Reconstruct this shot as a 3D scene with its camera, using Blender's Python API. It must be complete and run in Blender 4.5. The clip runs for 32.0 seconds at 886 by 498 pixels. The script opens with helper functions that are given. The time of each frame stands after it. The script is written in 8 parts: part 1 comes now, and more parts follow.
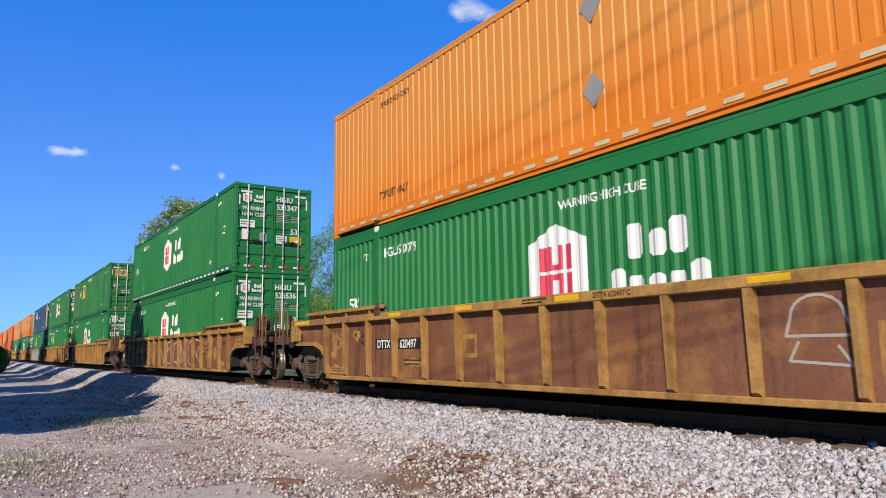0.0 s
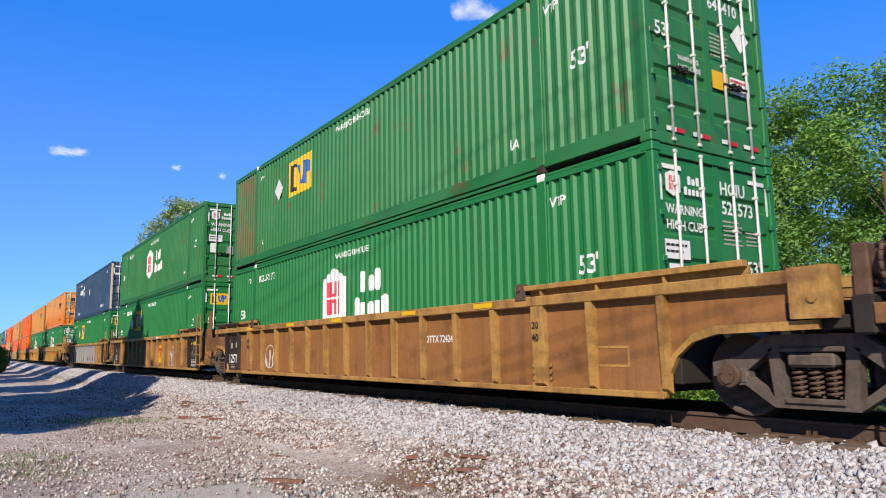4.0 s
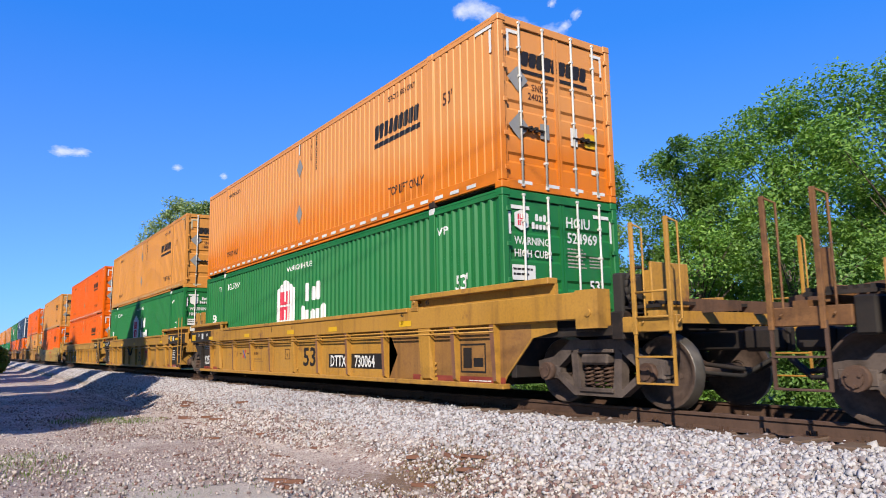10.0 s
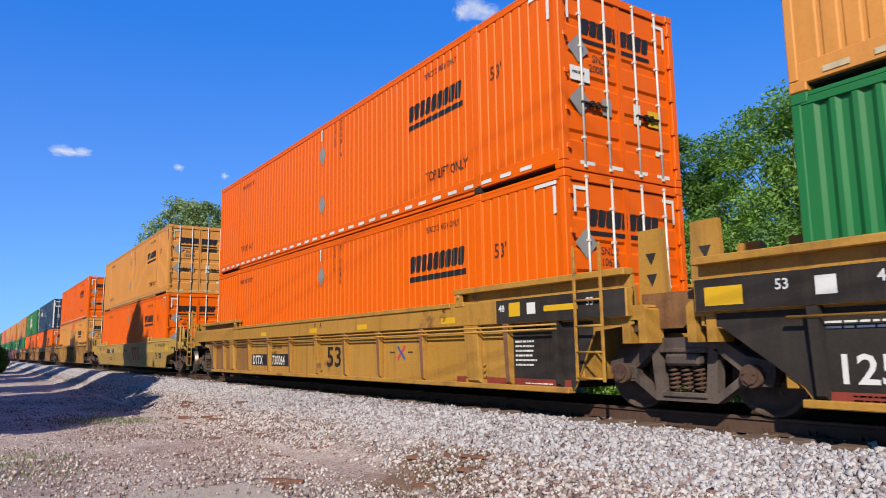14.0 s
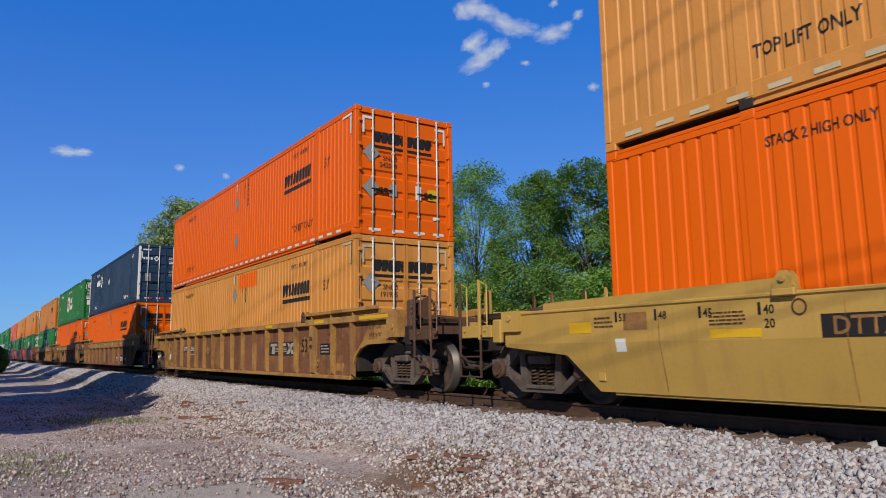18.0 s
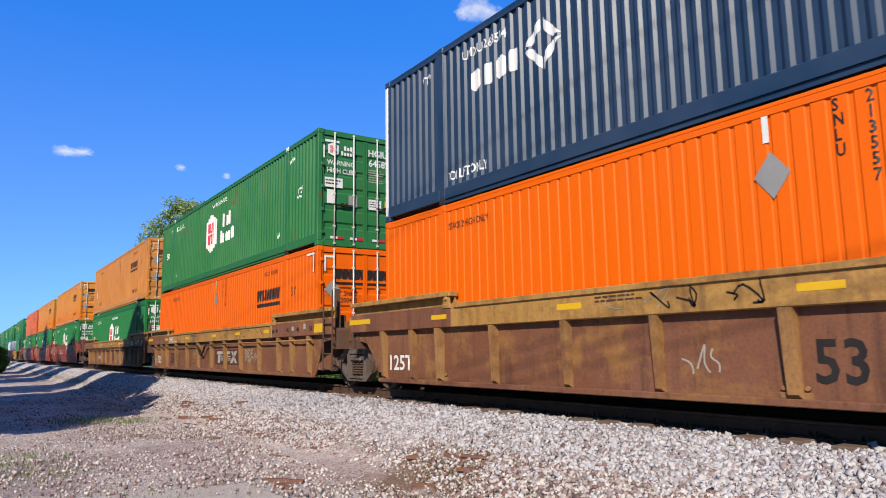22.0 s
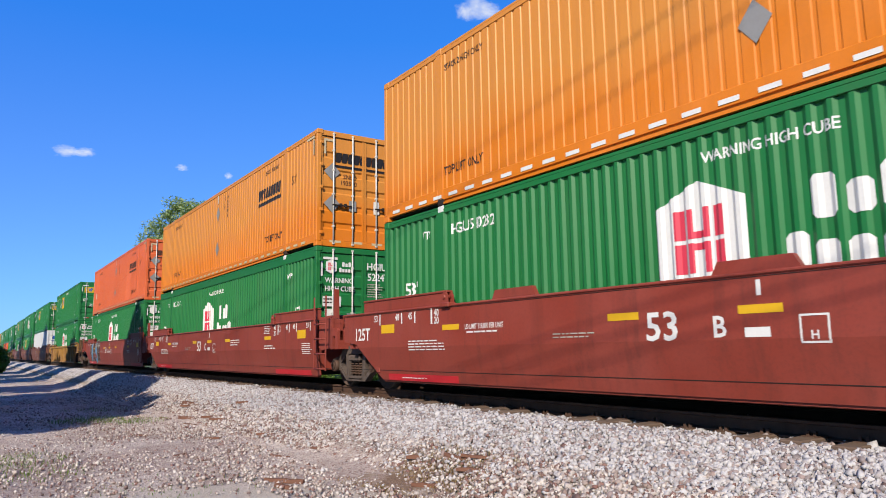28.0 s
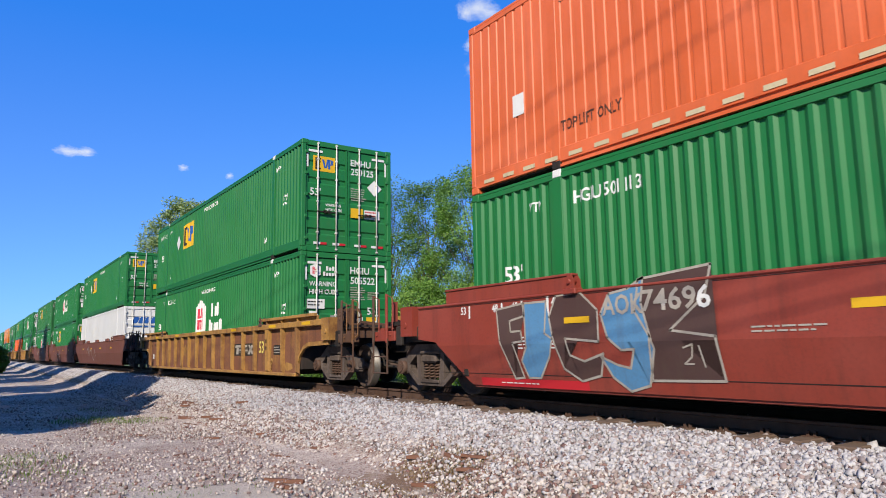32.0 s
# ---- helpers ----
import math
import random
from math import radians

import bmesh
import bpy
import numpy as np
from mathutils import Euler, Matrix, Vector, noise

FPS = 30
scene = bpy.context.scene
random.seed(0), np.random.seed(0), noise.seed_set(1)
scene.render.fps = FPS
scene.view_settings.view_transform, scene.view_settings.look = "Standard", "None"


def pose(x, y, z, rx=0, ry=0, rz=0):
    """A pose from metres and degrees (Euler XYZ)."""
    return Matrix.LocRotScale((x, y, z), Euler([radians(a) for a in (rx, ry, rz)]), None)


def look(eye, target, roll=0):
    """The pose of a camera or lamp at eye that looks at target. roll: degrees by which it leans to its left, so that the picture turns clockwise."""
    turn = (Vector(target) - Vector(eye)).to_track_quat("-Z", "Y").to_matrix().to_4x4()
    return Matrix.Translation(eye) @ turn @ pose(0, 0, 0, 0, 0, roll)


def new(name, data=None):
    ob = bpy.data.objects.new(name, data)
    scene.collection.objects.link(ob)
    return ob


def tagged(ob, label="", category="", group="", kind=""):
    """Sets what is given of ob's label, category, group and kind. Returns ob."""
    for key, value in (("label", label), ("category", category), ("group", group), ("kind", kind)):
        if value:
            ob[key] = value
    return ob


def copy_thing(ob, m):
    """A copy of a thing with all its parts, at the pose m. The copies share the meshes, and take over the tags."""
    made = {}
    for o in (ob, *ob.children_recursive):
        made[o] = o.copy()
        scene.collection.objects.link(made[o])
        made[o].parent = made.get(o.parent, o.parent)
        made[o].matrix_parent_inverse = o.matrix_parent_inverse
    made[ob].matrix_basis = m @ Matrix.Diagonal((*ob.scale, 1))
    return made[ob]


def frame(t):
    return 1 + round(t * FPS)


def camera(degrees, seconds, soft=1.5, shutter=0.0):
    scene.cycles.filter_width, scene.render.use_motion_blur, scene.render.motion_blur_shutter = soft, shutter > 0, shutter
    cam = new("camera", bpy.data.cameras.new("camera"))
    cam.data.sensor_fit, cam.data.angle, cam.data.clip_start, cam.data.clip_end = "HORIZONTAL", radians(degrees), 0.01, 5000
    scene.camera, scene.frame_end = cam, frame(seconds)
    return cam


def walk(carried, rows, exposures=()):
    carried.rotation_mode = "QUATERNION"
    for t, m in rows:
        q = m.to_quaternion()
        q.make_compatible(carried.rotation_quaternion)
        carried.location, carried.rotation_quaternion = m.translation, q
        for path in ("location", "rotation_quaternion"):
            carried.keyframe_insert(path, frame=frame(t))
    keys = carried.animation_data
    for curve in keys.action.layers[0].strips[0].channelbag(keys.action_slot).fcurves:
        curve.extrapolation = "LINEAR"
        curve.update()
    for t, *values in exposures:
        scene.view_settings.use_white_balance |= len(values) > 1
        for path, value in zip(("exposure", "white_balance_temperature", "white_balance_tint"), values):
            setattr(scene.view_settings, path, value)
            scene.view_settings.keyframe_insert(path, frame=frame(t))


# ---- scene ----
cam = camera(64.89, 32.0, soft=0.95, shutter=0.05)
EYE = Vector((0.0, 0.0, 0.785))
AIM = Vector((-0.8182552, 0.55699312, 0.14218683))
walk(cam, [(0, look(EYE, EYE + AIM, -0.86)), (32, look(EYE, EYE + AIM, -0.86))],
     [(0, 0.70), (1.2, 0.78), (3, 0.85), (6, 0.92), (7, 0.98), (9, 0.9), (10, 0.88), (11, 0.80), (12, 0.56), (13, 0.66), (14.5, 0.68), (17, 0.6), (17.6, 0.4), (18, 0.26), (18.5, 0.38), (19, 0.5), (20, 0.48), (21, 0.70), (22, 0.78), (24.5, 0.76), (25, 0.76), (28, 0.78), (32, 0.78)])

# ---- light ----
SUN_AZ, SUN_EL = radians(48), radians(34)      # from +x towards -y, and above the ground
to_sun = Vector((math.cos(SUN_AZ) * math.cos(SUN_EL), -math.sin(SUN_AZ) * math.cos(SUN_EL), math.sin(SUN_EL)))
sun = new("sun", bpy.data.lights.new("sun", "SUN"))
sun.data.energy, sun.data.angle, sun.data.color = 5.0, radians(0.55), (1.0, 0.90, 0.75)
sun.matrix_world = look(to_sun * 50, (0, 0, 0))
world = bpy.data.worlds.new("sky")
scene.world = world
world.use_nodes = True
wn, wl = world.node_tree.nodes, world.node_tree.links
sky = wn.new("ShaderNodeTexSky")
sky.sky_type, sky.sun_disc = "NISHITA", False
sky.sun_elevation, sky.sun_rotation = SUN_EL, math.atan2(to_sun.x, to_sun.y)
sky.air_density, sky.dust_density, sky.ozone_density, sky.altitude = 1.0, 0.3, 3.0, 300
deep, lift = wn.new("ShaderNodeMix"), wn.new("ShaderNodeMix")   # the clear deep blue of the day
for node, kind, value in ((deep, "MULTIPLY", (0.28, 0.63, 0.64, 1)), (lift, "ADD", (0.0, 0.95, 5.9, 1))):
    node.data_type, node.blend_type, node.inputs[0].default_value, node.inputs[7].default_value = "RGBA", kind, 1.0, value
wl.new(sky.outputs[0], deep.inputs[6])
wl.new(deep.outputs[2], lift.inputs[6])
where, split, low, pale = wn.new("ShaderNodeTexCoord"), wn.new("ShaderNodeSeparateXYZ"), wn.new("ShaderNodeMapRange"), wn.new("ShaderNodeMix")
for i, v in enumerate((0.42, 0.02, 0.0, 1.0)):                 # the sky pales towards the horizon
    low.inputs[i + 1].default_value = v
pale.data_type, pale.blend_type, pale.inputs[7].default_value = "RGBA", "ADD", (1.0, 0.34, 0.3, 1)
wl.new(where.outputs["Generated"], split.inputs[0])
wl.new(split.outputs[2], low.inputs[0])
wl.new(low.outputs[0], pale.inputs[0])
wl.new(lift.outputs[2], pale.inputs[6])
wl.new(pale.outputs[2], wn["Background"].inputs[0])
wn["Background"].inputs[1].default_value = 0.062

# ---- materials ----
def nodes(name):
    m = bpy.data.materials.new(name)
    m.use_nodes = True
    return m, m.node_tree.nodes, m.node_tree.links, m.node_tree.nodes["Principled BSDF"]


def mix(n, l, fac, a, b, kind="MIX"):
    x = n.new("ShaderNodeMix")
    x.data_type, x.blend_type = "RGBA", kind
    for sock, v in ((x.inputs[0], fac), (x.inputs[6], a), (x.inputs[7], b)):
        if isinstance(v, bpy.types.NodeSocket):
            l.new(v, sock)
        elif isinstance(v, (int, float)):
            sock.default_value = v
        else:
            sock.default_value = (*v, 1)
    return x.outputs[2]


def noise_tex(n, l, scale, detail=4, rough=0.6, stretch=(1, 1, 1), coord="Object"):
    tc, mp, nz = n.new("ShaderNodeTexCoord"), n.new("ShaderNodeMapping"), n.new("ShaderNodeTexNoise")
    mp.inputs["Scale"].default_value = stretch
    nz.inputs["Scale"].default_value, nz.inputs["Detail"].default_value, nz.inputs["Roughness"].default_value = scale, detail, rough
    info = n.new("ShaderNodeObjectInfo")
    l.new(tc.outputs[coord], mp.inputs["Vector"])
    sc = n.new("ShaderNodeVectorMath")
    sc.operation = "SCALE"
    sc.inputs[0].default_value = (13, 7, 5)
    l.new(info.outputs["Random"], sc.inputs["Scale"])
    l.new(sc.outputs[0], mp.inputs["Location"])
    l.new(mp.outputs[0], nz.inputs["Vector"])
    return nz.outputs["Fac"]


def ramp(n, l, fac, a, b, ca=0.0, cb=1.0):
    r = n.new("ShaderNodeMapRange")
    r.inputs["From Min"].default_value, r.inputs["From Max"].default_value = a, b
    r.inputs["To Min"].default_value, r.inputs["To Max"].default_value = ca, cb
    l.new(fac, r.inputs["Value"])
    return r.outputs[0]


def bump(n, l, bsdf, fac, strength, dist=0.01):
    b = n.new("ShaderNodeBump")
    b.inputs["Strength"].default_value, b.inputs["Distance"].default_value = strength, dist
    l.new(fac, b.inputs["Height"])
    l.new(b.outputs[0], bsdf.inputs["Normal"])


PAINT_SCALE = 0.60                                   # darkens every paint colour, so that shade comes out deeper against the sky


def paint(name, color, dirt=(0.10, 0.075, 0.05), amount=0.35, rough=0.44, fade=0.12, wear=0.0, pale_top=None, wear_color=(0.16, 0.06, 0.025), metal=0.0, gloss=0.24):
    """Painted steel: faded patches, streaks of dirt that run down, and rusty wear."""
    color, dirt, wear_color = (tuple(c * PAINT_SCALE for c in col) for col in (color, dirt, wear_color))
    pale_top = pale_top and tuple(c * PAINT_SCALE for c in pale_top)
    m, n, l, b = nodes(name)
    big = noise_tex(n, l, 0.7, 3)
    pale = tuple(min(1, c * 1.25 + 0.03) for c in color)
    c = mix(n, l, ramp(n, l, big, 0.35, 0.75, 0, fade * 3), color, pale)
    if pale_top:                                # paler upper part, uneven
        tc, sep, add = n.new("ShaderNodeTexCoord"), n.new("ShaderNodeSeparateXYZ"), n.new("ShaderNodeMath")
        l.new(tc.outputs["Object"], sep.inputs[0])
        add.operation = "MULTIPLY_ADD"
        l.new(big, add.inputs[0])
        add.inputs[1].default_value = 1.4
        l.new(sep.outputs[2], add.inputs[2])
        c = mix(n, l, ramp(n, l, add.outputs[0], 1.3, 2.2), c, pale_top)
    run = noise_tex(n, l, 2.2, 5, 0.65, (2.2, 2.2, 0.16))
    c = mix(n, l, ramp(n, l, run, 0.5, 0.8, 0, amount), c, dirt)
    fine = noise_tex(n, l, 24, 4, 0.7)
    c = mix(n, l, ramp(n, l, fine, 0.45, 0.8, 0, amount * 0.6), c, dirt)
    if wear:
        w = noise_tex(n, l, 1.3, 6, 0.72)
        c = mix(n, l, ramp(n, l, w, 0.62 - 0.25 * wear, 0.7, 0, 1), c, wear_color)
    l.new(c, b.inputs["Base Color"])
    l.new(ramp(n, l, big, 0.2, 0.8, rough - 0.06, rough + 0.12), b.inputs["Roughness"])
    b.inputs["Metallic"].default_value = metal
    b.inputs["Specular IOR Level"].default_value = gloss     # dull with dust
    bump(n, l, b, fine, 0.08, 0.004)
    return m


M = {}
M["green"] = paint("green_paint", (0.011, 0.172, 0.042), amount=0.18, fade=0.05, gloss=0.30)
M["green_old"] = paint("faded_green_paint", (0.020, 0.168, 0.045), amount=0.3, wear=0.12)
M["green_rust"] = paint("rusted_green_paint", (0.05, 0.15, 0.05), amount=0.5, wear=0.75, wear_color=(0.20, 0.085, 0.035))
M["orange"] = paint("orange_paint", (0.72, 0.195, 0.010), amount=0.14, fade=0.06, pale_top=(0.74, 0.31, 0.09))
M["red_orange"] = paint("red_orange_paint", (0.86, 0.135, 0.0), amount=0.10, fade=0.0, gloss=0.16)
M["amber"] = paint("faded_orange_paint", (0.66, 0.275, 0.05), amount=0.26, fade=0.16)
M["amber_deep"] = paint("weathered_orange_paint", (0.60, 0.225, 0.038), amount=0.34, fade=0.2)
M["gold"] = paint("golden_orange_paint", (0.72, 0.205, 0.010), amount=0.18, pale_top=(0.70, 0.275, 0.045))
M["coral"] = paint("coral_paint", (0.68, 0.13, 0.035), amount=0.22, fade=0.25)
M["navy"] = paint("navy_paint", (0.013, 0.038, 0.086), amount=0.10, rough=0.38, gloss=0.34)
M["navy_old"] = paint("weathered_navy_paint", (0.024, 0.060, 0.125), amount=0.2, rough=0.40, gloss=0.36)
M["white"] = paint("white_panel_paint", (0.74, 0.75, 0.75), amount=0.12)
M["brown"] = paint("rusty_brown_panel", (0.205, 0.080, 0.040), dirt=(0.055, 0.027, 0.018), amount=0.95, rough=0.62, wear=0.42, wear_color=(0.34, 0.165, 0.05))
M["brown_rib"] = paint("rusty_brown_rib", (0.33, 0.165, 0.055), dirt=(0.08, 0.038, 0.02), amount=0.85, rough=0.62, wear=0.4, wear_color=(0.17, 0.072, 0.035))
M["tan"] = paint("orange_brown_panel", (0.30, 0.125, 0.035), dirt=(0.10, 0.045, 0.025), amount=0.7, rough=0.6, wear=0.3, wear_color=(0.17, 0.07, 0.03))
M["ochre"] = paint("ochre_yellow_paint", (0.44, 0.235, 0.06), dirt=(0.11, 0.055, 0.028), amount=0.9, rough=0.55, wear=0.55, wear_color=(0.17, 0.072, 0.03))
M["yellow_dirty"] = paint("grimy_yellow_paint", (0.30, 0.145, 0.038), dirt=(0.12, 0.06, 0.03), amount=0.8, rough=0.6, wear=0.4, wear_color=(0.17, 0.075, 0.035))
M["yellow"] = paint("yellow_car_paint", (0.47, 0.24, 0.036), dirt=(0.15, 0.075, 0.035), amount=0.7, rough=0.5, wear=0.08, wear_color=(0.20, 0.09, 0.04))
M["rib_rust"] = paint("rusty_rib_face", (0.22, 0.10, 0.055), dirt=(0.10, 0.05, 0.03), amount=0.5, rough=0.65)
M["clean_yellow"] = paint("clean_yellow_paint", (0.50, 0.31, 0.068), dirt=(0.25, 0.15, 0.06), amount=0.35, rough=0.45)
M["cream"] = paint("aged_cream_strip", (0.62, 0.52, 0.33), amount=0.3, rough=0.5, fade=0)
M["redcar"] = paint("oxide_red_car_paint", (0.27, 0.045, 0.028), dirt=(0.09, 0.03, 0.022), amount=0.55, rough=0.5)
M["rustred"] = paint("rusty_red_car_paint", (0.17, 0.055, 0.035), dirt=(0.06, 0.03, 0.02), amount=0.5, rough=0.6, wear=0.2)
M["black"] = paint("black_car_paint", (0.027, 0.023, 0.021), dirt=(0.085, 0.062, 0.045), amount=0.5, rough=0.65, gloss=0.10)
M["grime"] = paint("greasy_steel", (0.016, 0.012, 0.010), dirt=(0.05, 0.03, 0.02), amount=0.7, rough=0.75, wear=0.3, wear_color=(0.085, 0.042, 0.025))
M["dark"] = paint("dark_underside", (0.018, 0.015, 0.013), amount=0.3, rough=0.85)
M["wheel"] = paint("rusted_wheel_steel", (0.105, 0.068, 0.052), dirt=(0.022, 0.015, 0.012), amount=0.95, rough=0.7, wear=0.45, wear_color=(0.030, 0.020, 0.016))
M["truck"] = paint("greasy_cast_steel", (0.120, 0.090, 0.075), dirt=(0.030, 0.021, 0.017), amount=0.9, rough=0.75, wear=0.3, wear_color=(0.045, 0.032, 0.026))
M["casting"] = paint("rusty_ochre_casting", (0.23, 0.105, 0.034), dirt=(0.05, 0.026, 0.017), amount=0.85, rough=0.65, wear=0.6, wear_color=(0.085, 0.038, 0.022))
M["deck_rust"] = paint("dark_rusty_deck_steel", (0.105, 0.052, 0.030), dirt=(0.032, 0.020, 0.015), amount=0.85, rough=0.75, wear=0.4, wear_color=(0.13, 0.058, 0.026))
M["tread"] = paint("polished_tread_steel", (0.15, 0.135, 0.12), amount=0.7, rough=0.4, metal=0.7)
M["rod"] = paint("galvanised_rod", (0.70, 0.68, 0.62), amount=0.3, rough=0.4, metal=0.1, gloss=0.5)
M["greyplate"] = paint("grey_plate", (0.27, 0.27, 0.27), amount=0.25, rough=0.5)
M["mark_white"] = paint("white_marking", (0.78, 0.78, 0.76), amount=0.15, rough=0.5, fade=0)
M["mark_dim"] = paint("dirty_white_marking", (0.42, 0.38, 0.33), amount=0.35, rough=0.6, fade=0)
M["mark_black"] = paint("black_marking", (0.018, 0.016, 0.016), amount=0.15, rough=0.5, fade=0)
M["mark_brown"] = paint("dark_brown_marking", (0.09, 0.035, 0.02), amount=0.15, rough=0.6, fade=0)
M["mark_yellow"] = paint("yellow_marking", (0.75, 0.44, 0.015), amount=0.15, rough=0.5, fade=0)
M["mark_pale"] = paint("pale_yellow_marking", (0.80, 0.66, 0.16), amount=0.1, rough=0.5, fade=0)
M["mark_red"] = paint("red_marking", (0.55, 0.02, 0.03), amount=0.1, rough=0.5, fade=0)
M["mark_pink"] = paint("crimson_marking", (0.66, 0.05, 0.09), amount=0.05, rough=0.5, fade=0)
M["mark_blue"] = paint("blue_marking", (0.02, 0.11, 0.42), amount=0.1, rough=0.5, fade=0)
M["spray_silver"] = paint("silver_spray", (0.31, 0.30, 0.29), dirt=(0.22, 0.19, 0.17), amount=0.4, rough=0.5)
M["spray_green"] = paint("lime_spray", (0.20, 0.40, 0.05), amount=0.3, rough=0.6)
M["spray_blue"] = paint("light_blue_spray", (0.09, 0.25, 0.45), amount=0.45, rough=0.6)
M["spray_violet"] = paint("violet_spray", (0.17, 0.145, 0.19), amount=0.3, rough=0.6)
M["spray_purple"] = paint("purple_spray", (0.24, 0.15, 0.46), amount=0.25, rough=0.6)
M["spray_cream"] = paint("faint_cream_spray", (0.33, 0.25, 0.15), amount=0.45, rough=0.6)
M["spray_black"] = paint("black_spray", (0.075, 0.038, 0.034), amount=0.4, rough=0.7)
M["tie"] = paint("weathered_tie_wood", (0.15, 0.098, 0.070), dirt=(0.06, 0.04, 0.03), amount=0.7, rough=0.9)
M["rail"] = paint("rusty_rail", (0.095, 0.050, 0.032), dirt=(0.035, 0.022, 0.016), amount=0.7, rough=0.7)


# ---- geometry helpers ----
class Geo:
    """Vertices and faces of one mesh."""

    def __init__(self):
        self.v, self.f, self.s = [], [], []

    def add(self, verts, faces, smooth=False):
        k = len(self.v)
        self.v += [tuple(p) for p in verts]
        self.f += [tuple(k + i for i in f) for f in faces]
        self.s += [smooth] * len(faces)
        return self

    def box(self, x0, x1, y0, y1, z0, z1, c=0.0):
        if x0 > x1: x0, x1 = x1, x0
        if y0 > y1: y0, y1 = y1, y0
        if z0 > z1: z0, z1 = z1, z0
        if c <= 0:
            return self.add([(x, y, z) for x in (x0, x1) for y in (y0, y1) for z in (z0, z1)],
                            [(0, 1, 3, 2), (4, 6, 7, 5), (0, 4, 5, 1), (2, 3, 7, 6), (0, 2, 6, 4), (1, 5, 7, 3)])
        c = min(c, (x1 - x0) * 0.4, (y1 - y0) * 0.4, (z1 - z0) * 0.4)
        lo, hi = (x0, y0, z0), (x1, y1, z1)
        V, idx = [], {}
        for sx in (0, 1):
            for sy in (0, 1):
                for sz in (0, 1):
                    for ax in range(3):
                        p = []
                        for a, s in enumerate((sx, sy, sz)):
                            base, sign = (hi[a], -1) if s else (lo[a], 1)
                            p.append(base if a == ax else base + sign * c)
                        idx[sx, sy, sz, ax] = len(V)
                        V.append(p)
        F = []
        for ax in range(3):
            a, b = (ax + 1) % 3, (ax + 2) % 3
            for s in (0, 1):
                q = []
                for u, w in ((0, 0), (1, 0), (1, 1), (0, 1)):
                    k = [0, 0, 0]
                    k[ax], k[a], k[b] = s, u, w
                    q.append(idx[(*k, ax)])
                F.append(q)
            for u in (0, 1):
                for w in (0, 1):
                    k0, k1 = [0, 0, 0], [0, 0, 0]
                    k0[a] = k1[a] = u
                    k0[b] = k1[b] = w
                    k1[ax] = 1
                    F.append([idx[(*k0, a)], idx[(*k1, a)], idx[(*k1, b)], idx[(*k0, b)]])
        for sx in (0, 1):
            for sy in (0, 1):
                for sz in (0, 1):
                    F.append([idx[sx, sy, sz, i] for i in range(3)])
        return self.add(V, F)

    def prism(self, poly, a0, a1, axis="y"):
        """A polygon of (u, w) pushed from a0 to a1: axis y takes (x, z), axis x takes (y, z), axis z takes (x, y)."""
        put = {"y": lambda u, w, a: (u, a, w), "x": lambda u, w, a: (a, u, w), "z": lambda u, w, a: (u, w, a)}[axis]
        n = len(poly)
        V = [put(u, w, a0) for u, w in poly] + [put(u, w, a1) for u, w in poly]
        F = [tuple(range(n)), tuple(range(2 * n - 1, n - 1, -1))] + [(i, (i + 1) % n, n + (i + 1) % n, n + i) for i in range(n)]
        return self.add(V, F)

    def cyl(self, p0, p1, r, n=10, r1=None, cap=True):
        p0, p1 = Vector(p0), Vector(p1)
        d = (p1 - p0).normalized()
        a = d.orthogonal().normalized()
        b = d.cross(a)
        r1 = r if r1 is None else r1
        ring = [a * math.cos(2 * math.pi * i / n) + b * math.sin(2 * math.pi * i / n) for i in range(n)]
        self.add([p0 + w * r for w in ring] + [p1 + w * r1 for w in ring], [(i, (i + 1) % n, n + (i + 1) % n, n + i) for i in range(n)], True)
        if cap:
            k = len(self.v) - 2 * n
            self.f += [tuple(range(k + n - 1, k - 1, -1)), tuple(range(k + n, k + 2 * n))]
            self.s += [False, False]
        return self

    def tube(self, pts, r, n=8):
        """One bent bar through the points."""
        P = [Vector(p) for p in pts]
        way = [(P[min(i + 1, len(P) - 1)] - P[max(i - 1, 0)]).normalized() for i in range(len(P))]
        side = way[0].orthogonal().normalized()
        V, F = [], []
        for i, (p, d) in enumerate(zip(P, way)):
            side = (side - d * side.dot(d)).normalized()
            up = d.cross(side)
            V += [p + (side * math.cos(2 * math.pi * k / n) + up * math.sin(2 * math.pi * k / n)) * r for k in range(n)]
        for i in range(len(P) - 1):
            F += [(i * n + k, i * n + (k + 1) % n, (i + 1) * n + (k + 1) % n, (i + 1) * n + k) for k in range(n)]
        self.add(V, F, True)
        k = len(self.v) - len(V)
        self.f += [tuple(range(k + n - 1, k - 1, -1)), tuple(range(k + len(V) - n, k + len(V)))]
        self.s += [False, False]
        return self

    def lathe(self, prof, center, n=24, axis="y"):
        """Profile of (radius, along) turned round an axis."""
        V, F = [], []
        for rr, a in prof:
            for i in range(n):
                c, s = math.cos(2 * math.pi * i / n) * rr, math.sin(2 * math.pi * i / n) * rr
                V.append((center[0] + c, center[1] + a, center[2] + s) if axis == "y" else (center[0] + a, center[1] + c, center[2] + s))
        for j in range(len(prof) - 1):
            for i in range(n):
                F.append((j * n + i, j * n + (i + 1) % n, (j + 1) * n + (i + 1) % n, (j + 1) * n + i))
        return self.add(V, F, True)

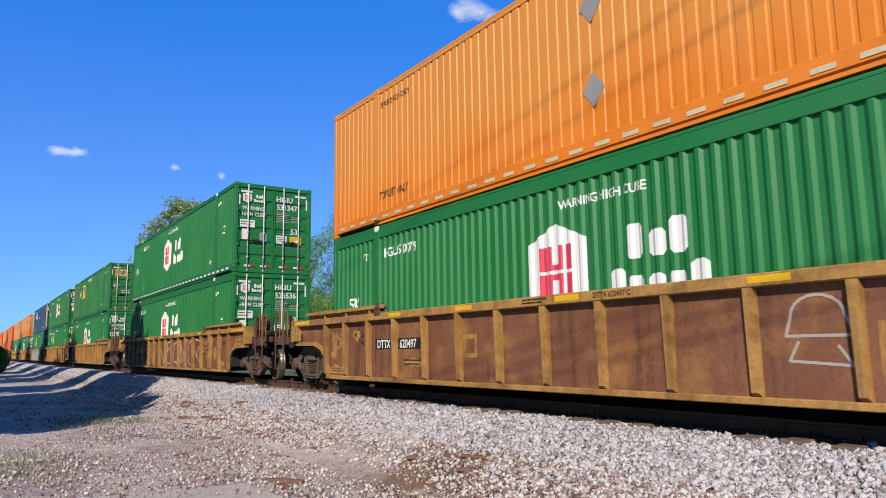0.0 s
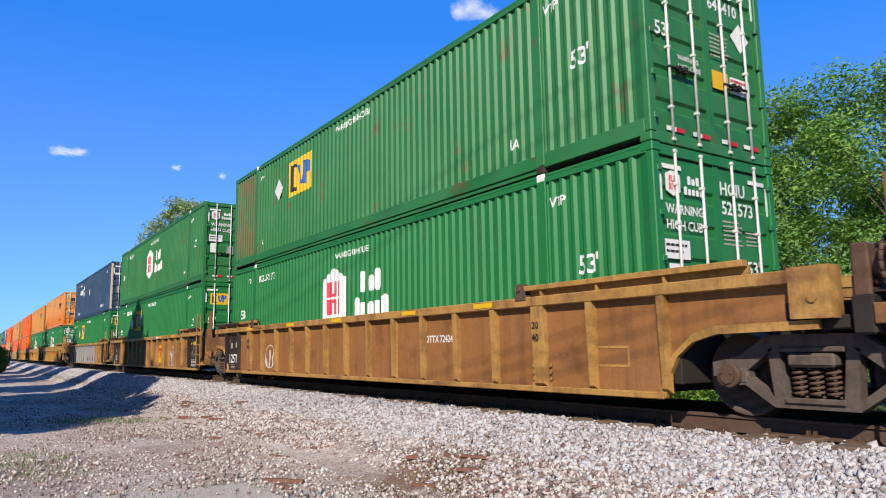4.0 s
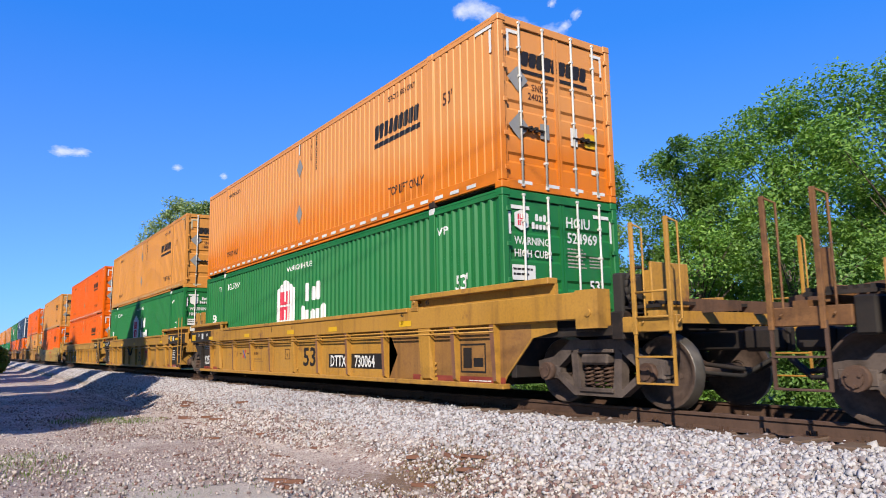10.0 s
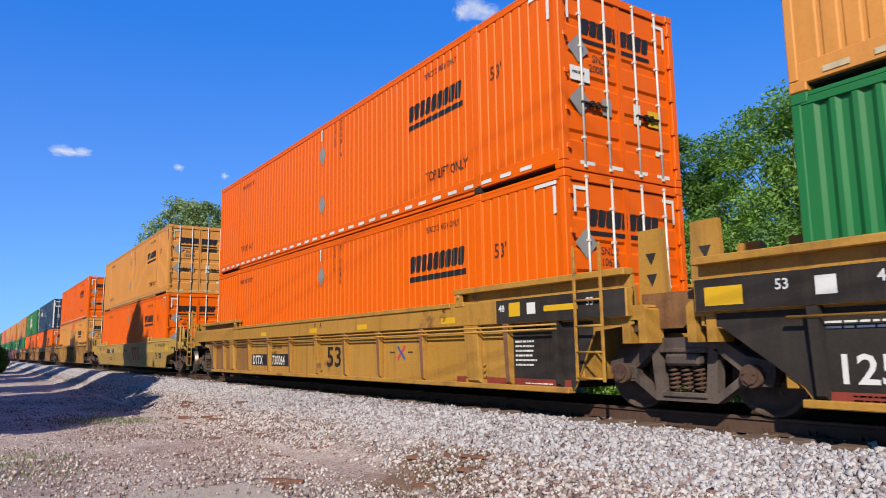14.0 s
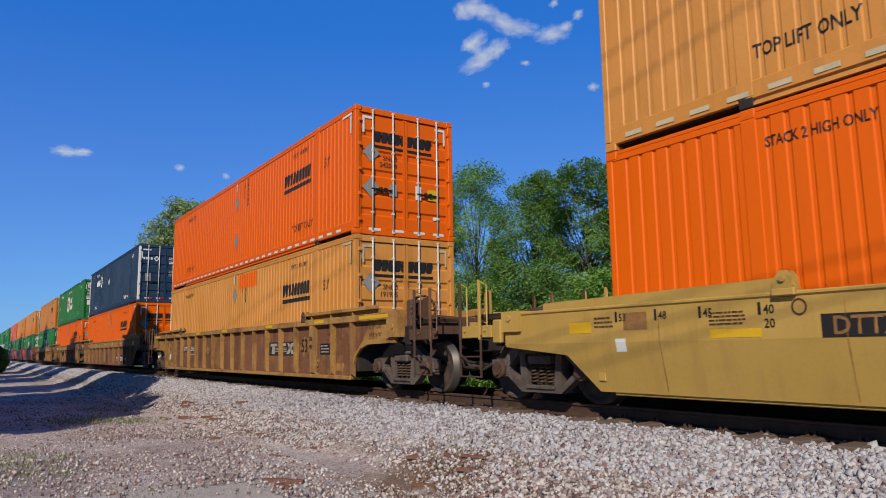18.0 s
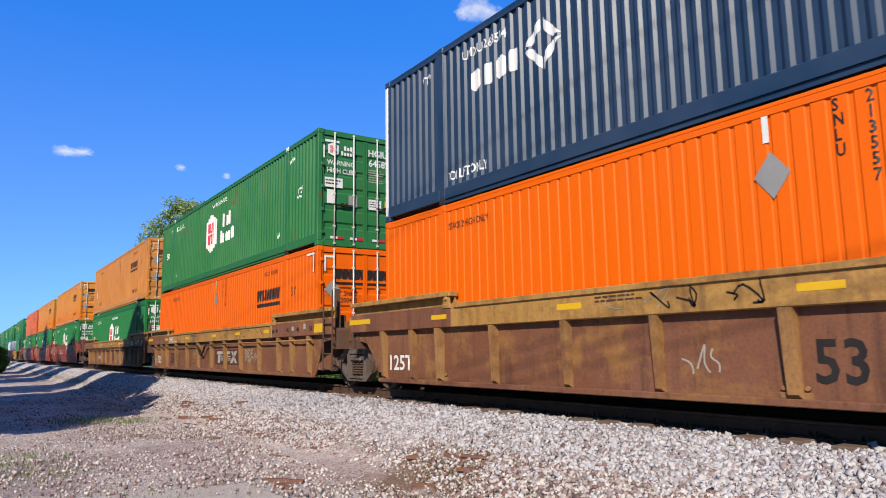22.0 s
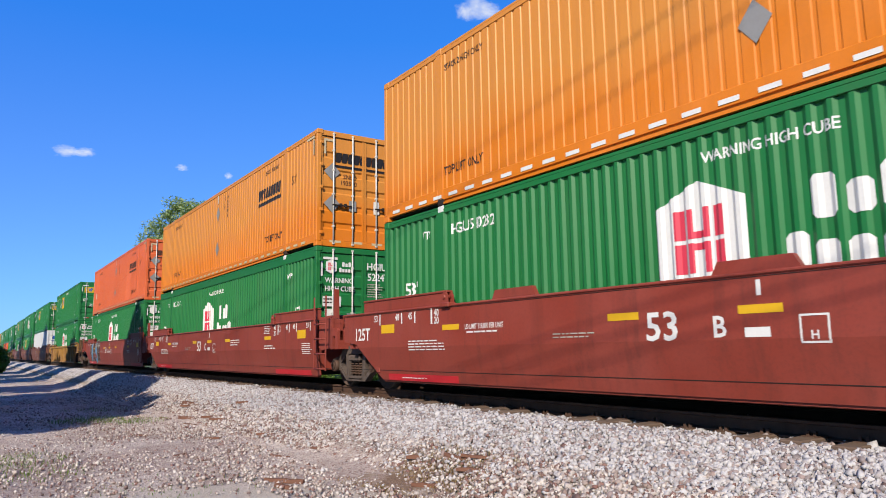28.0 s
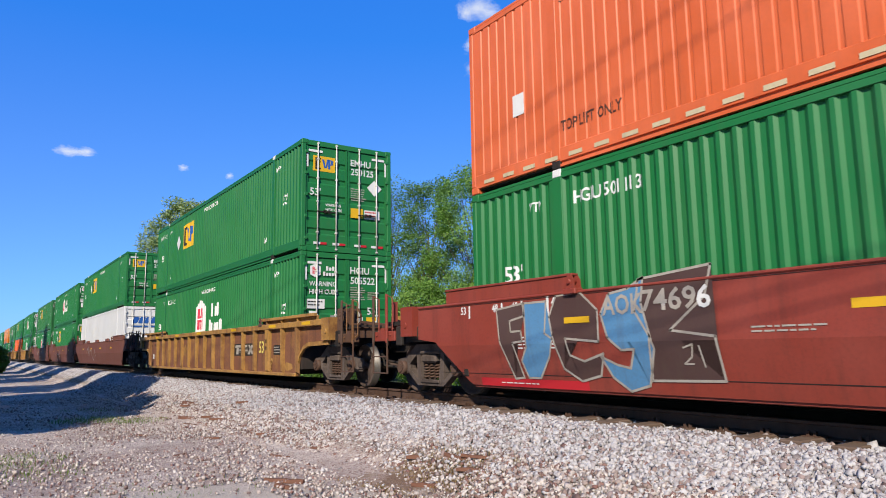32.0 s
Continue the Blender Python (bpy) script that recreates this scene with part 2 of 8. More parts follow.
    def mesh(self, name, mat):
        me = bpy.data.meshes.new(name)
        me.from_pydata(self.v, [], self.f)
        me.polygons.foreach_set("use_smooth", self.s)
        bm = bmesh.new()
        bm.from_mesh(me)
        bmesh.ops.recalc_face_normals(bm, faces=bm.faces)
        bm.to_mesh(me)
        bm.free()
        me.materials.append(mat)
        return me


def part(name, geo, mat, parent=None, label=""):
    """Links a Geo or a mesh as one object under a thing or a part."""
    data = geo.mesh(name, M[mat]) if isinstance(geo, Geo) else geo
    ob = new(name, data)
    ob.parent = parent
    return tagged(ob, label) if label else ob


def B(*a, **k):
    return Geo().box(*a, **k)


def thing(name, label, category, group=""):
    ob = new(name)
    ob.empty_display_size = 0.3
    return tagged(ob, label, category, group)


# ---- writing and painted marks ----
def glyph_mesh(text, size, align="LEFT"):
    cu = bpy.data.curves.new("writing", "FONT")
    cu.body, cu.size, cu.align_x, cu.resolution_u, cu.offset = text, size, align, 2, size * 0.018
    ob = bpy.data.objects.new("writing", cu)
    me = bpy.data.meshes.new_from_object(ob)
    bpy.data.objects.remove(ob)
    bpy.data.curves.remove(cu)
    return me


PITCH = 0.208
DEEP = {"wave": 0.036, "board": 0.016}
PROFILES = {"wave": (0.0, 0.24, 0.43, 0.74), "board": (0.0, 0.66, 0.735, 0.92)}   # where the sheet turns, in parts of the pitch
SHEET = ["wave"]


def recess(x):
    """Depth of the side sheet at x: outer flat, slope, inner flat, slope."""
    u = (x / PITCH) % 1.0
    _, a, b, c = PROFILES[SHEET[0]]
    deep = DEEP[SHEET[0]]
    if u < a: return 0.0
    if u < b: return deep * (u - a) / (b - a)
    if u < c: return deep
    return deep * (1.0 - u) / (1.0 - c)


def on_side(bm, y, wavy):
    """Takes a flat drawing in (x, z) to the side sheet, cut along the creases."""
    if wavy and bm.verts:
        lo, hi = min(v.co.x for v in bm.verts), max(v.co.x for v in bm.verts)
        for k in range(math.floor(lo / PITCH), math.ceil(hi / PITCH) + 1):
            for c in PROFILES[SHEET[0]]:
                x = (k + c) * PITCH
                if lo < x < hi:
                    bmesh.ops.bisect_plane(bm, geom=bm.verts[:] + bm.edges[:] + bm.faces[:], dist=1e-5, plane_co=(x, 0, 0), plane_no=(1, 0, 0))
    for v in bm.verts:
        v.co.y = y + (recess(v.co.x) if wavy else 0.0)


BEND, LEAN, SWELL = 0.84, 0.20, 0.055                       # the smooth red cars' sides lean inwards below this height


def lean_in(bm, side):
    bmesh.ops.bisect_plane(bm, geom=bm.verts[:] + bm.edges[:] + bm.faces[:], dist=1e-5, plane_co=(0, 0, BEND), plane_no=(0, 0, 1))
    for v in bm.verts:
        v.co.y += side * (SWELL - max(0.0, BEND - v.co.z) * LEAN)


def mark_mesh(shapes, y, mat, wavy, turn=None, lean=False):
    """shapes: polygons of (x, z), or (text, x, z, size, sx). turn 'end' lays it on an end face at x = y."""
    bm = bmesh.new()
    for sh in shapes:
        if isinstance(sh[0], str):
            text, x, z, size, sx = sh
            me = glyph_mesh(text, size)
            tmp = bmesh.new()
            tmp.from_mesh(me)
            for v in tmp.verts:
                v.co = (x + v.co.x * sx, 0, z + v.co.y)
            tmp.to_mesh(me)
            tmp.free()
            bm.from_mesh(me)
            bpy.data.meshes.remove(me)
        else:
            bm.faces.new([bm.verts.new((x, 0, z)) for x, z in sh])
    bmesh.ops.triangulate(bm, faces=[f for f in bm.faces if len(f.verts) > 4])
    if turn == "end":
        for v in bm.verts:
            v.co = (y, v.co.x, v.co.z)
    elif turn == "far":
        on_side(bm, y, wavy)
    else:
        on_side(bm, y, wavy)
    if lean:
        lean_in(bm, -1)
    want = Vector((1, 0, 0)) if turn == "end" else Vector((0, -1, 0))
    bm.normal_update()
    bmesh.ops.reverse_faces(bm, faces=[f for f in bm.faces if f.normal.dot(want) < 0])
    me = bpy.data.meshes.new("mark")
    bm.to_mesh(me)
    bm.free()
    me.materials.append(M[mat])
    return me


MARKS = {}


def mark(name, parent, shapes, y, mat, wavy=True, turn=None, label="", lean=False):
    key = (repr(shapes), y, mat, wavy, turn, SHEET[0] if wavy else "", lean)
    if key not in MARKS:
        MARKS[key] = mark_mesh(shapes, y, mat, wavy, turn, lean)
    return part(name, MARKS[key], mat, parent, label)


def rect(x0, x1, z0, z1, lean=0.0):
    return [(x0, z0), (x1, z0), (x1 + lean, z1), (x0 + lean, z1)]


def diamond(x, z, r):
    return [(x - r, z), (x, z - r), (x + r, z), (x, z + r)]


def bars(x, z, w, h, rows, seed=0):
    """Lines of small print, as plain bars."""
    rnd = random.Random(seed)
    out, step = [], h / rows
    for i in range(rows):
        a, end = x, x + w * rnd.uniform(0.75, 1.0)
        while a < end - 0.02:
            b = min(end, a + w * rnd.uniform(0.06, 0.20))
            out.append(rect(a, b, z - (i + 0.55) * step, z - (i + 0.14) * step))
            a = b + w * 0.026
    return out


def blocks(x, z, w, h, n, gap=0.30, lean=0.0, tall=(), heavy=0.0):
    """A word that is a trade name: one plain solid block for each letter."""
    s, out = w / n, []
    for i in range(n):
        a, b = x + i * s, x + (i + 1 - gap) * s
        hh = h * (1.0 if i in tall or not tall else 0.74)
        c = (b - a) * 0.2
        out.append([(p + lean * q / h, z + q) for p, q in ((a, c), (a + c, 0), (b - c, 0), (b, c), (b, hh - c), (b - c, hh), (a + c, hh), (a, hh - c))])
    return out


def stroke(pts, w):
    """A painted line as quads."""
    out = []
    for (x0, z0), (x1, z1) in zip(pts, pts[1:]):
        d = math.hypot(x1 - x0, z1 - z0) or 1
        nx, nz, ex, ez = -(z1 - z0) / d * w / 2, (x1 - x0) / d * w / 2, (x1 - x0) / d * w * 0.3, (z1 - z0) / d * w * 0.3
        out.append([(x0 - ex + nx, z0 - ez + nz), (x0 - ex - nx, z0 - ez - nz), (x1 + ex - nx, z1 + ez - nz), (x1 + ex + nx, z1 + ez + nz)])
    return out


def scribble(x, z, w, h, n, width, seed):
    """An unreadable hand-sprayed tag: n loops of a smooth wandering line."""
    rnd, out = random.Random(seed), []
    for i in range(n):
        a = x + w * i / n
        p = [(a + w / n * rnd.uniform(-0.1, 1.15), z + h * rnd.uniform(-0.08, 1.08)) for _ in range(6)]
        line = []
        for k in range(1, 4):
            for t in (0.0, 0.34, 0.67):
                q = [0.5 * (2 * p[k][d] + (p[k + 1][d] - p[k - 1][d]) * t + (2 * p[k - 1][d] - 5 * p[k][d] + 4 * p[k + 1][d] - p[k + 2][d]) * t * t + (3 * p[k][d] - p[k - 1][d] - 3 * p[k + 1][d] + p[k + 2][d]) * t ** 3) for d in (0, 1)]
                line.append(tuple(q))
        out += stroke(line, width)
    return out


def oval(x, z, rx, rz, n=14, a0=0.0, a1=6.2832):
    return [(x + rx * math.cos(a0 + (a1 - a0) * i / n), z + rz * math.sin(a0 + (a1 - a0) * i / n)) for i in range(n + 1)]


# ---- containers: x along the train, door end at +x, base at z = 0 ----
CL, CH, CW = 16.154, 2.896, 1.2955
HX = CL / 2
POST = 6.07                                   # the lifting posts, forty feet apart
RAIL_B = 0.30                                 # height of the bottom side rail
TOP_RAIL = [0.135]                            # height of the top side rail of the box in hand


def side_sheet(side):
    g = Geo()
    xs = []
    k0, k1 = math.ceil((-HX + 0.12) / PITCH), math.floor((HX - 0.12) / PITCH)
    for k in range(k0, k1):
        xs += [(k + c) * PITCH for c in PROFILES[SHEET[0]]]
    xs = [-HX + 0.1, *[x for x in xs if -HX + 0.12 < x < HX - 0.12], HX - 0.1]
    z0, z1 = RAIL_B - 0.01, CH - TOP_RAIL[0] + 0.01
    V, F = [], []
    for x in xs:
        d = recess(x) if abs(abs(x) - POST) > 0.09 and abs(x) < HX - 0.11 else 0.0
        y = side * (CW - 0.012 - d)
        V += [(x, y, z0), (x, y, z1)]
    for i in range(len(xs) - 1):
        F.append((2 * i, 2 * i + 2, 2 * i + 3, 2 * i + 1) if side < 0 else (2 * i, 2 * i + 1, 2 * i + 3, 2 * i + 2))
    return g.add(V, F)


def plain_sheet(side):
    """A smooth plate side with thin seams."""
    g = Geo()
    n = 26
    for i in range(n):
        a, b = -HX + 0.1 + (CL - 0.2) * i / n, -HX + 0.1 + (CL - 0.2) * (i + 1) / n
        g.box(a + 0.002, b - 0.002, side * (CW - 0.03), side * (CW - 0.012), RAIL_B, CH - TOP_RAIL[0])
    return g


def door_leaf(y0, y1):
    """A door with pressed horizontal ribs."""
    g = Geo()
    zs = [0.16]
    for i in range(5):
        z = 0.52 + i * 0.44
        zs += [z - 0.09, z - 0.05, z + 0.05, z + 0.09]
    zs.append(CH - 0.16)
    pts = []
    for i, z in enumerate(zs):
        pts.append((z, 0.0 if i == 0 or i == len(zs) - 1 or (i - 1) % 4 in (0, 3) else -0.03))
    V, F = [], []
    for z, d in pts:
        V += [(HX - 0.05 + d, y0 + 0.01, z), (HX - 0.05 + d, y1 - 0.01, z)]
    for i in range(len(pts) - 1):
        F.append((2 * i, 2 * i + 1, 2 * i + 3, 2 * i + 2))
    g.add(V, F)
    g.box(HX - 0.10, HX - 0.035, y0, y0 + 0.05, 0.15, CH - 0.15)
    g.box(HX - 0.10, HX - 0.035, y1 - 0.05, y1, 0.15, CH - 0.15)
    return g


CM = {}


def shared(key, mat, make):
    if (key, mat) not in CM:
        CM[key, mat] = make().mesh(key, M[mat])
    return CM[key, mat]


def top_rail_geo(g, s):
    g.box(-HX + 0.1, HX - 0.1, s * (CW - 0.055), s * (CW - 0.002), CH - TOP_RAIL[0], CH - 0.055, c=0.006)
    return g.box(-HX + 0.1, HX - 0.1, s * (CW - 0.06), s * (CW - 0.010), CH - 0.052, CH - 0.004, c=0.006)


def bottom_rail_geo(g, s):
    return g.prism([(s * (CW - 0.07), 0.02), (s * (CW - 0.004), 0.02), (s * (CW - 0.004), 0.055), (s * (CW - 0.030), 0.062), (s * (CW - 0.030), 0.092), (s * (CW - 0.002), 0.10), (s * (CW - 0.002), 0.285), (s * (CW - 0.02), RAIL_B), (s * (CW - 0.07), RAIL_B)], -POST, POST, "x")


def corner_post_geo(g, e, s):
    return g.box(e * (HX - 0.10), e * HX, s * (CW - 0.12), s * CW, 0.12, CH - 0.115, c=0.012)


def far_frame_geo():
    g = bottom_rail_geo(top_rail_geo(Geo(), 1), 1)
    for e in (-1, 1):
        corner_post_geo(g, e, 1)
        g.box(e * (POST + 0.095), e * (HX - 0.1), CW - 0.07, CW - 0.004, 0.15, RAIL_B)
        g.box(e * POST - 0.09, e * POST + 0.09, CW - 0.06, CW + 0.002, 0.12, CH - 0.12)
        for zz in (0, CH - 0.118):
            g.box(e * (HX - 0.178), e * (HX + 0.003), CW - 0.16, CW + 0.003, zz, zz + 0.118, c=0.012)
            g.box(e * POST - 0.088, e * POST + 0.088, CW - 0.14, CW + 0.004, zz, zz + 0.118, c=0.012)
    return g


def container_body(c, mat, kind):
    """The parts that every box has."""
    deep = "deep" if TOP_RAIL[0] > 0.2 else ""
    trim = {"navy": "mark_white", "navy_old": "cream"}.get(mat, mat)
    sheet, kind_of_sheet = (plain_sheet, "plain") if kind == "white_box" else (side_sheet, "wavy")
    part("side_panel", shared("side_panel_near" + kind_of_sheet + SHEET[0] + deep, mat, lambda: sheet(-1)), mat, c)
    part("side_panel", shared("side_panel_far" + kind_of_sheet + SHEET[0] + deep, mat, lambda: sheet(1)), mat, c)
    part("top_rail", shared("top_rail_near" + deep, mat, lambda: top_rail_geo(Geo(), -1)), mat, c)
    part("bottom_rail", shared("bottom_rail_near", mat, lambda: bottom_rail_geo(Geo(), -1)), mat, c)
    part("far_side_frame", shared("far_side_frame" + deep, mat, lambda: far_frame_geo()), mat, c)
    for e in (-1, 1):
        part("end_rail", shared("end_rail%d" % e, mat, lambda: B(e * (POST + 0.095), e * (HX - 0.1), -(CW - 0.07), -(CW - 0.004), 0.085, RAIL_B, c=0.006)), mat, c)
        part("corner_post", shared("corner_post%d" % e, trim, lambda: corner_post_geo(Geo(), e, -1)), mat, c)
        part("lifting_post", shared("lifting_post%d" % e, mat, lambda: B(e * POST - 0.09, e * POST + 0.09, -(CW - 0.06), -(CW + 0.002), 0.12, CH - 0.12, c=0.008)), mat, c)
        for z in (0, 1):
            zz = 0 if z == 0 else CH - 0.118
            cast = "mark_white" if (z == 1 and mat in ("green", "green_old", "white")) else ("grime" if z == 0 else mat)
            part("corner_casting", shared("post_casting%d%d" % (e, z), cast, lambda: B(e * POST - 0.088, e * POST + 0.088, -(CW - 0.14), -(CW + 0.004), zz, zz + 0.118, c=0.012)
                 .box(e * POST - 0.03, e * POST + 0.03, -(CW + 0.002), -(CW + 0.007), zz + 0.03, zz + 0.09)), cast, c)
            part("corner_casting", shared("end_casting%d%d" % (e, z), mat, lambda: B(e * (HX - 0.178), e * (HX + 0.003), -(CW - 0.16), -(CW + 0.003), zz, zz + 0.118, c=0.012)), mat, c)
    part("roof", shared("roof", mat, lambda: roof_geo()), mat, c)
    part("floor", shared("floor", "dark", lambda: B(-HX + 0.1, HX - 0.1, -CW + 0.07, CW - 0.07, 0.06, 0.16)), "dark", c)
    part("end_wall", shared("end_wall", mat, lambda: end_wall_geo()), mat, c)
    for e in (-1, 1):
        for z0, z1 in ((0.0, 0.15), (CH - 0.15, CH - 0.01)):
            part("end_beam", shared("end_beam%d%d" % (e, z0 > 0), mat, lambda: B(e * (HX - 0.12), e * (HX - 0.015), -CW + 0.12, CW - 0.12, z0, z1, c=0.01)), mat, c)
    for y0, y1 in ((-CW + 0.12, -0.008), (0.008, CW - 0.12)):
        d = part("door", shared("door%d" % (y0 > 0), mat, lambda: door_leaf(y0, y1)), mat, c)
        mid = (y0 + y1) / 2
        for k, y in enumerate((mid - 0.26, mid + 0.26)):
            part("lock_rod", shared("lock_rod%d%d" % (y0 > 0, k), "rod", lambda: rod_geo(y)), "rod", d, "galvanised lock rod")
            part("door_handle", shared("handle%d%d" % (y0 > 0, k), "grime", lambda: Geo().box(HX - 0.02, HX + 0.02, y - 0.03, y + 0.26 * (1 if k == 0 else -1), 1.02, 1.05, c=0.006)
                 .box(HX - 0.04, HX + 0.02, y + 0.2 * (1 if k == 0 else -1) - 0.03, y + 0.2 * (1 if k == 0 else -1) + 0.03, 1.0, 1.08)), "grime", d, "dark steel door handle")
        out = y0 if y0 < -0.1 else y1
        for k in range(5):
            z = 0.33 + k * 0.56
            part("hinge", shared("hinge%d%d" % (y0 > 0, k), mat, lambda: B(HX - 0.03, HX + 0.012, out - 0.045, out + 0.045, z - 0.04, z + 0.04, c=0.01)), mat, d)


def rod_geo(y):
    g = Geo().cyl((HX - 0.008, y, 0.05), (HX - 0.008, y, CH - 0.05), 0.019, 8)
    for z in (0.075, 0.5, 1.3, 1.9, 2.4, CH - 0.075):
        g.box(HX - 0.05, HX + 0.012, y - 0.03, y + 0.03, z - 0.022, z + 0.022, c=0.006)
    return g


def roof_geo():
    g = Geo().box(-HX + 0.1, HX - 0.1, -CW + 0.06, CW - 0.06, CH - 0.05, CH - 0.02)
    for i in range(38):
        x = -HX + 0.4 + i * (CL - 0.8) / 37
        g.box(x - 0.06, x + 0.06, -CW + 0.15, CW - 0.15, CH - 0.02, CH - 0.004)
    return g


def end_wall_geo():
    g = Geo().box(-HX + 0.06, -HX + 0.09, -CW + 0.12, CW - 0.12, 0.15, CH - 0.15)
    for i in range(9):
        y = -1.0 + i * 0.25
        g.box(-HX + 0.02, -HX + 0.06, y - 0.06, y + 0.06, 0.15, CH - 0.15, c=0.012)
    return g


YS = -CW + 0.012 - 0.004                     # marks lie on the near sheet, which turns inwards with the creases
XE = HX - 0.043


def tape(c, mat, z0, z1, x0, x1, length, step):
    k = 0
    x = x0
    while x + length < x1:
        mark("reflective_strip", c, [rect(x, x + length, z0, z1)], -CW - 0.006, mat, wavy=False, label="white reflective strip")
        x += step
        k += 1


def hexagon(x, z, w, h):
    return [(x - w, z - h * 0.62), (x, z - h), (x + w, z - h * 0.62), (x + w, z + h * 0.62), (x, z + h), (x - w, z + h * 0.62)]


def hub_logo(c, x, z, turn=None, y=None, s=1.0):
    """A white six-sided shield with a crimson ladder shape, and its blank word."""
    y = YS if y is None else y
    y2 = y - 0.003 if turn is None else y + 0.003
    mark("emblem", c, [hexagon(x, z, 0.60 * s, 0.71 * s)], y, "mark_white", turn is None, turn, "white six-sided emblem")
    t = []
    for i in (-1, 1):                         # two pairs of bars, tied across the middle
        t += [rect(x + (i * 0.265 - 0.07) * s, x + (i * 0.265 + 0.07) * s, z + a * s, z + b * s) for a, b in ((-0.38, -0.025), (0.025, 0.38))]
        t += [rect(x + (i * 0.11 - 0.035) * s, x + (i * 0.11 + 0.035) * s, z + a * s, z + b * s) for a, b in ((-0.38, -0.025), (0.025, 0.38))]
        t += [rect(x - 0.075 * s, x + 0.075 * s, z + min(i * 0.03, i * 0.11) * s, z + max(i * 0.03, i * 0.11) * s)]
    mark("emblem_bar", c, t, y2, "mark_pink", turn is None, turn, "crimson bars on the emblem")


def hub_word(c, x, z, turn=None, y=None, s=1.0):
    y = YS if y is None else y
    w = blocks(x + 0.34 * s, z + 0.03 * s, 0.98 * s, 0.44 * s, 3, 0.24, 0, (0, 2)) + blocks(x + 0.04 * s, z - 0.49 * s, 1.52 * s, 0.42 * s, 5, 0.22, 0, (0, 4))
    mark("trade_name", c, w, y, "mark_white", turn is None, turn, "white trade name as plain blocks")


def yellow_square(c, x, z, w, h, turn=None, y=None):
    y = YS if y is None else y
    y2 = y - 0.003 if turn is None else y + 0.003
    mark("square_emblem", c, [rect(x, x + w, z, z + h)], y, "mark_yellow", turn is None, turn, "yellow square emblem")
    mark("emblem_bar", c, [rect(x + 0.10 * w, x + 0.19 * w, z + 0.12 * h, z + 0.88 * h), rect(x + 0.19 * w, x + 0.35 * w, z + 0.78 * h, z + 0.88 * h), rect(x + 0.19 * w, x + 0.35 * w, z + 0.12 * h, z + 0.22 * h)], y2, "mark_black", turn is None, turn, "black bracket on the emblem")
    p = lambda *q: [(x + a * w, z + b * h) for a, b in q]
    mark("emblem_bar", c, [p((0.40, 0.80), (0.50, 0.24), (0.58, 0.24), (0.50, 0.80)), p((0.56, 0.24), (0.62, 0.24), (0.72, 0.84), (0.63, 0.84)), rect(x + 0.68 * w, x + 0.78 * w, z + 0.20 * h, z + 0.84 * h), p((0.80, 0.84), (0.80, 0.46), (0.90, 0.50), (0.92, 0.76))], y2, "mark_blue", turn is None, turn, "blue slanted bars on the emblem")


def small_print(c, x, z, w, h, rows, mat, seed, turn="end", y=None):
    mark("small_print", c, bars(x, z, w, h, rows, seed), XE if y is None else y, mat, turn is None, turn, "lines of small print")


def end_corner_tape(c):
    """White L-shaped strips in the top corners of the door end, short ones at the foot."""
    mark("reflective_strip", c, [rect(-1.10, -0.72, CH - 0.31, CH - 0.25)], XE + 0.012, "mark_white", False, "end", "white reflective strip")
    mark("reflective_strip", c, [rect(0.72, 1.10, CH - 0.31, CH - 0.25)], XE + 0.012, "mark_white", False, "end", "white reflective strip")
    mark("reflective_strip", c, [rect(-1.16, -1.11, CH - 0.72, CH - 0.33)], XE + 0.012, "mark_white", False, "end", "white reflective strip")
    mark("reflective_strip", c, [rect(1.11, 1.16, CH - 0.72, CH - 0.33)], XE + 0.012, "mark_white", False, "end", "white reflective strip")


def foot_tape(c):
    for i, y in enumerate((-0.95, -0.42, 0.20, 0.70)):
        mark("reflective_strip", c, [rect(y, y + 0.19, 0.19, 0.25)], XE + 0.012, "mark_white", False, "end", "white reflective strip")
        mark("reflective_strip", c, [rect(y + 0.19, y + 0.36, 0.19, 0.25)], XE + 0.012, "mark_red", False, "end", "red reflective strip")


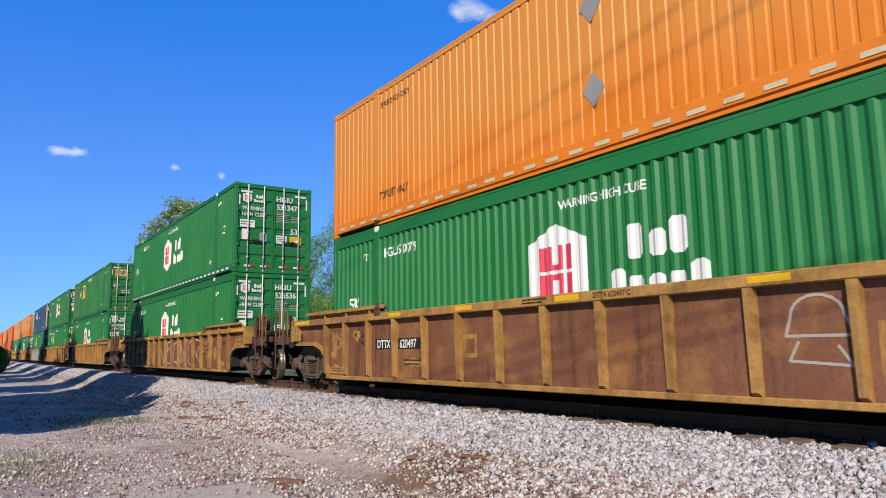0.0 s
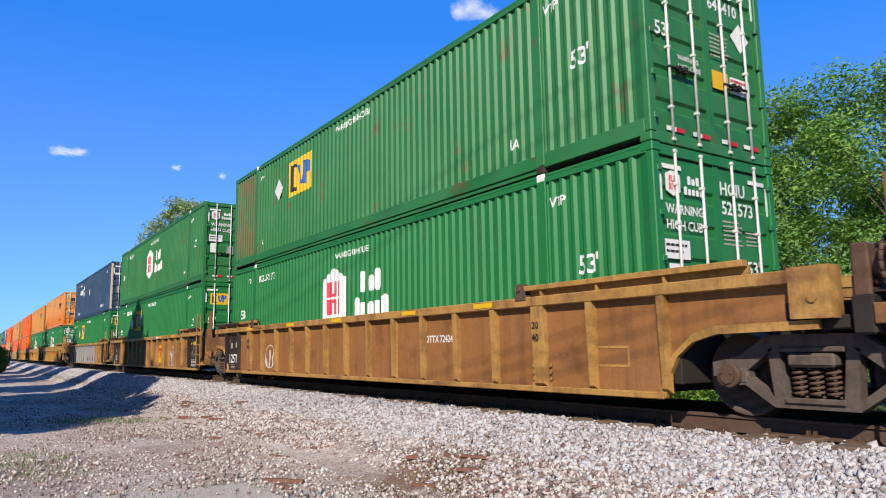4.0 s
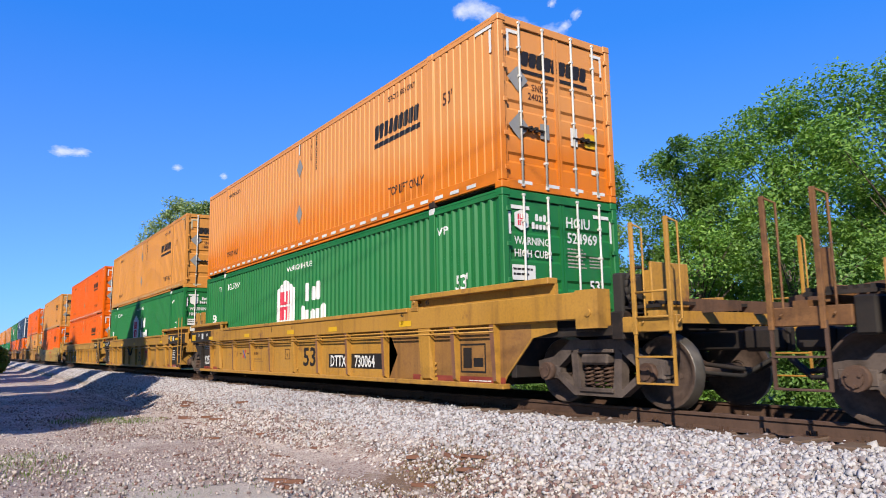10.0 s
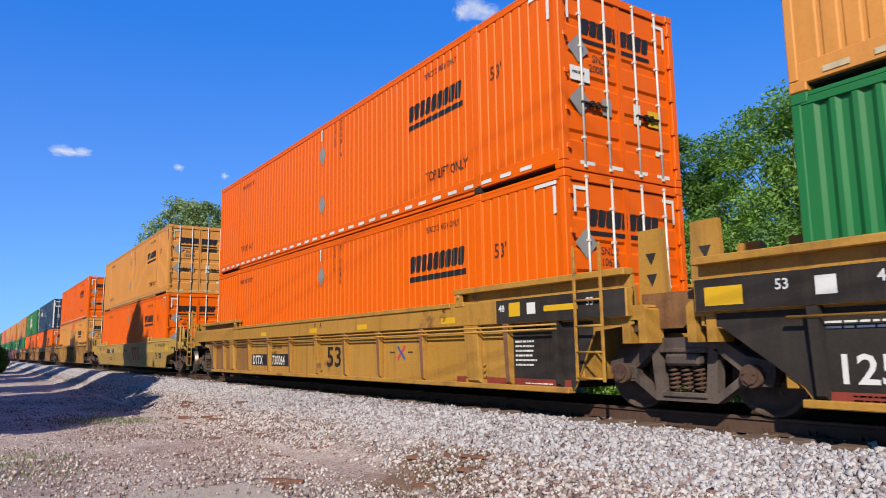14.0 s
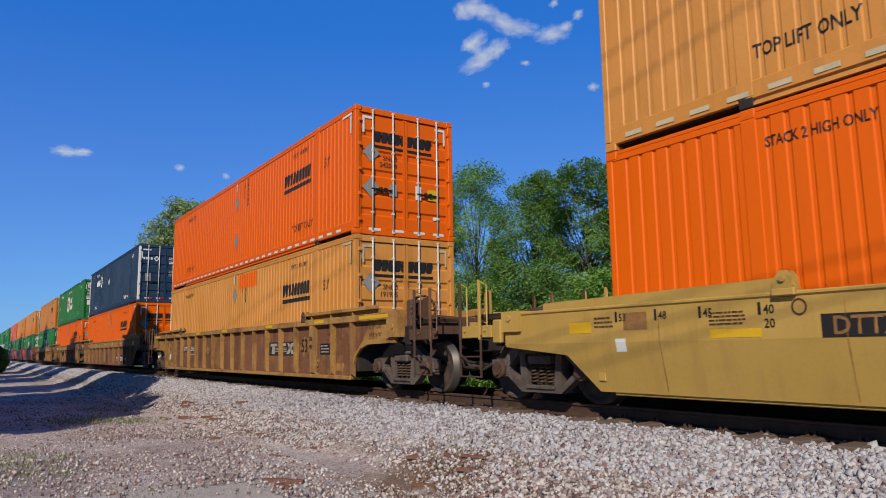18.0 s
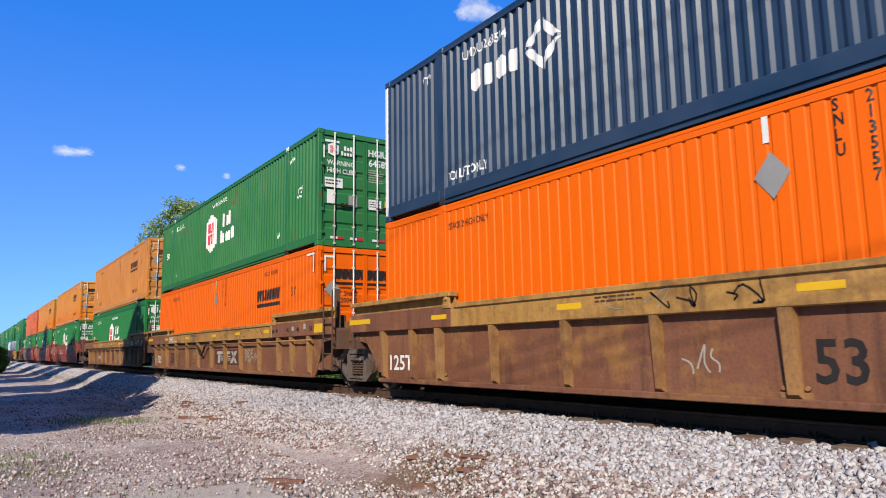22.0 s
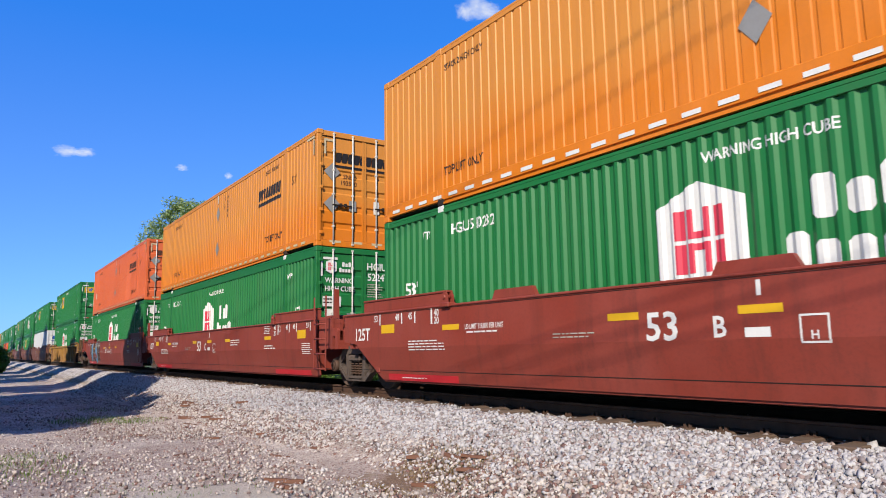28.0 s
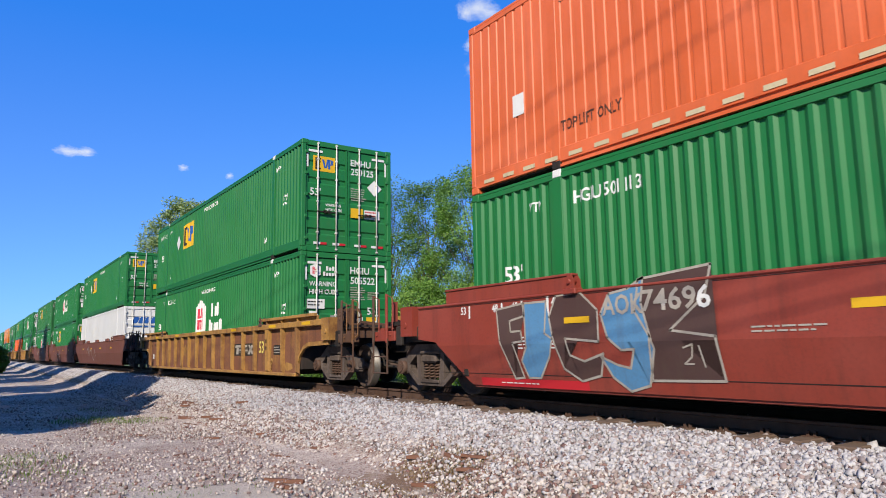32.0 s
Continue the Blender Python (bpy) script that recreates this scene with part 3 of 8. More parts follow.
def hub_box(c, number, top=True, dashes=False, code="HGIU", plain=False, emblem_plain=False):
    n = code + " " + number
    d = 0.13 if TOP_RAIL[0] > 0.2 else 0.0     # the marks sit lower under a deep top rail
    for x in (-6.72, 6.24):
        mark("writing", c, [("VTP", x, 2.38 - d, 0.20, 0.85)], YS, "mark_white")
    mark("writing", c, [(n, -5.78, 2.36 - d, 0.25, 0.82)], YS, "mark_white")
    for x in (-7.30, 6.72):
        mark("writing", c, [("53'", x, 1.38 - d, 0.36, 0.95)], YS, "mark_white")
    mark("writing", c, [("IA", -5.72, 0.52, 0.24, 0.8)], YS, "mark_white")
    mark("writing", c, [("IA", 5.40, 0.52, 0.24, 0.8)], YS, "mark_white")
    mark("writing", c, [("WARNING HIGH CUBE", -0.80, 2.45 - d, 0.175, 0.84)], YS, "mark_white")
    hub_logo(c, -0.90, 1.58 - d, s=0.97)
    hub_word(c, 0.05, 1.58 - d)
    if dashes:
        tape(c, "mark_white", 0.13, 0.20, -HX + 0.4, HX - 0.3, 0.29, 0.50)
    # door end
    hub_logo(c, -0.88, 2.42, "end", XE, 0.24) if not emblem_plain else mark("emblem", c, [hexagon(-0.88, 2.42, 0.15, 0.18)], XE, "mark_white", False, "end", "white six-sided emblem")
    hub_word(c, -0.68, 2.42, "end", XE, 0.26)
    mark("writing", c, [("WARNING", -1.04, 2.03, 0.17, 0.9), ("HIGH CUBE", -1.05, 1.83, 0.17, 0.9)], XE, "mark_white", False, "end")
    mark("writing", c, [("HGIU" if code == "HGIU" else code, 0.08, 2.38, 0.25, 0.95), (number, 0.10, 2.12, 0.25, 0.95)], XE, "mark_white", False, "end")
    small_print(c, 0.10, 2.04, 0.45, 0.36, 6, "mark_dim", 3)
    small_print(c, 0.60, 1.92, 0.38, 0.22, 4, "mark_dim", 5)
    mark("writing", c, [("53'", 0.58, 1.33, 0.26, 1.0)], XE, "mark_white", False, "end")
    door_labels(c)
    end_corner_tape(c)
    foot_tape(c)


def door_labels(c):
    mark("notice", c, [rect(-1.10, -0.62, 1.46, 1.70)], XE, "mark_white", False, "end", "white notice plate")
    mark("notice", c, [rect(-1.04, -0.82, 1.06, 1.40)], XE, "mark_white", False, "end", "white notice plate")
    mark("notice", c, [rect(-0.46, -0.22, 1.02, 1.30)], XE, "greyplate", False, "end", "grey notice plate")
    mark("notice", c, [rect(0.10, 0.46, 1.00, 1.26)], XE, "mark_white", False, "end", "white notice plate")
    mark("notice", c, [rect(0.56, 0.96, 0.98, 1.26)], XE, "mark_yellow", False, "end", "yellow notice plate")
    small_print(c, -1.08, 1.66, 0.44, 0.16, 2, "mark_black", 5, y=XE + 0.003)
    small_print(c, 0.12, 1.22, 0.32, 0.18, 3, "mark_black", 6, y=XE + 0.003)
    mark("small_print", c, [diamond(0.82, 1.10, 0.07)], XE + 0.003, "mark_white", False, "end", "small white figure")


def emp_box(c, number, low=True):
    for x in ((-6.72, 6.24) if low else (-5.85, 6.24)):
        mark("writing", c, [("VTP", x, 2.38, 0.20, 0.85)], YS, "mark_white")
    mark("writing", c, [("EMHU " + number, -5.78 if low else -7.60, 2.34, 0.25, 0.80)], YS, "mark_white")
    mark("writing", c, [("53'", -7.25, 1.40, 0.34, 0.95)], YS, "mark_white")
    mark("writing", c, [("53'", 6.72, 1.38, 0.36, 0.95)], YS, "mark_white")
    mark("writing", c, [("WARNING HIGH CUBE", -0.85, 2.50, 0.19, 0.84)], YS, "mark_white")
    mark("placard", c, [diamond(-4.35, 1.85, 0.30)], YS - 0.004, "mark_white", wavy=False, label="white diamond placard")
    yellow_square(c, -3.68, 1.50, 1.46, 0.94)
    mark("writing", c, [("IA", -5.72, 0.52, 0.24, 0.8), ("IA", 5.40, 0.52, 0.24, 0.8)], YS, "mark_white")
    yellow_square(c, -0.98, 2.10, 0.62, 0.40, "end", XE)
    mark("writing", c, [("EMHU", 0.08, 2.36, 0.24, 0.95), (number, 0.10, 2.12, 0.24, 0.95)], XE, "mark_white", False, "end")
    mark("placard", c, [diamond(0.80, 1.82, 0.22)], XE + 0.006, "mark_white", False, "end", "white diamond placard")
    mark("writing", c, [("53'", -1.06, 1.46, 0.26, 1.0)], XE, "mark_white", False, "end")
    small_print(c, 0.10, 1.76, 0.50, 0.36, 6, "mark_dim", 8)
    mark("writing", c, [("WARNING", -0.62, 1.20, 0.10, 0.9), ("HIGH CUBE", -0.62, 1.08, 0.10, 0.9)], XE, "mark_white", False, "end")
    mark("notice", c, [rect(0.10, 0.46, 0.96, 1.22)], XE, "mark_yellow", False, "end", "yellow notice plate")
    mark("notice", c, [rect(0.50, 0.96, 0.96, 1.20)], XE, "mark_white", False, "end", "white notice plate")
    small_print(c, 0.52, 1.18, 0.42, 0.18, 2, "mark_red", 9, y=XE + 0.003)
    end_corner_tape(c)
    foot_tape(c)


def navy_marks(c, number):
    for x in (-6.72, 6.24):
        mark("writing", c, [("VTP", x, 2.38, 0.22, 0.85)], YS, "mark_white")
    mark("writing", c, [("UMXU " + number, -5.40, 2.42, 0.22, 0.85)], YS, "mark_white")
    mark("writing", c, [("TOP LIFT ONLY", -5.92, 0.40, 0.22, 0.72)], YS, "mark_white")
    mark("writing", c, [("TOP LIFT ONLY", 4.40, 0.40, 0.22, 0.72)], YS, "mark_white")
    mark("trade_name", c, blocks(-5.15, 1.78, 1.30, 0.36, 4, 0.3), YS, "mark_white", label="white trade name as plain blocks")
    mark("placard", c, [diamond(-0.5, 1.72, 0.25)], YS - 0.004, "mark_white", wavy=False, label="white diamond placard")
    x, z, r, w = -3.42, 1.98, 0.40, 0.13
    ring = [[(x - r, z), (x, z - r), (x, z - r + w * 1.4), (x - r + w * 1.4, z)], [(x + 0.03, z - r), (x + r, z - 0.03), (x + r - w * 1.4, z - 0.03), (x + 0.03, z - r + w * 1.4)],
            [(x + r, z + 0.03), (x + 0.03, z + r), (x + 0.03, z + r - w * 1.4), (x + r - w * 1.4, z + 0.03)], [(x - 0.03, z + r), (x - r, z + 0.05), (x - r + w * 1.4, z + 0.05), (x - 0.03, z + r - w * 1.4)]]
    mark("emblem", c, ring, YS, "mark_white", label="white diamond ring emblem")
    mark("trade_name", c, blocks(-1.08, 2.12, 0.46, 0.12, 4, 0.25), XE, "mark_white", False, "end", "white trade name as plain blocks")
    x, z, r = -0.46, 2.18, 0.14
    mark("emblem", c, [[(x - r, z), (x, z - r), (x, z - r / 2), (x - r / 2, z)], [(x, z - r), (x + r, z), (x + r / 2, z), (x, z - r / 2)], [(x + r, z), (x, z + r), (x, z + r / 2), (x + r / 2, z)], [(x, z + r), (x - r, z), (x - r / 2, z), (x, z + r / 2)]], XE, "mark_white", False, "end", "white diamond ring emblem")
    mark("writing", c, [("UMXU", 0.12, 2.16, 0.17, 0.95), (number, 0.12, 1.96, 0.17, 0.95)], XE, "mark_white", False, "end")
    mark("placard", c, [diamond(0.78, 1.82, 0.18)], XE + 0.006, "mark_white", False, "end", "white diamond placard")
    small_print(c, 0.14, 1.62, 0.60, 0.32, 4, "mark_dim", 11)
    mark("notice", c, [rect(0.56, 0.98, 1.0, 1.24)], XE, "mark_white", False, "end", "white notice plate")
    mark("notice", c, [rect(-0.96, -0.70, 1.05, 1.45)], XE, "greyplate", False, "end", "brown notice plate")
    end_corner_tape(c)
    foot_tape(c)


def schneider_box(c, number, dark="mark_black", strip="mark_white", national=False, fresh=False, placards=True):
    mark("trade_name", c, blocks(3.92, 1.80, 1.74, 0.31, 9, 0.12, 0.04, (), 0.42), YS, dark, label="black trade name as plain blocks")
    mark("trade_line", c, [rect(3.90, 5.70, 1.63, 1.73)], YS, dark, label="black line under the trade name")
    mark("writing", c, [("TOP LIFT ONLY", 4.50, 0.52, 0.25, 0.74)], YS, dark)
    mark("writing", c, [("TOP LIFT ONLY", -5.95, 0.52, 0.22, 0.72)], YS, dark)
    mark("writing", c, [("STACK 2 HIGH ONLY", 4.50, 2.48, 0.15, 0.72)], YS, dark)
    mark("writing", c, [("STACK 2 HIGH ONLY", -5.90, 2.44, 0.16, 0.72)], YS, dark)
    mark("writing", c, [("53'", 6.46, 1.80, 0.32, 0.82)], YS, "mark_brown")
    for z in (2.13, 0.93) if placards else ():
        mark("placard", c, [[(-0.23, z), (-0.03, z - 0.25), (0.17, z), (-0.03, z + 0.25)]], YS - 0.004, "greyplate", wavy=False, label="grey diamond placard holder")
    mark("reflective_strip", c, [rect(-0.10, -0.03, 2.48, 2.78)], YS - 0.004, "mark_white", wavy=False, label="white strip")
    mark("writing", c, [(ch, 0.62, 2.62 - i * 0.15, 0.17, 0.8) for i, ch in enumerate("SNLU")] + [(ch, 0.93, 2.62 - i * 0.15, 0.17, 0.8) for i, ch in enumerate(number)], YS, dark, label="upright black code and number")
    tape(c, strip, 0.13, 0.19, -HX + 0.35, HX - 0.3, 0.26, 0.48)
    mark("reflective_strip", c, [rect(HX - 0.62, HX - 0.16, CH - 0.20, CH - 0.145)], -CW - 0.001, strip, wavy=False, label="white reflective strip")
    mark("reflective_strip", c, [rect(HX - 0.24, HX - 0.18, CH - 0.62, CH - 0.22)], -CW + 0.001, strip, wavy=False, label="white reflective strip")
    # door end
    mark("trade_name", c, blocks(-0.80, 2.12, 1.50, 0.25, 9, 0.10, 0.04, (), 0.42), XE + 0.004, dark, False, "end", "black trade name as plain blocks")
    mark("trade_line", c, [rect(-0.80, 0.72, 1.99, 2.05)] + ([rect(-0.05, 0.70, 1.84, 1.95)] if national else []), XE + 0.004, dark, False, "end", "black line under the trade name")
    for z in (1.86, 1.06):
        mark("placard", c, [diamond(-0.88, z, 0.22)], XE + 0.012, "greyplate", False, "end", "grey diamond placard holder")
    mark("notice", c, [rect(-0.42, -0.22, 0.92, 1.18)], XE + 0.008, "greyplate", False, "end", "grey plate")
    mark("notice", c, [rect(0.26, 0.42, 0.90, 1.22)], XE + 0.02, "mark_white", False, "end", "pale document box")
    if not national:
        mark("notice", c, [rect(0.60, 0.90, 0.92, 1.18)], XE + 0.008, "mark_yellow", False, "end", "yellow notice plate")
    mark("notice", c, [rect(0.74, 0.92, 0.46, 0.54)], XE + 0.008, "mark_white", False, "end", "white notice plate")
    mark("writing", c, [("SNLU", -0.58, 1.72, 0.16, 0.95), (number, -0.66, 1.56, 0.16, 0.95)], XE, "mark_brown", False, "end")
    if fresh:
        mark("notice", c, [rect(-1.06, -0.66, 1.36, 1.58)], XE + 0.008, "mark_white", False, "end", "white notice plate")
        small_print(c, -1.02, 1.52, 0.32, 0.1, 1, "mark_black", 4, y=XE + 0.012)
    for y0, y1 in ((-1.10, -0.82), (0.82, 1.10)):
        mark("reflective_strip", c, [rect(y0, y1, CH - 0.27, CH - 0.215)], XE + 0.012, strip, False, "end", "white reflective strip")
    for y0 in (-1.10, 1.05):
        mark("reflective_strip", c, [rect(y0, y0 + 0.05, CH - 0.60, CH - 0.27)], XE + 0.012, strip, False, "end", "white reflective strip")
    for y in (-0.95, -0.36, 0.20, 0.72):
        mark("reflective_strip", c, [rect(y, y + 0.30, 0.10, 0.155)], XE + 0.03, strip, False, "end", "white reflective strip")


def white_box_marks(c):
    mark("trade_name", c, blocks(-0.9, 2.0, 1.5, 0.34, 5, 0.12, 0.14), XE + 0.004, "mark_blue", False, "end", "blue trade name as plain blocks")
    mark("notice", c, [rect(-0.9, 0.3, 1.80, 1.88)], XE + 0.004, "mark_blue", False, "end", "blue line")
    small_print(c, -0.8, 1.5, 0.5, 0.3, 3, "mark_black", 13)


LABELS = {"green": "deep green corrugated steel container with white markings", "green_old": "weathered green corrugated steel container with white markings",
          "orange": "bright orange corrugated container with grey placards", "red_orange": "vivid red-orange corrugated container with black marks", "gold": "golden orange corrugated container with grey placards",
          "amber_deep": "weathered deep orange corrugated container with rust stains", "amber": "faded amber-orange corrugated container with brown dirt", "coral": "sun-faded coral corrugated container", "navy_old": "weathered navy blue corrugated container with off-white posts", "navy": "navy blue corrugated container with white posts",
          "white": "smooth white container with a blue mark"}


def container(spec, upper):
    """spec: kind, paint, number and options."""
    kind, mat, number, *opt = spec
    c = thing("shipping_container", LABELS[mat] + (", stacked on top" if upper else ", in a well car"), "container", "containers on the train")
    SHEET[0] = "board" if kind == "sch" else "wave"
    TOP_RAIL[0] = 0.25 if "deep" in opt else 0.135
    container_body(c, mat, kind)
    if kind == "hub":
        hub_box(c, number, upper, "dashes" in opt, "HGIU", emblem_plain="plain" in opt)
    elif kind == "emp":
        emp_box(c, number, "high" not in opt)
    elif kind == "navy_box":
        navy_marks(c, number)
    elif kind == "sch":
        schneider_box(c, number, dark="mark_brown" if mat in ("coral", "amber_deep") else "mark_black", placards=mat != "amber_deep", national="national" in opt, strip="cream" if "dull" in opt else "mark_white", fresh="fresh" in opt)
        if mat in ("coral", "amber_deep"):
            mark("notice", c, [rect(-6.98, -6.72, 1.02, 1.36)], YS - 0.003, "mark_white", wavy=False, label="white paper notice")
        if "patched" in opt:
            mark("paint_patch", c, [rect(0.35, 1.9, 2.30, 2.72)], YS - 0.001, "red_orange", label="bright orange repair patch")
    else:
        white_box_marks(c)
    if "rusty" in opt:
        mark("rust_patch", c, [rect(-7.92, -6.18, 0.33, 2.72)], YS - 0.001, "green_rust", label="rusted green rear panel")
    return c


# ---- well cars: x along the train, z = 0 at the rail top, centred on the well ----
TRUCK = 9.70                                  # truck centre from the middle of the well
WY = 1.335                                    # inner face of the well's side


def spring_geo(x, s):
    """One coil."""
    pts = [(x + 0.062 * math.cos(k * 1.2566), s * 1.04 + 0.062 * math.sin(k * 1.2566), 0.255 + 0.285 * k / 28) for k in range(29)]
    return Geo().tube(pts, 0.017, 5)


def side_frame_geo(s):
    """A cast truck side: pedestals, arch bars and a window for the springs."""
    a, b = s * 0.96, s * 1.10
    g = Geo()
    g.prism([(-1.08, 0.34), (-0.74, 0.36), (-0.42, 0.14), (0.42, 0.14), (0.74, 0.36), (1.08, 0.34), (1.08, 0.44), (0.78, 0.50), (0.44, 0.25), (-0.44, 0.25), (-0.78, 0.50), (-1.08, 0.44)], a, b)
    g.prism([(-1.12, 0.44), (-0.72, 0.50), (-0.40, 0.74), (0.40, 0.74), (0.72, 0.50), (1.12, 0.44), (1.12, 0.60), (0.80, 0.66), (0.46, 0.88), (-0.46, 0.88), (-0.80, 0.66), (-1.12, 0.60)], a, b)
    for e in (-1, 1):
        g.prism([(e * 0.28, 0.25), (e * 0.42, 0.25), (e * 0.46, 0.74), (e * 0.34, 0.74)], a, b)
        g.box(e * 0.70, e * 1.10, a - s * 0.02, b + s * 0.01, 0.36, 0.56, c=0.03)
    g.box(-0.24, 0.24, a - s * 0.05, b + s * 0.05, 0.55, 0.69, c=0.03)
    g.box(-0.33, 0.33, a, b + s * 0.02, 0.70, 0.76, c=0.015)
    g.box(-0.30, 0.30, a, b + s * 0.03, 0.19, 0.25, c=0.01)
    return g


def cap_geo(x, s):
    g = Geo().cyl((x, s * 1.06, 0.455), (x, s * 1.19, 0.455), 0.125, 14)
    g.cyl((x, s * 1.19, 0.455), (x, s * 1.21, 0.455), 0.085, 14)
    for k in range(3):
        an = k * 2.094 + 0.5
        g.cyl((x + 0.07 * math.cos(an), s * 1.20, 0.455 + 0.07 * math.sin(an)), (x + 0.07 * math.cos(an), s * 1.225, 0.455 + 0.07 * math.sin(an)), 0.02, 6)
    return g


RW = 0.4575
WHEELSETS = []


def wheel_geo():
    g = Geo().cyl((0, -1.0, 0), (0, 1.0, 0), 0.085, 10)
    for s in (-1, 1):
        prof = [(0.12, s * 0.76), (0.14, s * 0.80), (0.30, s * 0.79), (0.385, s * 0.80), (0.40, s * 0.83), (RW - 0.012, s * 0.83)]
        g.lathe([(0.10, s * 0.69), *[(r, a) for r, a in prof]], (0, 0, 0), 28)
        g.lathe([(0.12, s * 0.70), (0.38, s * 0.715), (0.40, s * 0.69), (RW + 0.028, s * 0.69)], (0, 0, 0), 28)
        for k in range(3):                    # cast marks, so that the turning shows
            an = k * 2.094
            g.box(0.22 * math.cos(an) - 0.03, 0.22 * math.cos(an) + 0.03, s * 0.785, s * 0.805, 0.22 * math.sin(an) - 0.02, 0.22 * math.sin(an) + 0.02)
    return g


def tread_geo():
    g = Geo()
    for s in (-1, 1):
        g.lathe([(RW - 0.012, s * 0.83), (RW - 0.004, s * 0.825), (RW, s * 0.74), (RW + 0.028, s * 0.72), (RW + 0.028, s * 0.69)], (0, 0, 0), 28)
    return g


BM = {}


def bmesh_once(key, mat, make):
    if key not in BM:
        BM[key] = make().mesh(key, M[mat])
    return BM[key]


def bogie(car, x):
    f = part("bogie", bmesh_once("bolster", "grime", lambda: Geo().box(-0.22, 0.22, -1.0, 1.0, 0.52, 0.78, c=0.03).cyl((0, 0, 0.78), (0, 0, 0.92), 0.2, 14)
             .box(-0.62, -0.52, -0.9, 0.9, 0.40, 0.50).box(0.52, 0.62, -0.9, 0.9, 0.40, 0.50)), "grime", car, "rusty cast-steel freight truck")
    f.location = (x, 0, 0)
    for s in (-1, 1):
        part("side_frame", bmesh_once("side_frame%d" % s, "truck", lambda: side_frame_geo(s)), "truck", f)
        for k in (-0.17, 0.0, 0.17):
            part("spring", bmesh_once("spring%d%d" % (s, k * 100), "rail", lambda: spring_geo(k, s)), "rail", f, "rusty coil spring")
    for e in (-0.89, 0.89):
        part("bearing_cap", bmesh_once("cap%d" % (e > 0), "rail", lambda: cap_geo(e, -1)), "rail", f)
        w = part("wheelset", bmesh_once("wheelset", "wheel", wheel_geo), "wheel", f, "brown steel wheelset")
        w.location = (e, 0, RW)
        part_tread = bmesh_once("tread", "tread", tread_geo)
        if len(w.data.materials) == 1:
            bm = bmesh.new()
            bm.from_mesh(w.data)
            k = len(bm.faces)
            bm.from_mesh(part_tread)
            bm.faces.ensure_lookup_table()
            for face in bm.faces[k:]:
                face.material_index = 1
            bm.to_mesh(w.data)
            bm.free()
            w.data.materials.append(M["tread"])
    return f


def ladder(car, x, mat, y=-1.505, z0=0.35, z1=1.95, w=0.42, label="yellow steel side ladder"):
    g = Geo()
    for e in (-w / 2, w / 2):
        g.box(x + e - 0.022, x + e + 0.022, y - 0.012, y + 0.012, z0, z1, c=0.004)
    k = z0 + 0.04
    while k < min(z1, 1.4):
        g.cyl((x - w / 2, y, k), (x + w / 2, y, k), 0.016, 8)
        k += 0.33
    return part("ladder", g, mat, car, label)


def end_steps(car, e, s, mat, tall, rungs):
    """Uprights with rungs over the deck and a stirrup step below it."""
    x, y = e * 10.95, s * 1.43
    g = Geo()
    for dx in (-0.27, 0.27):
        g.box(x + dx - 0.016, x + dx + 0.016, y - 0.012, y + 0.012, 0.34, 1.0)
    for z in (0.35, 0.66):
        g.box(x - 0.28, x + 0.28, y - 0.02, y + 0.02, z - 0.012, z + 0.012, c=0.004)
    part("stirrup_step", g, mat if rungs else "rail", car, "stirrup step")
    for dx in (-0.27, 0.25):
        part("upright", B(x + dx - 0.028, x + dx + 0.028, y - 0.018, y + 0.018, 0.92, tall, c=0.006), mat if dx > 0 or tall > 2 else "rail", car)
        part("grab_iron", Geo().tube([(x + dx + 0.10, y, 1.05), (x + dx + 0.10, y - s * 0.07, 1.10), (x + dx + 0.10, y - s * 0.07, tall - 0.08), (x + dx + 0.03, y, tall - 0.03)], 0.013, 6), mat, car, "thin steel grab iron")
    if rungs:
        for z in (1.12, 1.42):
            part("rung", Geo().cyl((x - 0.27, y, z), (x + 0.25, y, z), 0.014, 6), mat, car)


def side_outline(style, e, kind):
    """Half of the side's lower edge as (x, z), from the middle of the sill to the chord's end."""
    if style == "A" and kind == "joint" and e > 0:
        return [(8.15, 0.20), (8.28, 0.22), (8.32, 0.45), (8.46, 0.62), (8.48, 1.40)]
    if style == "A":
        end = 9.95 if kind == "end" else 9.30
        return [(8.15, 0.20), (8.22, 0.45), (8.34, 0.66), (8.55, 0.82), (8.85, 0.90), (end, 0.92), (end, 1.40)]
    if style == "C":
        return [(8.35, 0.22), (8.85, 0.68), (10.1, 0.80), (10.1, 1.38)]
    if style == "D" and kind == "joint" and e > 0:
        return [(8.15, 0.22), (8.40, 0.24), (8.42, 1.62)]
    if style == "D":
        return [(8.15, 0.22), (8.25, 0.28), (9.05, 0.90), (9.60, 0.96), (9.60, 1.62)]
    if kind == "joint" and e > 0:
        return [(8.15, 0.22), (8.22, 0.27), (8.58, 0.98), (9.22, 1.05), (9.22, 1.40)]
    return [(8.05, 0.22), (8.15, 0.36), (8.75, 0.92), (9.24, 1.0), (9.24, 1.40)]


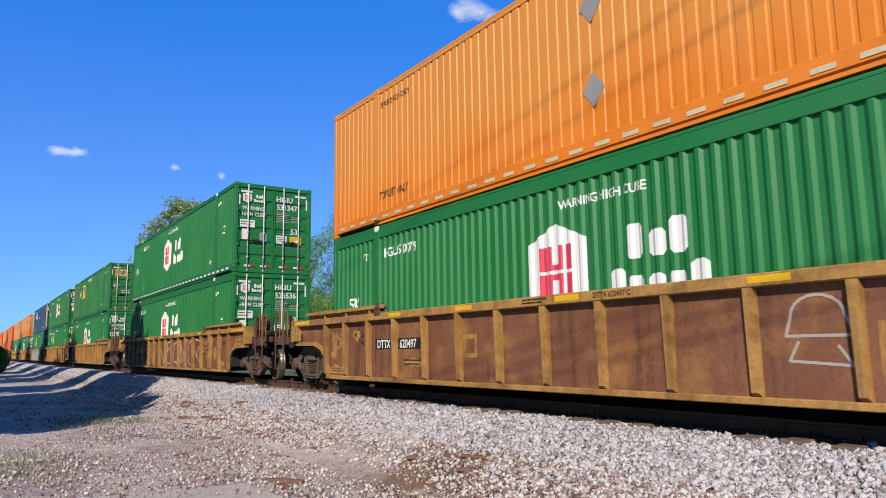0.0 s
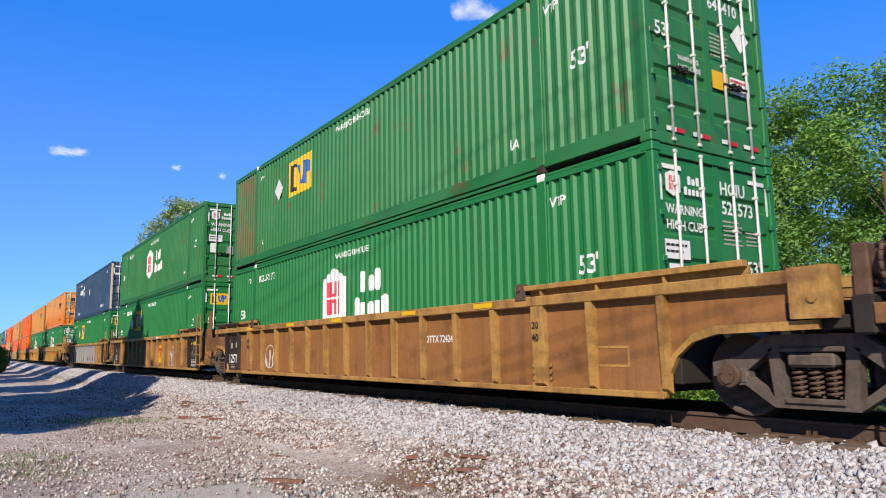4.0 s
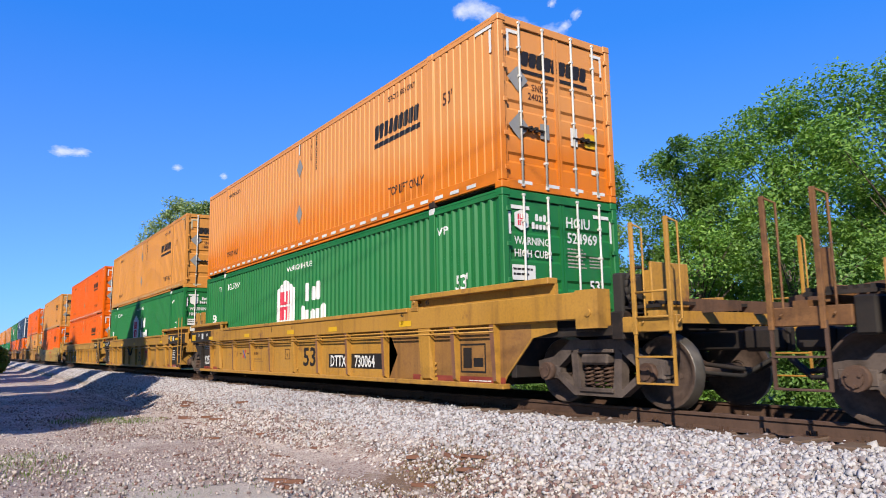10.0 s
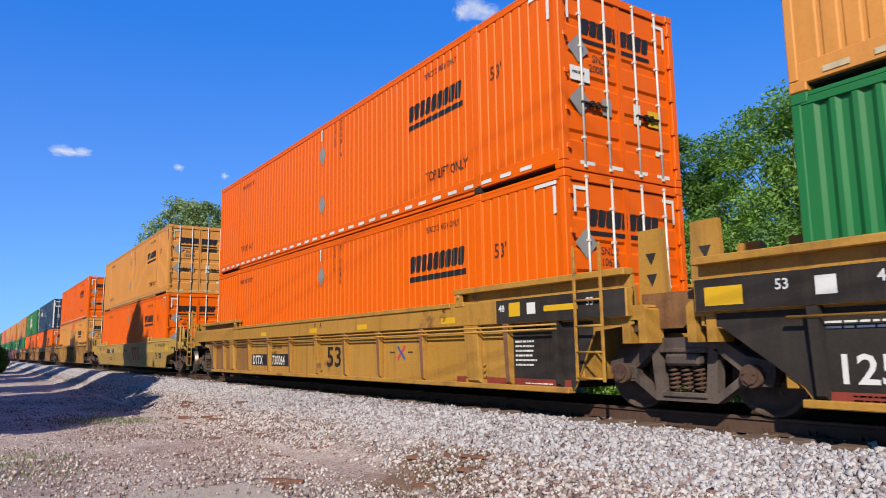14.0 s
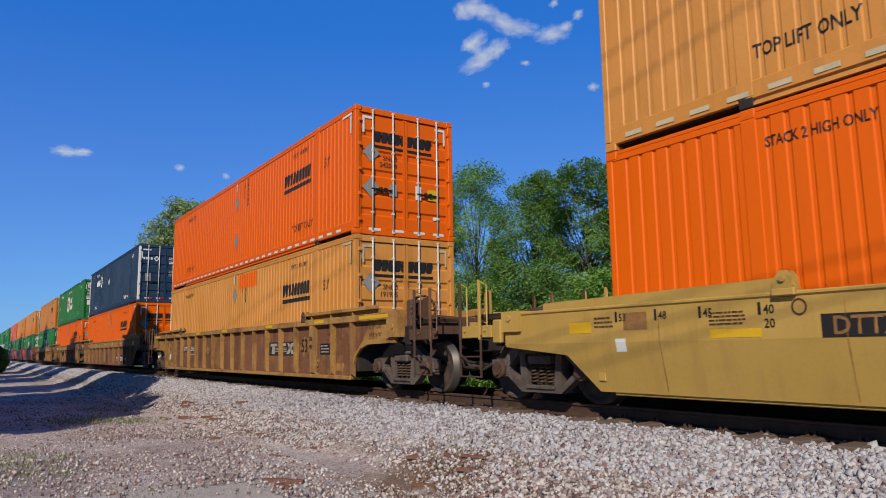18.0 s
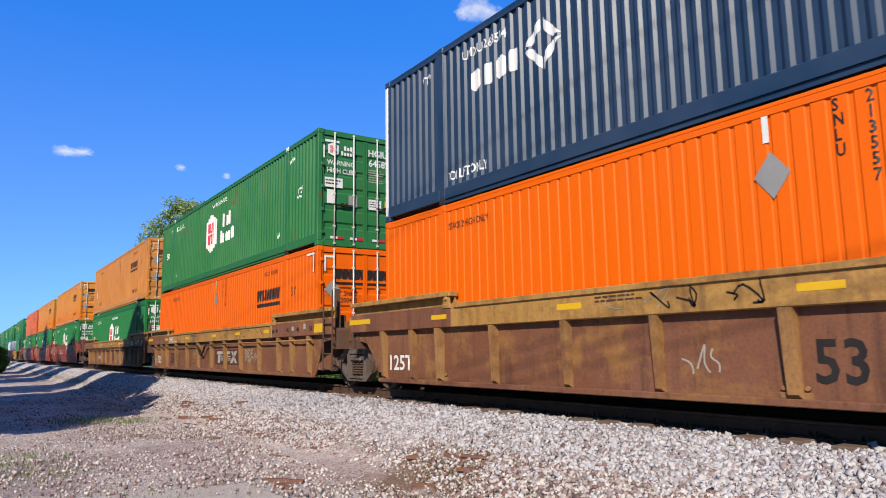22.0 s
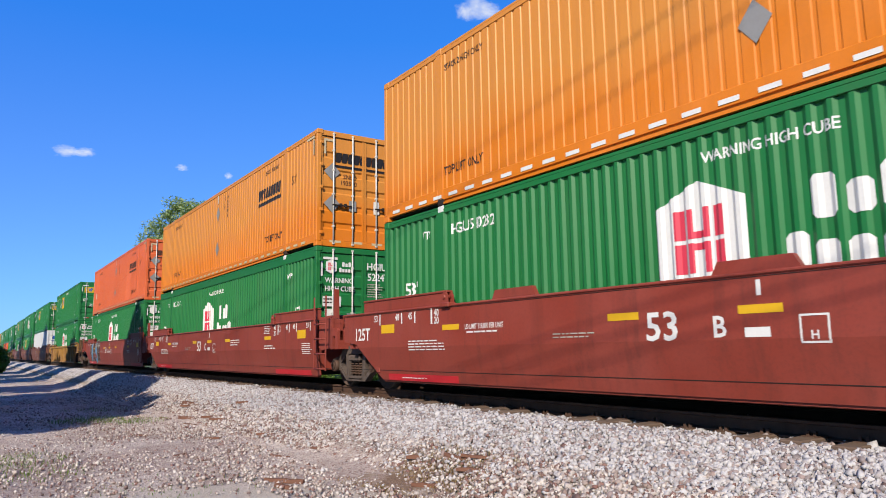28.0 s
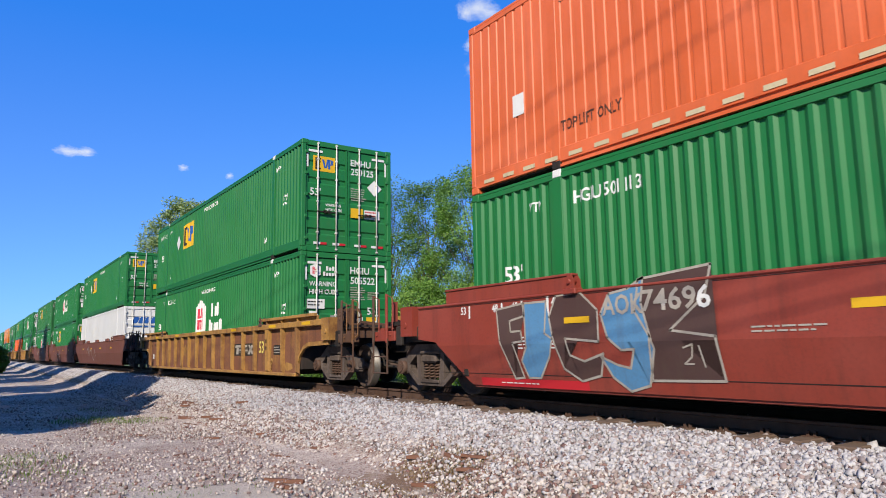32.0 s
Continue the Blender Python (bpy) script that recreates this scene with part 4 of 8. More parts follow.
def rib_places(style, front, rear, skin, end_skin):
    """(x, kind, paint) of each upright rib."""
    if style == "B":
        dark = {1: front == "joint" and skin == "yellow", -1: rear == "joint" and skin == "yellow"}
        return [(e * x, k if skin == "yellow" else 2 * k, "black" if dark[e] and x > 7.5 else "") for x, k in ((1.51, 0), (3.0, 0), (4.56, 0), (6.04, 1), (6.90, 0), (7.95, 0)) for e in (-1, 1)] + [(0.08, 2, "")]
    step = 1.035 if end_skin == "brown" else 0.993             # two makes of the lone car
    lone = [(5.18 - step * i, 0) for i in range(13)] + [(-7.75, 0), (6.21, 1), (7.25, 0)]
    if skin == "brown":
        return [(x, k, "") for x, k in lone if x != -7.75] + [(e * 8.2, 0, "brown_rib") for e in (-1, 1)]
    if front == "joint" and rear == "end":
        return [(-x, k, "") for x, k in lone if abs(x) < 7.0] + [(7.05, 0, "black"), (8.18, 0, "black"), (-7.25, 0, "")]
    out = [(0.0, 0, "")]
    for e, end in ((1, front), (-1, rear)):
        dark = "black" if end == "joint" else ""
        out += [(e * 1.01 * i, 0, "") for i in range(1, 6)] + [(e * 6.06, 1, ""), (e * 7.05, 0, dark), (e * 8.18, 0, dark)]
    return out


def end_sill_geo(e, style):
    """The deck over the truck, the bolster and the beam at the car's end."""
    g = Geo()
    g.box(e * 8.22, e * 8.34, -WY, WY, 0.35, 1.35, c=0.01)
    g.box(e * 8.34, e * 10.35, -0.42, 0.42, 0.95, 1.22, c=0.02)
    g.box(e * 9.6, e * 9.95, -1.36, 1.36, 0.98, 1.20, c=0.02)
    g.box(e * 10.25, e * 10.45, -1.38, 1.38, 0.86, 1.22, c=0.02)
    for y in (-0.9, 0.9):
        g.box(e * 8.3, e * 10.3, y - 0.06, y + 0.06, 1.05, 1.2)
    return g


def coupler_geo(e):
    g = Geo().box(e * 10.45, e * 11.35, -0.11, 0.11, 0.72, 0.96, c=0.02)
    g.box(e * 11.25, e * 11.70, -0.19, 0.17, 0.70, 1.0, c=0.05)
    g.box(e * 11.60, e * 11.74, 0.04, 0.18, 0.70, 1.0, c=0.03)
    g.tube([(e * 10.4, -0.45, 0.85), (e * 10.9, -0.42, 0.55), (e * 11.5, -0.30, 0.48), (e * 11.7, -0.2, 0.6)], 0.03)
    return g


def grating_geo(e):
    g = Geo()
    for k in range(7):
        x = e * (10.30 + k * 0.10)
        g.box(x - 0.02, x + 0.02, -1.30, 1.30, 1.28, 1.32)
    for y in (-1.28, 0, 1.28):
        g.box(e * 10.26, e * 10.95, y - 0.02, y + 0.02, 1.24, 1.28)
    return g


def rib_mesh(style, trim, s, kind, out, zc):
    """An upright rib that thins towards the sill; on the yellow cars its face has rusted. kind 1: wide, 2: with feet."""
    key = "rib_%s%s%d%d" % (style, trim, s, kind)
    if key in BM:
        return BM[key]
    w = (0.052, 0.17 if style == "B" else 0.12, 0.07)[kind]
    deep, thin = (0.125, 0.085) if style == "B" else (0.105, 0.085)
    g = Geo().add([(-w, out, 0.24), (w, out, 0.24), (w, out, zc), (-w, out, zc), (-w * 0.8, out + s * thin, 0.30), (w * 0.8, out + s * thin, 0.30), (w, out + s * deep, zc), (-w, out + s * deep, zc)],
                  [(0, 1, 2, 3), (4, 5, 6, 7), (0, 1, 5, 4), (1, 2, 6, 5), (2, 3, 7, 6), (3, 0, 4, 7)])
    if kind:
        for e in (-1, 1):
            g.box(e * w - e * 0.01, e * (w + 0.09), out, out + s * 0.03, 0.26, 0.32)
            for k in range(3 if kind == 1 else 1):
                g.cyl((e * (w + 0.05), out, 0.36 + k * 0.09), (e * (w + 0.05), out + s * 0.035, 0.36 + k * 0.09), 0.025, 8)
    me = g.mesh("rib", M[trim])
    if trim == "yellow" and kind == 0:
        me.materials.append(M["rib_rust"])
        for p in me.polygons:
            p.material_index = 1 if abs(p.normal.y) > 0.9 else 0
    BM[key] = me
    return me


def well_car(style, front, rear, skin, trim, end_skin):
    """style A ribbed, B boxed chord with a pipe, C smooth, D smooth with caps. front, rear: 'end' (coupler) or 'joint'."""
    top = {"A": 1.50, "B": 1.50, "C": 1.30, "D": 1.53}[style]
    labels = {"A": "ribbed steel well car, rust brown with ochre trim", "B": "boxed-chord steel well car with a side pipe", "C": "clean smooth-sided yellow well car with a red mark", "D": "smooth oxide-red well car with white stencils"}
    car = thing("well_car", labels[style] if style != "B" else ("mustard yellow " if skin == "yellow" else "rusty brown ") + labels[style], "railcar", "well cars of the train")
    rust = {"A": "casting" if skin == "tan" else "deck_rust", "B": "yellow" if skin == "yellow" else "deck_rust", "C": skin, "D": skin}[style]   # what the end gear has turned to
    halves = {e: side_outline(style, e, kind) for e, kind in ((1, front), (-1, rear))}
    tips = {e: (halves[e][-1][0] if style == "A" or {1: front, -1: rear}[e] == "joint" else 9.95) for e in (1, -1)}
    low = 0.20
    for s in (-1, 1):
        out = s * (WY + 0.02)
        # side plate with the cut-outs over the trucks
        poly = [(-x, z) for x, z in halves[-1]][::-1] + halves[1]
        zt = top - (0.10 if style in "AB" else 0.04)
        pts = [(x, min(z, zt)) for x, z in poly]
        wall = part("side_wall", Geo().prism(pts, s * WY, out), skin, car)
        if style in "CD":
            bm = bmesh.new()
            bm.from_mesh(wall.data)
            lean_in(bm, s)
            bm.to_mesh(wall.data)
            bm.free()
        if style == "A":
            for e in (-1, 1):
                if e > 0 and front == "joint":
                    continue
                arch = [(e * x, z) for x, z in halves[e][:-1]]
                inner = [(x + e * (0.0 if i > 2 else -0.09), z + (0.09 if i > 2 else 0.0)) for i, (x, z) in enumerate(arch)]
                part("arch_band", Geo().prism(arch + inner[::-1], out, out + s * 0.05), trim, car)
        if style in ("A", "B"):
            zc = 1.36 if style == "A" else 1.14
            rib_paint = "brown_rib" if style == "B" and skin == "brown" else trim
            ochre = "ochre top chord" if trim == "ochre" else ""
            if style == "B" and skin != trim:
                part("top_chord", B(-5.62, 5.62, s * (WY - 0.01), s * (WY + 0.13), zc, top, c=0.012), trim, car, ochre)
                for e in (-1, 1):
                    part("top_chord", B(e * 5.63, e * tips[e], s * (WY - 0.01), s * (WY + 0.128), zc, top, c=0.012), skin, car)
            else:
                part("top_chord", B(-tips[-1], tips[1], s * (WY - 0.01), s * (WY + 0.13), zc, top, c=0.012), trim, car, ochre)
            if style == "B":
                part("chord_flange", B(-5.5, 5.5, s * (WY - 0.01), s * (WY + 0.16), top - 0.05, top + 0.03, c=0.01), trim, car)
            part("bottom_sill", B(-8.14, 8.14, s * (WY - 0.05), s * (WY + 0.10), low - 0.02, low + 0.06, c=0.01), trim if style == "A" else skin, car)
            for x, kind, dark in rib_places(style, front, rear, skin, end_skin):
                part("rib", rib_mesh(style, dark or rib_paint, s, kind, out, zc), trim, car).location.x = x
            if style == "B":
                y = out + s * 0.12
                if front == "joint" and rear == "joint":
                    part("brake_pipe", Geo().tube([(-8.2, y, 1.04), (-1.62, y, 1.04)], 0.017, 8), "deck_rust" if skin == "brown" else rib_paint, car, "thin steel pipe")
                    part("brake_pipe", Geo().tube([(-0.28, y, 1.04), (8.2, y, 1.04)], 0.020, 8), rib_paint, car, "thin steel pipe")
                    part("brake_hose", Geo().tube([(a, y, c) for a, c in ((-1.66, 1.04), (-1.50, 1.03), (-1.30, 0.92), (-1.14, 0.78), (-0.98, 0.72), (-0.82, 0.74), (-0.70, 0.82), (-0.58, 0.96), (-0.46, 1.03), (-0.24, 1.04))], 0.032, 8), "dark", car, "sagging dark rubber hose")
                elif rear == "end" or skin == "yellow":
                    for z in (1.095, 1.035) if skin == "yellow" else (1.105, 1.065, 1.015):
                        part("brake_pipe", Geo().tube([(-8.2, y, z), (8.0, y, z)], 0.014, 8), "deck_rust" if z > 1.05 and skin == "brown" else rib_paint, car, "thin steel pipe")
        else:
            part("top_chord", B(-halves[-1][-1][0], halves[1][-1][0], s * (WY - 0.0), s * (WY + 0.095), top - (0.045 if style == "D" else 0.05), top, c=0.015), skin, car)
            tuck = 0.125
            part("bottom_sill", B(-8.14, 8.14, s * (WY - 0.05 - tuck), s * (WY + 0.05 - tuck), low - 0.02, low + 0.05, c=0.01), skin, car)
            if style == "D":
                for e in (-1, 1):
                    part("guide_flange", B(e * 5.72, e * min(8.7, halves[e][-1][0]), s * (WY - 0.03), s * (WY + 0.10), top + 0.20, top + 0.235, c=0.006), skin, car)
            if style == "D" and front == "end":
                for x in (-4.05, -0.2, 3.6):
                    part("chord_cap", Geo().prism([(x - 0.5, top), (x + 0.5, top), (x + 0.42, top + 0.14), (x - 0.42, top + 0.14)], s * (WY - 0.02), s * (WY + 0.06)), skin, car)
        lift = {"A": 0.16, "B": 0.22, "C": 0.14, "D": 0.24}[style]
        for e in (-1, 1):
            a, b = (5.62, min(9.25, tips[e])) if style != "D" else (5.72, min(8.7, halves[e][-1][0]))
            guide = Geo().prism([(e * a, top), (e * b, top), (e * b, top + lift - 0.05), (e * (a + 0.1), top + lift)], s * (WY - 0.03), s * (WY + 0.08 if style == "D" or style == "C" else WY + 0.02))
            if style == "A":                  # a bar over a set-back web
                guide.box(e * a, e * b, s * (WY + 0.021), s * (WY + 0.125), top + 0.085, top + lift, c=0.008)
                for k in range(3):
                    guide.box(e * (a + 0.5 + k * 1.05), e * (a + 0.53 + k * 1.05), s * (WY + 0.021), s * (WY + 0.10), top, top + 0.085)
            part("guide_rail", guide, trim if style in "AB" else skin, car)
            if style == "B":
                part("guide_flange", B(e * a, e * b, s * (WY - 0.03), s * (WY + 0.16), top + lift - 0.07, top + lift + 0.02, c=0.01), trim, car)
            lug = Geo().box(e * 5.62, e * 5.86, s * (WY - 0.02), s * (WY + 0.145), top - 0.05, top + 0.03, c=0.012)
            for d in (WY + 0.0, WY + 0.115):  # two upright cheeks and a pin
                lug.prism([(e * 5.64, top + 0.03), (e * 5.84, top + 0.03), (e * 5.82, top + 0.13), (e * 5.76, top + 0.20), (e * 5.69, top + 0.20), (e * 5.65, top + 0.14)], s * d, s * (d + 0.022))
            lug.cyl((e * 5.73, s * (WY - 0.01), top + 0.12), (e * 5.73, s * (WY + 0.165), top + 0.12), 0.032, 12)
            part("container_lock", lug, "rail" if style == "A" else (trim if style == "B" else skin), car, "hinged container lock")
    floor = Geo()
    for i in range(9):
        x = -7.6 + i * 1.9
        wide = WY - (0.14 if style in "CD" else 0.0)
        floor.box(x - 0.16, x + 0.16, -wide, wide, 0.22, 0.36)
    floor.box(-8.2, 8.2, -0.10, 0.10, 0.22, 0.30)
    part("well_floor", floor, "dark", car)
    for e, kind in ((1, front), (-1, rear)):
        if kind == "end":
            part("end_deck", end_sill_geo(e, style), skin if style == "C" else "grime", car, "greasy end deck")
            part("coupler", coupler_geo(e), "grime", car, "rusty knuckle coupler")
            part("walkway", grating_geo(e), "grime", car, "grey steel grating walkway")
            for s in (-1, 1):
                end_steps(car, e, s, "casting" if style == "A" else rust, 2.28 if skin in ("yellow", "tan") else 1.85, style == "B")
            for s in (-1, 1):
                part("deck_beam", B(e * 8.4, e * 10.2, s * 1.22, s * 1.30, 0.92, 1.05, c=0.01), "grime", car)
            part("end_block", Geo().prism([(e * 9.72, 1.02), (e * 10.12, 1.02), (e * 10.12, top + 0.02), (e * 9.72, top + 0.02)], -WY - 0.13, -WY + 0.10).cyl((e * 9.95, -WY - 0.15, 1.22), (e * 9.95, -WY - 0.12, 1.22), 0.05, 10), trim if style == "A" else skin, car)
            part("air_hose", Geo().tube([(e * 10.5, -0.35, 0.8), (e * 10.9, -0.5, 0.45), (e * 11.4, -0.42, 0.42), (e * 11.7, -0.3, 0.62)], 0.028, 7), "dark", car, "black rubber air hose")
            part("end_beam", Geo().box(e * 10.45, e * 11.25, -1.40, -1.30, 0.95, 1.14, c=0.01).box(e * 10.45, e * 11.25, 1.30, 1.40, 0.95, 1.14, c=0.01).box(e * 10.85, e * 11.0, -1.40, 1.40, 1.05, 1.2), rust, car)
            bogie(car, e * TRUCK)
            part("bulkhead", B(e * 10.78, e * 10.82, -1.26, -0.55, 1.18, 1.80 if skin == "yellow" else 1.36, c=0.01).box(e * 10.70, e * 10.78, -1.26, -1.18, 1.18, 1.7), rust, car)
            for s in (-1, 1):
                part("deck_side", Geo().prism([(e * 9.9, 1.18), (e * 11.5, 1.18), (e * 11.5, 1.30), (e * 9.9, 1.46)], s * 0.52, s * 0.58), "deck_rust" if style != "D" else skin, car)
            if e > 0:
                part("brake_wheel", brake_wheel_geo(10.56), "deck_rust" if style != "B" else "dark", car, "hand brake wheel with its gear box")
        else:
            part("end_wall", B(e * 8.22, e * 8.34, -WY, WY, 0.35, 1.35, c=0.01), end_skin, car)
            part("end_deck", Geo().prism([(e * 8.34, -0.40), (e * 9.0, -0.40), (e * 9.0, -1.30), (e * 9.40, -1.30), (e * 9.40, -0.40), (e * 9.62, -0.40), (e * 9.62, 0.40), (e * 9.40, 0.40), (e * 9.40, 1.30), (e * 9.0, 1.30), (e * 9.0, 0.40), (e * 8.34, 0.40)], 0.96, 1.25, "z"), "deck_rust" if style in "AB" else end_skin, car, "rusty end deck")
            for y in (-1.12, 1.12):
                part("bearing_block", B(e * 8.55, e * 9.02, y - 0.14, y + 0.14, 1.25, 1.58, c=0.03), rust if style != "A" else "casting", car)
            for s in (-1, 1):                 # castings with a slot
                a, b = s * 1.06, s * 1.37
                cast = Geo().prism([(e * 9.05, 1.10), (e * 9.42, 1.10), (e * 9.42, 1.22), (e * 9.36, 1.28), (e * 9.11, 1.28), (e * 9.05, 1.22)], a, b)
                cast.box(e * 9.05, e * 9.17, a, b, 0.82, 1.10).box(e * 9.30, e * 9.42, a, b, 0.82, 1.10).box(e * 9.17, e * 9.30, a, a + s * 0.12, 0.84, 1.10)
                part("end_casting", cast, rust if style != "A" else "casting", car, "slotted steel casting")
            if style == "B" and skin == "yellow":       # upright plates; dark triangles laid on them stand for the shade in their holes
                for s in (-1, 1):
                    part("guide_plate", bmesh_once("guide_plate%d%d" % (e, s), trim, lambda: Geo().prism([(e * 9.10, 1.2), (e * 9.54, 1.2), (e * 9.50, 2.22), (e * 9.14, 2.22)], s * 1.02, s * 1.09)), trim, car)
                for z in (1.92, 1.66):
                    part("plate_hole", bmesh_once("plate_hole%d%d" % (e, z * 100), "dark", lambda: Geo().prism([(e * 9.24, z), (e * 9.40, z), (e * 9.32, z - 0.15)], -1.090, -1.094)), "dark", car)
            if e > 0:
                ladder(car, 8.80 if style == "D" else (9.15 if style == "B" and skin == "brown" else 8.62), "deck_rust" if skin == "brown" else trim, z1=2.1 if style != "D" else 2.0, w=0.46 if style != "D" else 0.62, label="steel side ladder")
                post = "casting" if style == "A" else ("deck_rust" if skin == "brown" else trim)
                if style == "D":              # a plate behind the ladder; a dark disc on it stands for a hand hole's shade
                    part("end_plate", Geo().prism([(8.44, 0.86), (8.60, 0.80), (9.12, 0.86), (9.12, 1.50), (8.44, 1.56)], -WY - 0.03, -WY + 0.02), skin, car)
                    part("hand_hole", Geo().cyl((8.80, -WY - 0.032, 1.22), (8.80, -WY - 0.038, 1.22), 0.055, 12), "dark", car)
                    part("end_plate", Geo().prism([(9.13, 1.02), (9.42, 1.02), (9.42, 1.46), (9.13, 1.50)], -WY + 0.03, -WY + 0.10), skin, car)
                for s in (-1, 1) if not (style == "B" and skin == "yellow") else ():
                    part("guide_post", bmesh_once("guide_post%d%s" % (s, post), post, lambda: Geo().prism([(9.05, 1.2), (9.17, 1.2), (9.14, 2.15), (9.07, 2.15)], s * 1.20, s * 1.30)), post, car)
            else:
                bogie(car, -9.70)
                part("joint_plate", Geo().prism([(-10.24, 1.42), (-9.46, 1.42), (-9.44, 1.18), (-9.66, 0.99), (-9.98, 0.99), (-10.24, 1.18)], -1.12, -1.05), "casting" if style in "AB" else rust, car, "rusty pin cover plate")
                part("joint_casting", Geo().cyl((-9.84, 0, 0.85), (-9.84, 0, 1.3), 0.34, 16).box(-10.14, -9.4, -0.3, 0.3, 1.0, 1.2, c=0.03), "grime", car, "rusty joint casting")
    return car


def brake_wheel_geo(x):
    g = Geo()
    n = 18
    for i in range(n):
        a0, a1 = 2 * math.pi * i / n, 2 * math.pi * (i + 1) / n
        g.cyl((x, -1.16 + 0.26 * math.cos(a0), 1.50 + 0.26 * math.sin(a0)), (x, -1.16 + 0.26 * math.cos(a1), 1.50 + 0.26 * math.sin(a1)), 0.022, 6)
    for i in range(5):
        a0 = 2 * math.pi * i / 5
        g.cyl((x, -1.16, 1.50), (x, -1.16 + 0.26 * math.cos(a0), 1.50 + 0.26 * math.sin(a0)), 0.016, 6)
    g.cyl((x - 0.18, -1.16, 1.50), (x + 0.03, -1.16, 1.50), 0.15, 14)
    g.box(x - 0.30, x - 0.14, -1.34, -0.92, 1.18, 1.70, c=0.02)
    return g


# ---- the train: where each unit's front container edge is at the clip's start of counting, and what it carries ----
def run(t):
    """Metres that the train has gone at t seconds."""
    return 10.0962 * t + 0.00986 * (t - 16) ** 2 + 0.0001506 * (t - 16) ** 3


TRACK_Y = 8.0375
UNITS = [
    (-0.06, ("sch", "gold", "220711", "dull"), ("hub", "green", "510779", "deep"), ("A", "end", "end", "brown", "ochre", "brown")),
    (-23.49, ("hub", "green", "531347", "dashes"), ("hub", "green", "526536", "deep"), ("A", "end", "end", "brown", "ochre", "brown")),
    (-46.90, ("emp", "green_old", "646410", "high", "rusty"), ("hub", "green", "521573"), ("A", "end", "joint", "tan", "ochre", "ochre")),
    (-66.58, ("hub", "green_old", "500832"), ("emp", "green", "275338"), ("A", "joint", "joint", "tan", "ochre", "ochre")),
    (-85.92, ("navy_box", "navy_old", "256225"), ("emp", "green", "654218", "high"), ("A", "joint", "end", "tan", "ochre", "ochre")),
    (-109.53, ("sch", "orange", "240255"), ("hub", "green", "524969"), ("B", "end", "joint", "yellow", "yellow", "yellow")),
    (-128.85, ("sch", "amber", "188432", "national", "dull"), ("hub", "green", "510405", "plain"), ("B", "joint", "joint", "yellow", "yellow", "yellow")),
    (-148.26, ("sch", "red_orange", "200816", "fresh"), ("sch", "red_orange", "210636"), ("B", "joint", "end", "yellow", "yellow", "yellow")),
    (-171.72, ("sch", "amber", "120568", "national", "dull"), ("sch", "red_orange", "200091"), ("C", "end", "end", "clean_yellow", "clean_yellow", "clean_yellow")),
    (-195.03, ("sch", "red_orange", "242089"), ("sch", "amber", "191955", "dull", "patched"), ("A", "end", "end", "brown", "ochre", "ochre")),
    (-218.27, ("navy_box", "navy", "268534"), ("sch", "red_orange", "213557"), ("B", "end", "joint", "brown", "ochre", "brown")),
    (-237.71, ("hub", "green_old", "645825"), ("sch", "red_orange", "200413"), ("B", "joint", "joint", "brown", "ochre", "brown")),
    (-256.94, ("sch", "amber_deep", "993352", "national", "dull"), ("hub", "green", "517963", "plain", "deep"), ("B", "joint", "end", "brown", "ochre", "brown")),
    (-280.19, ("sch", "gold", "216784"), ("hub", "green", "510232"), ("D", "end", "joint", "redcar", "redcar", "redcar")),
    (-299.64, ("sch", "gold", "193590", "dull"), ("hub", "green", "522475", "deep"), ("D", "joint", "joint", "redcar", "redcar", "redcar")),
    (-319.10, ("sch", "coral", "993182", "national", "dull"), ("hub", "green", "501113", "plain"), ("D", "joint", "end", "redcar", "redcar", "redcar")),
    (-342.42, ("emp", "green", "250125", "high"), ("hub", "green", "505522"), ("A", "end", "end", "brown", "ochre", "ochre")),
    (-365.96, ("emp", "green", "250388", "high"), ("white_box", "white", ""), ("D", "end", "joint", "rustred", "rustred", "rustred")),
    (-385.36, ("hub", "green", "531520"), ("emp", "green", "271204"), ("D", "joint", "joint", "rustred", "rustred", "rustred")),
    (-404.80, ("emp", "green_old", "640212"), ("hub", "green", "520744"), ("D", "joint", "end", "rustred", "rustred", "rustred")),
    (-428.20, ("hub", "green", "530126"), ("hub", "green", "512377"), ("A", "end", "joint", "brown", "ochre", "ochre")),
    (-447.60, ("emp", "green", "251190"), ("sch", "red_orange", "200377"), ("A", "joint", "joint", "brown", "ochre", "ochre")),
    (-467.00, ("hub", "green_old", "500611"), ("hub", "green", "524112"), ("A", "joint", "end", "brown", "ochre", "ochre")),
    (-490.40, ("sch", "orange", "200377"), ("hub", "green", "524112"), ("A", "end", "end", "brown", "ochre", "ochre")),
    (-513.80, ("hub", "green", "530126"), ("hub", "green", "512377"), ("A", "end", "end", "brown", "ochre", "ochre")),
]
CARS, BOXES = {}, {}
MOVING, SPINNING = [], []
BASE_LOW, BASE_UP = 0.378, 0.378 + CH + 0.006


def fetch(cache, key, make):
    """The first of a kind is built, the others are copies of it."""
    if key not in cache:
        cache[key] = make()
        return cache[key]
    return copy_thing(cache[key], Matrix())


TRAIN = []
for start, up, low, spec in UNITS:
    car = fetch(CARS, spec, lambda: well_car(*spec))
    lower, upper = container(low, False), container(up, True)
    TRAIN.append((car, lower, upper))
    for ob, z in ((car, 0), (lower, BASE_LOW), (upper, BASE_UP)):
        MOVING.append((ob, start - HX, z))



# ---- paint and writing on the cars' sides ----
RIB = -(WY + 0.13)
WALL, CHORD, SMOOTH = -(WY + 0.024), -(WY + 0.133), -(WY + 0.024)


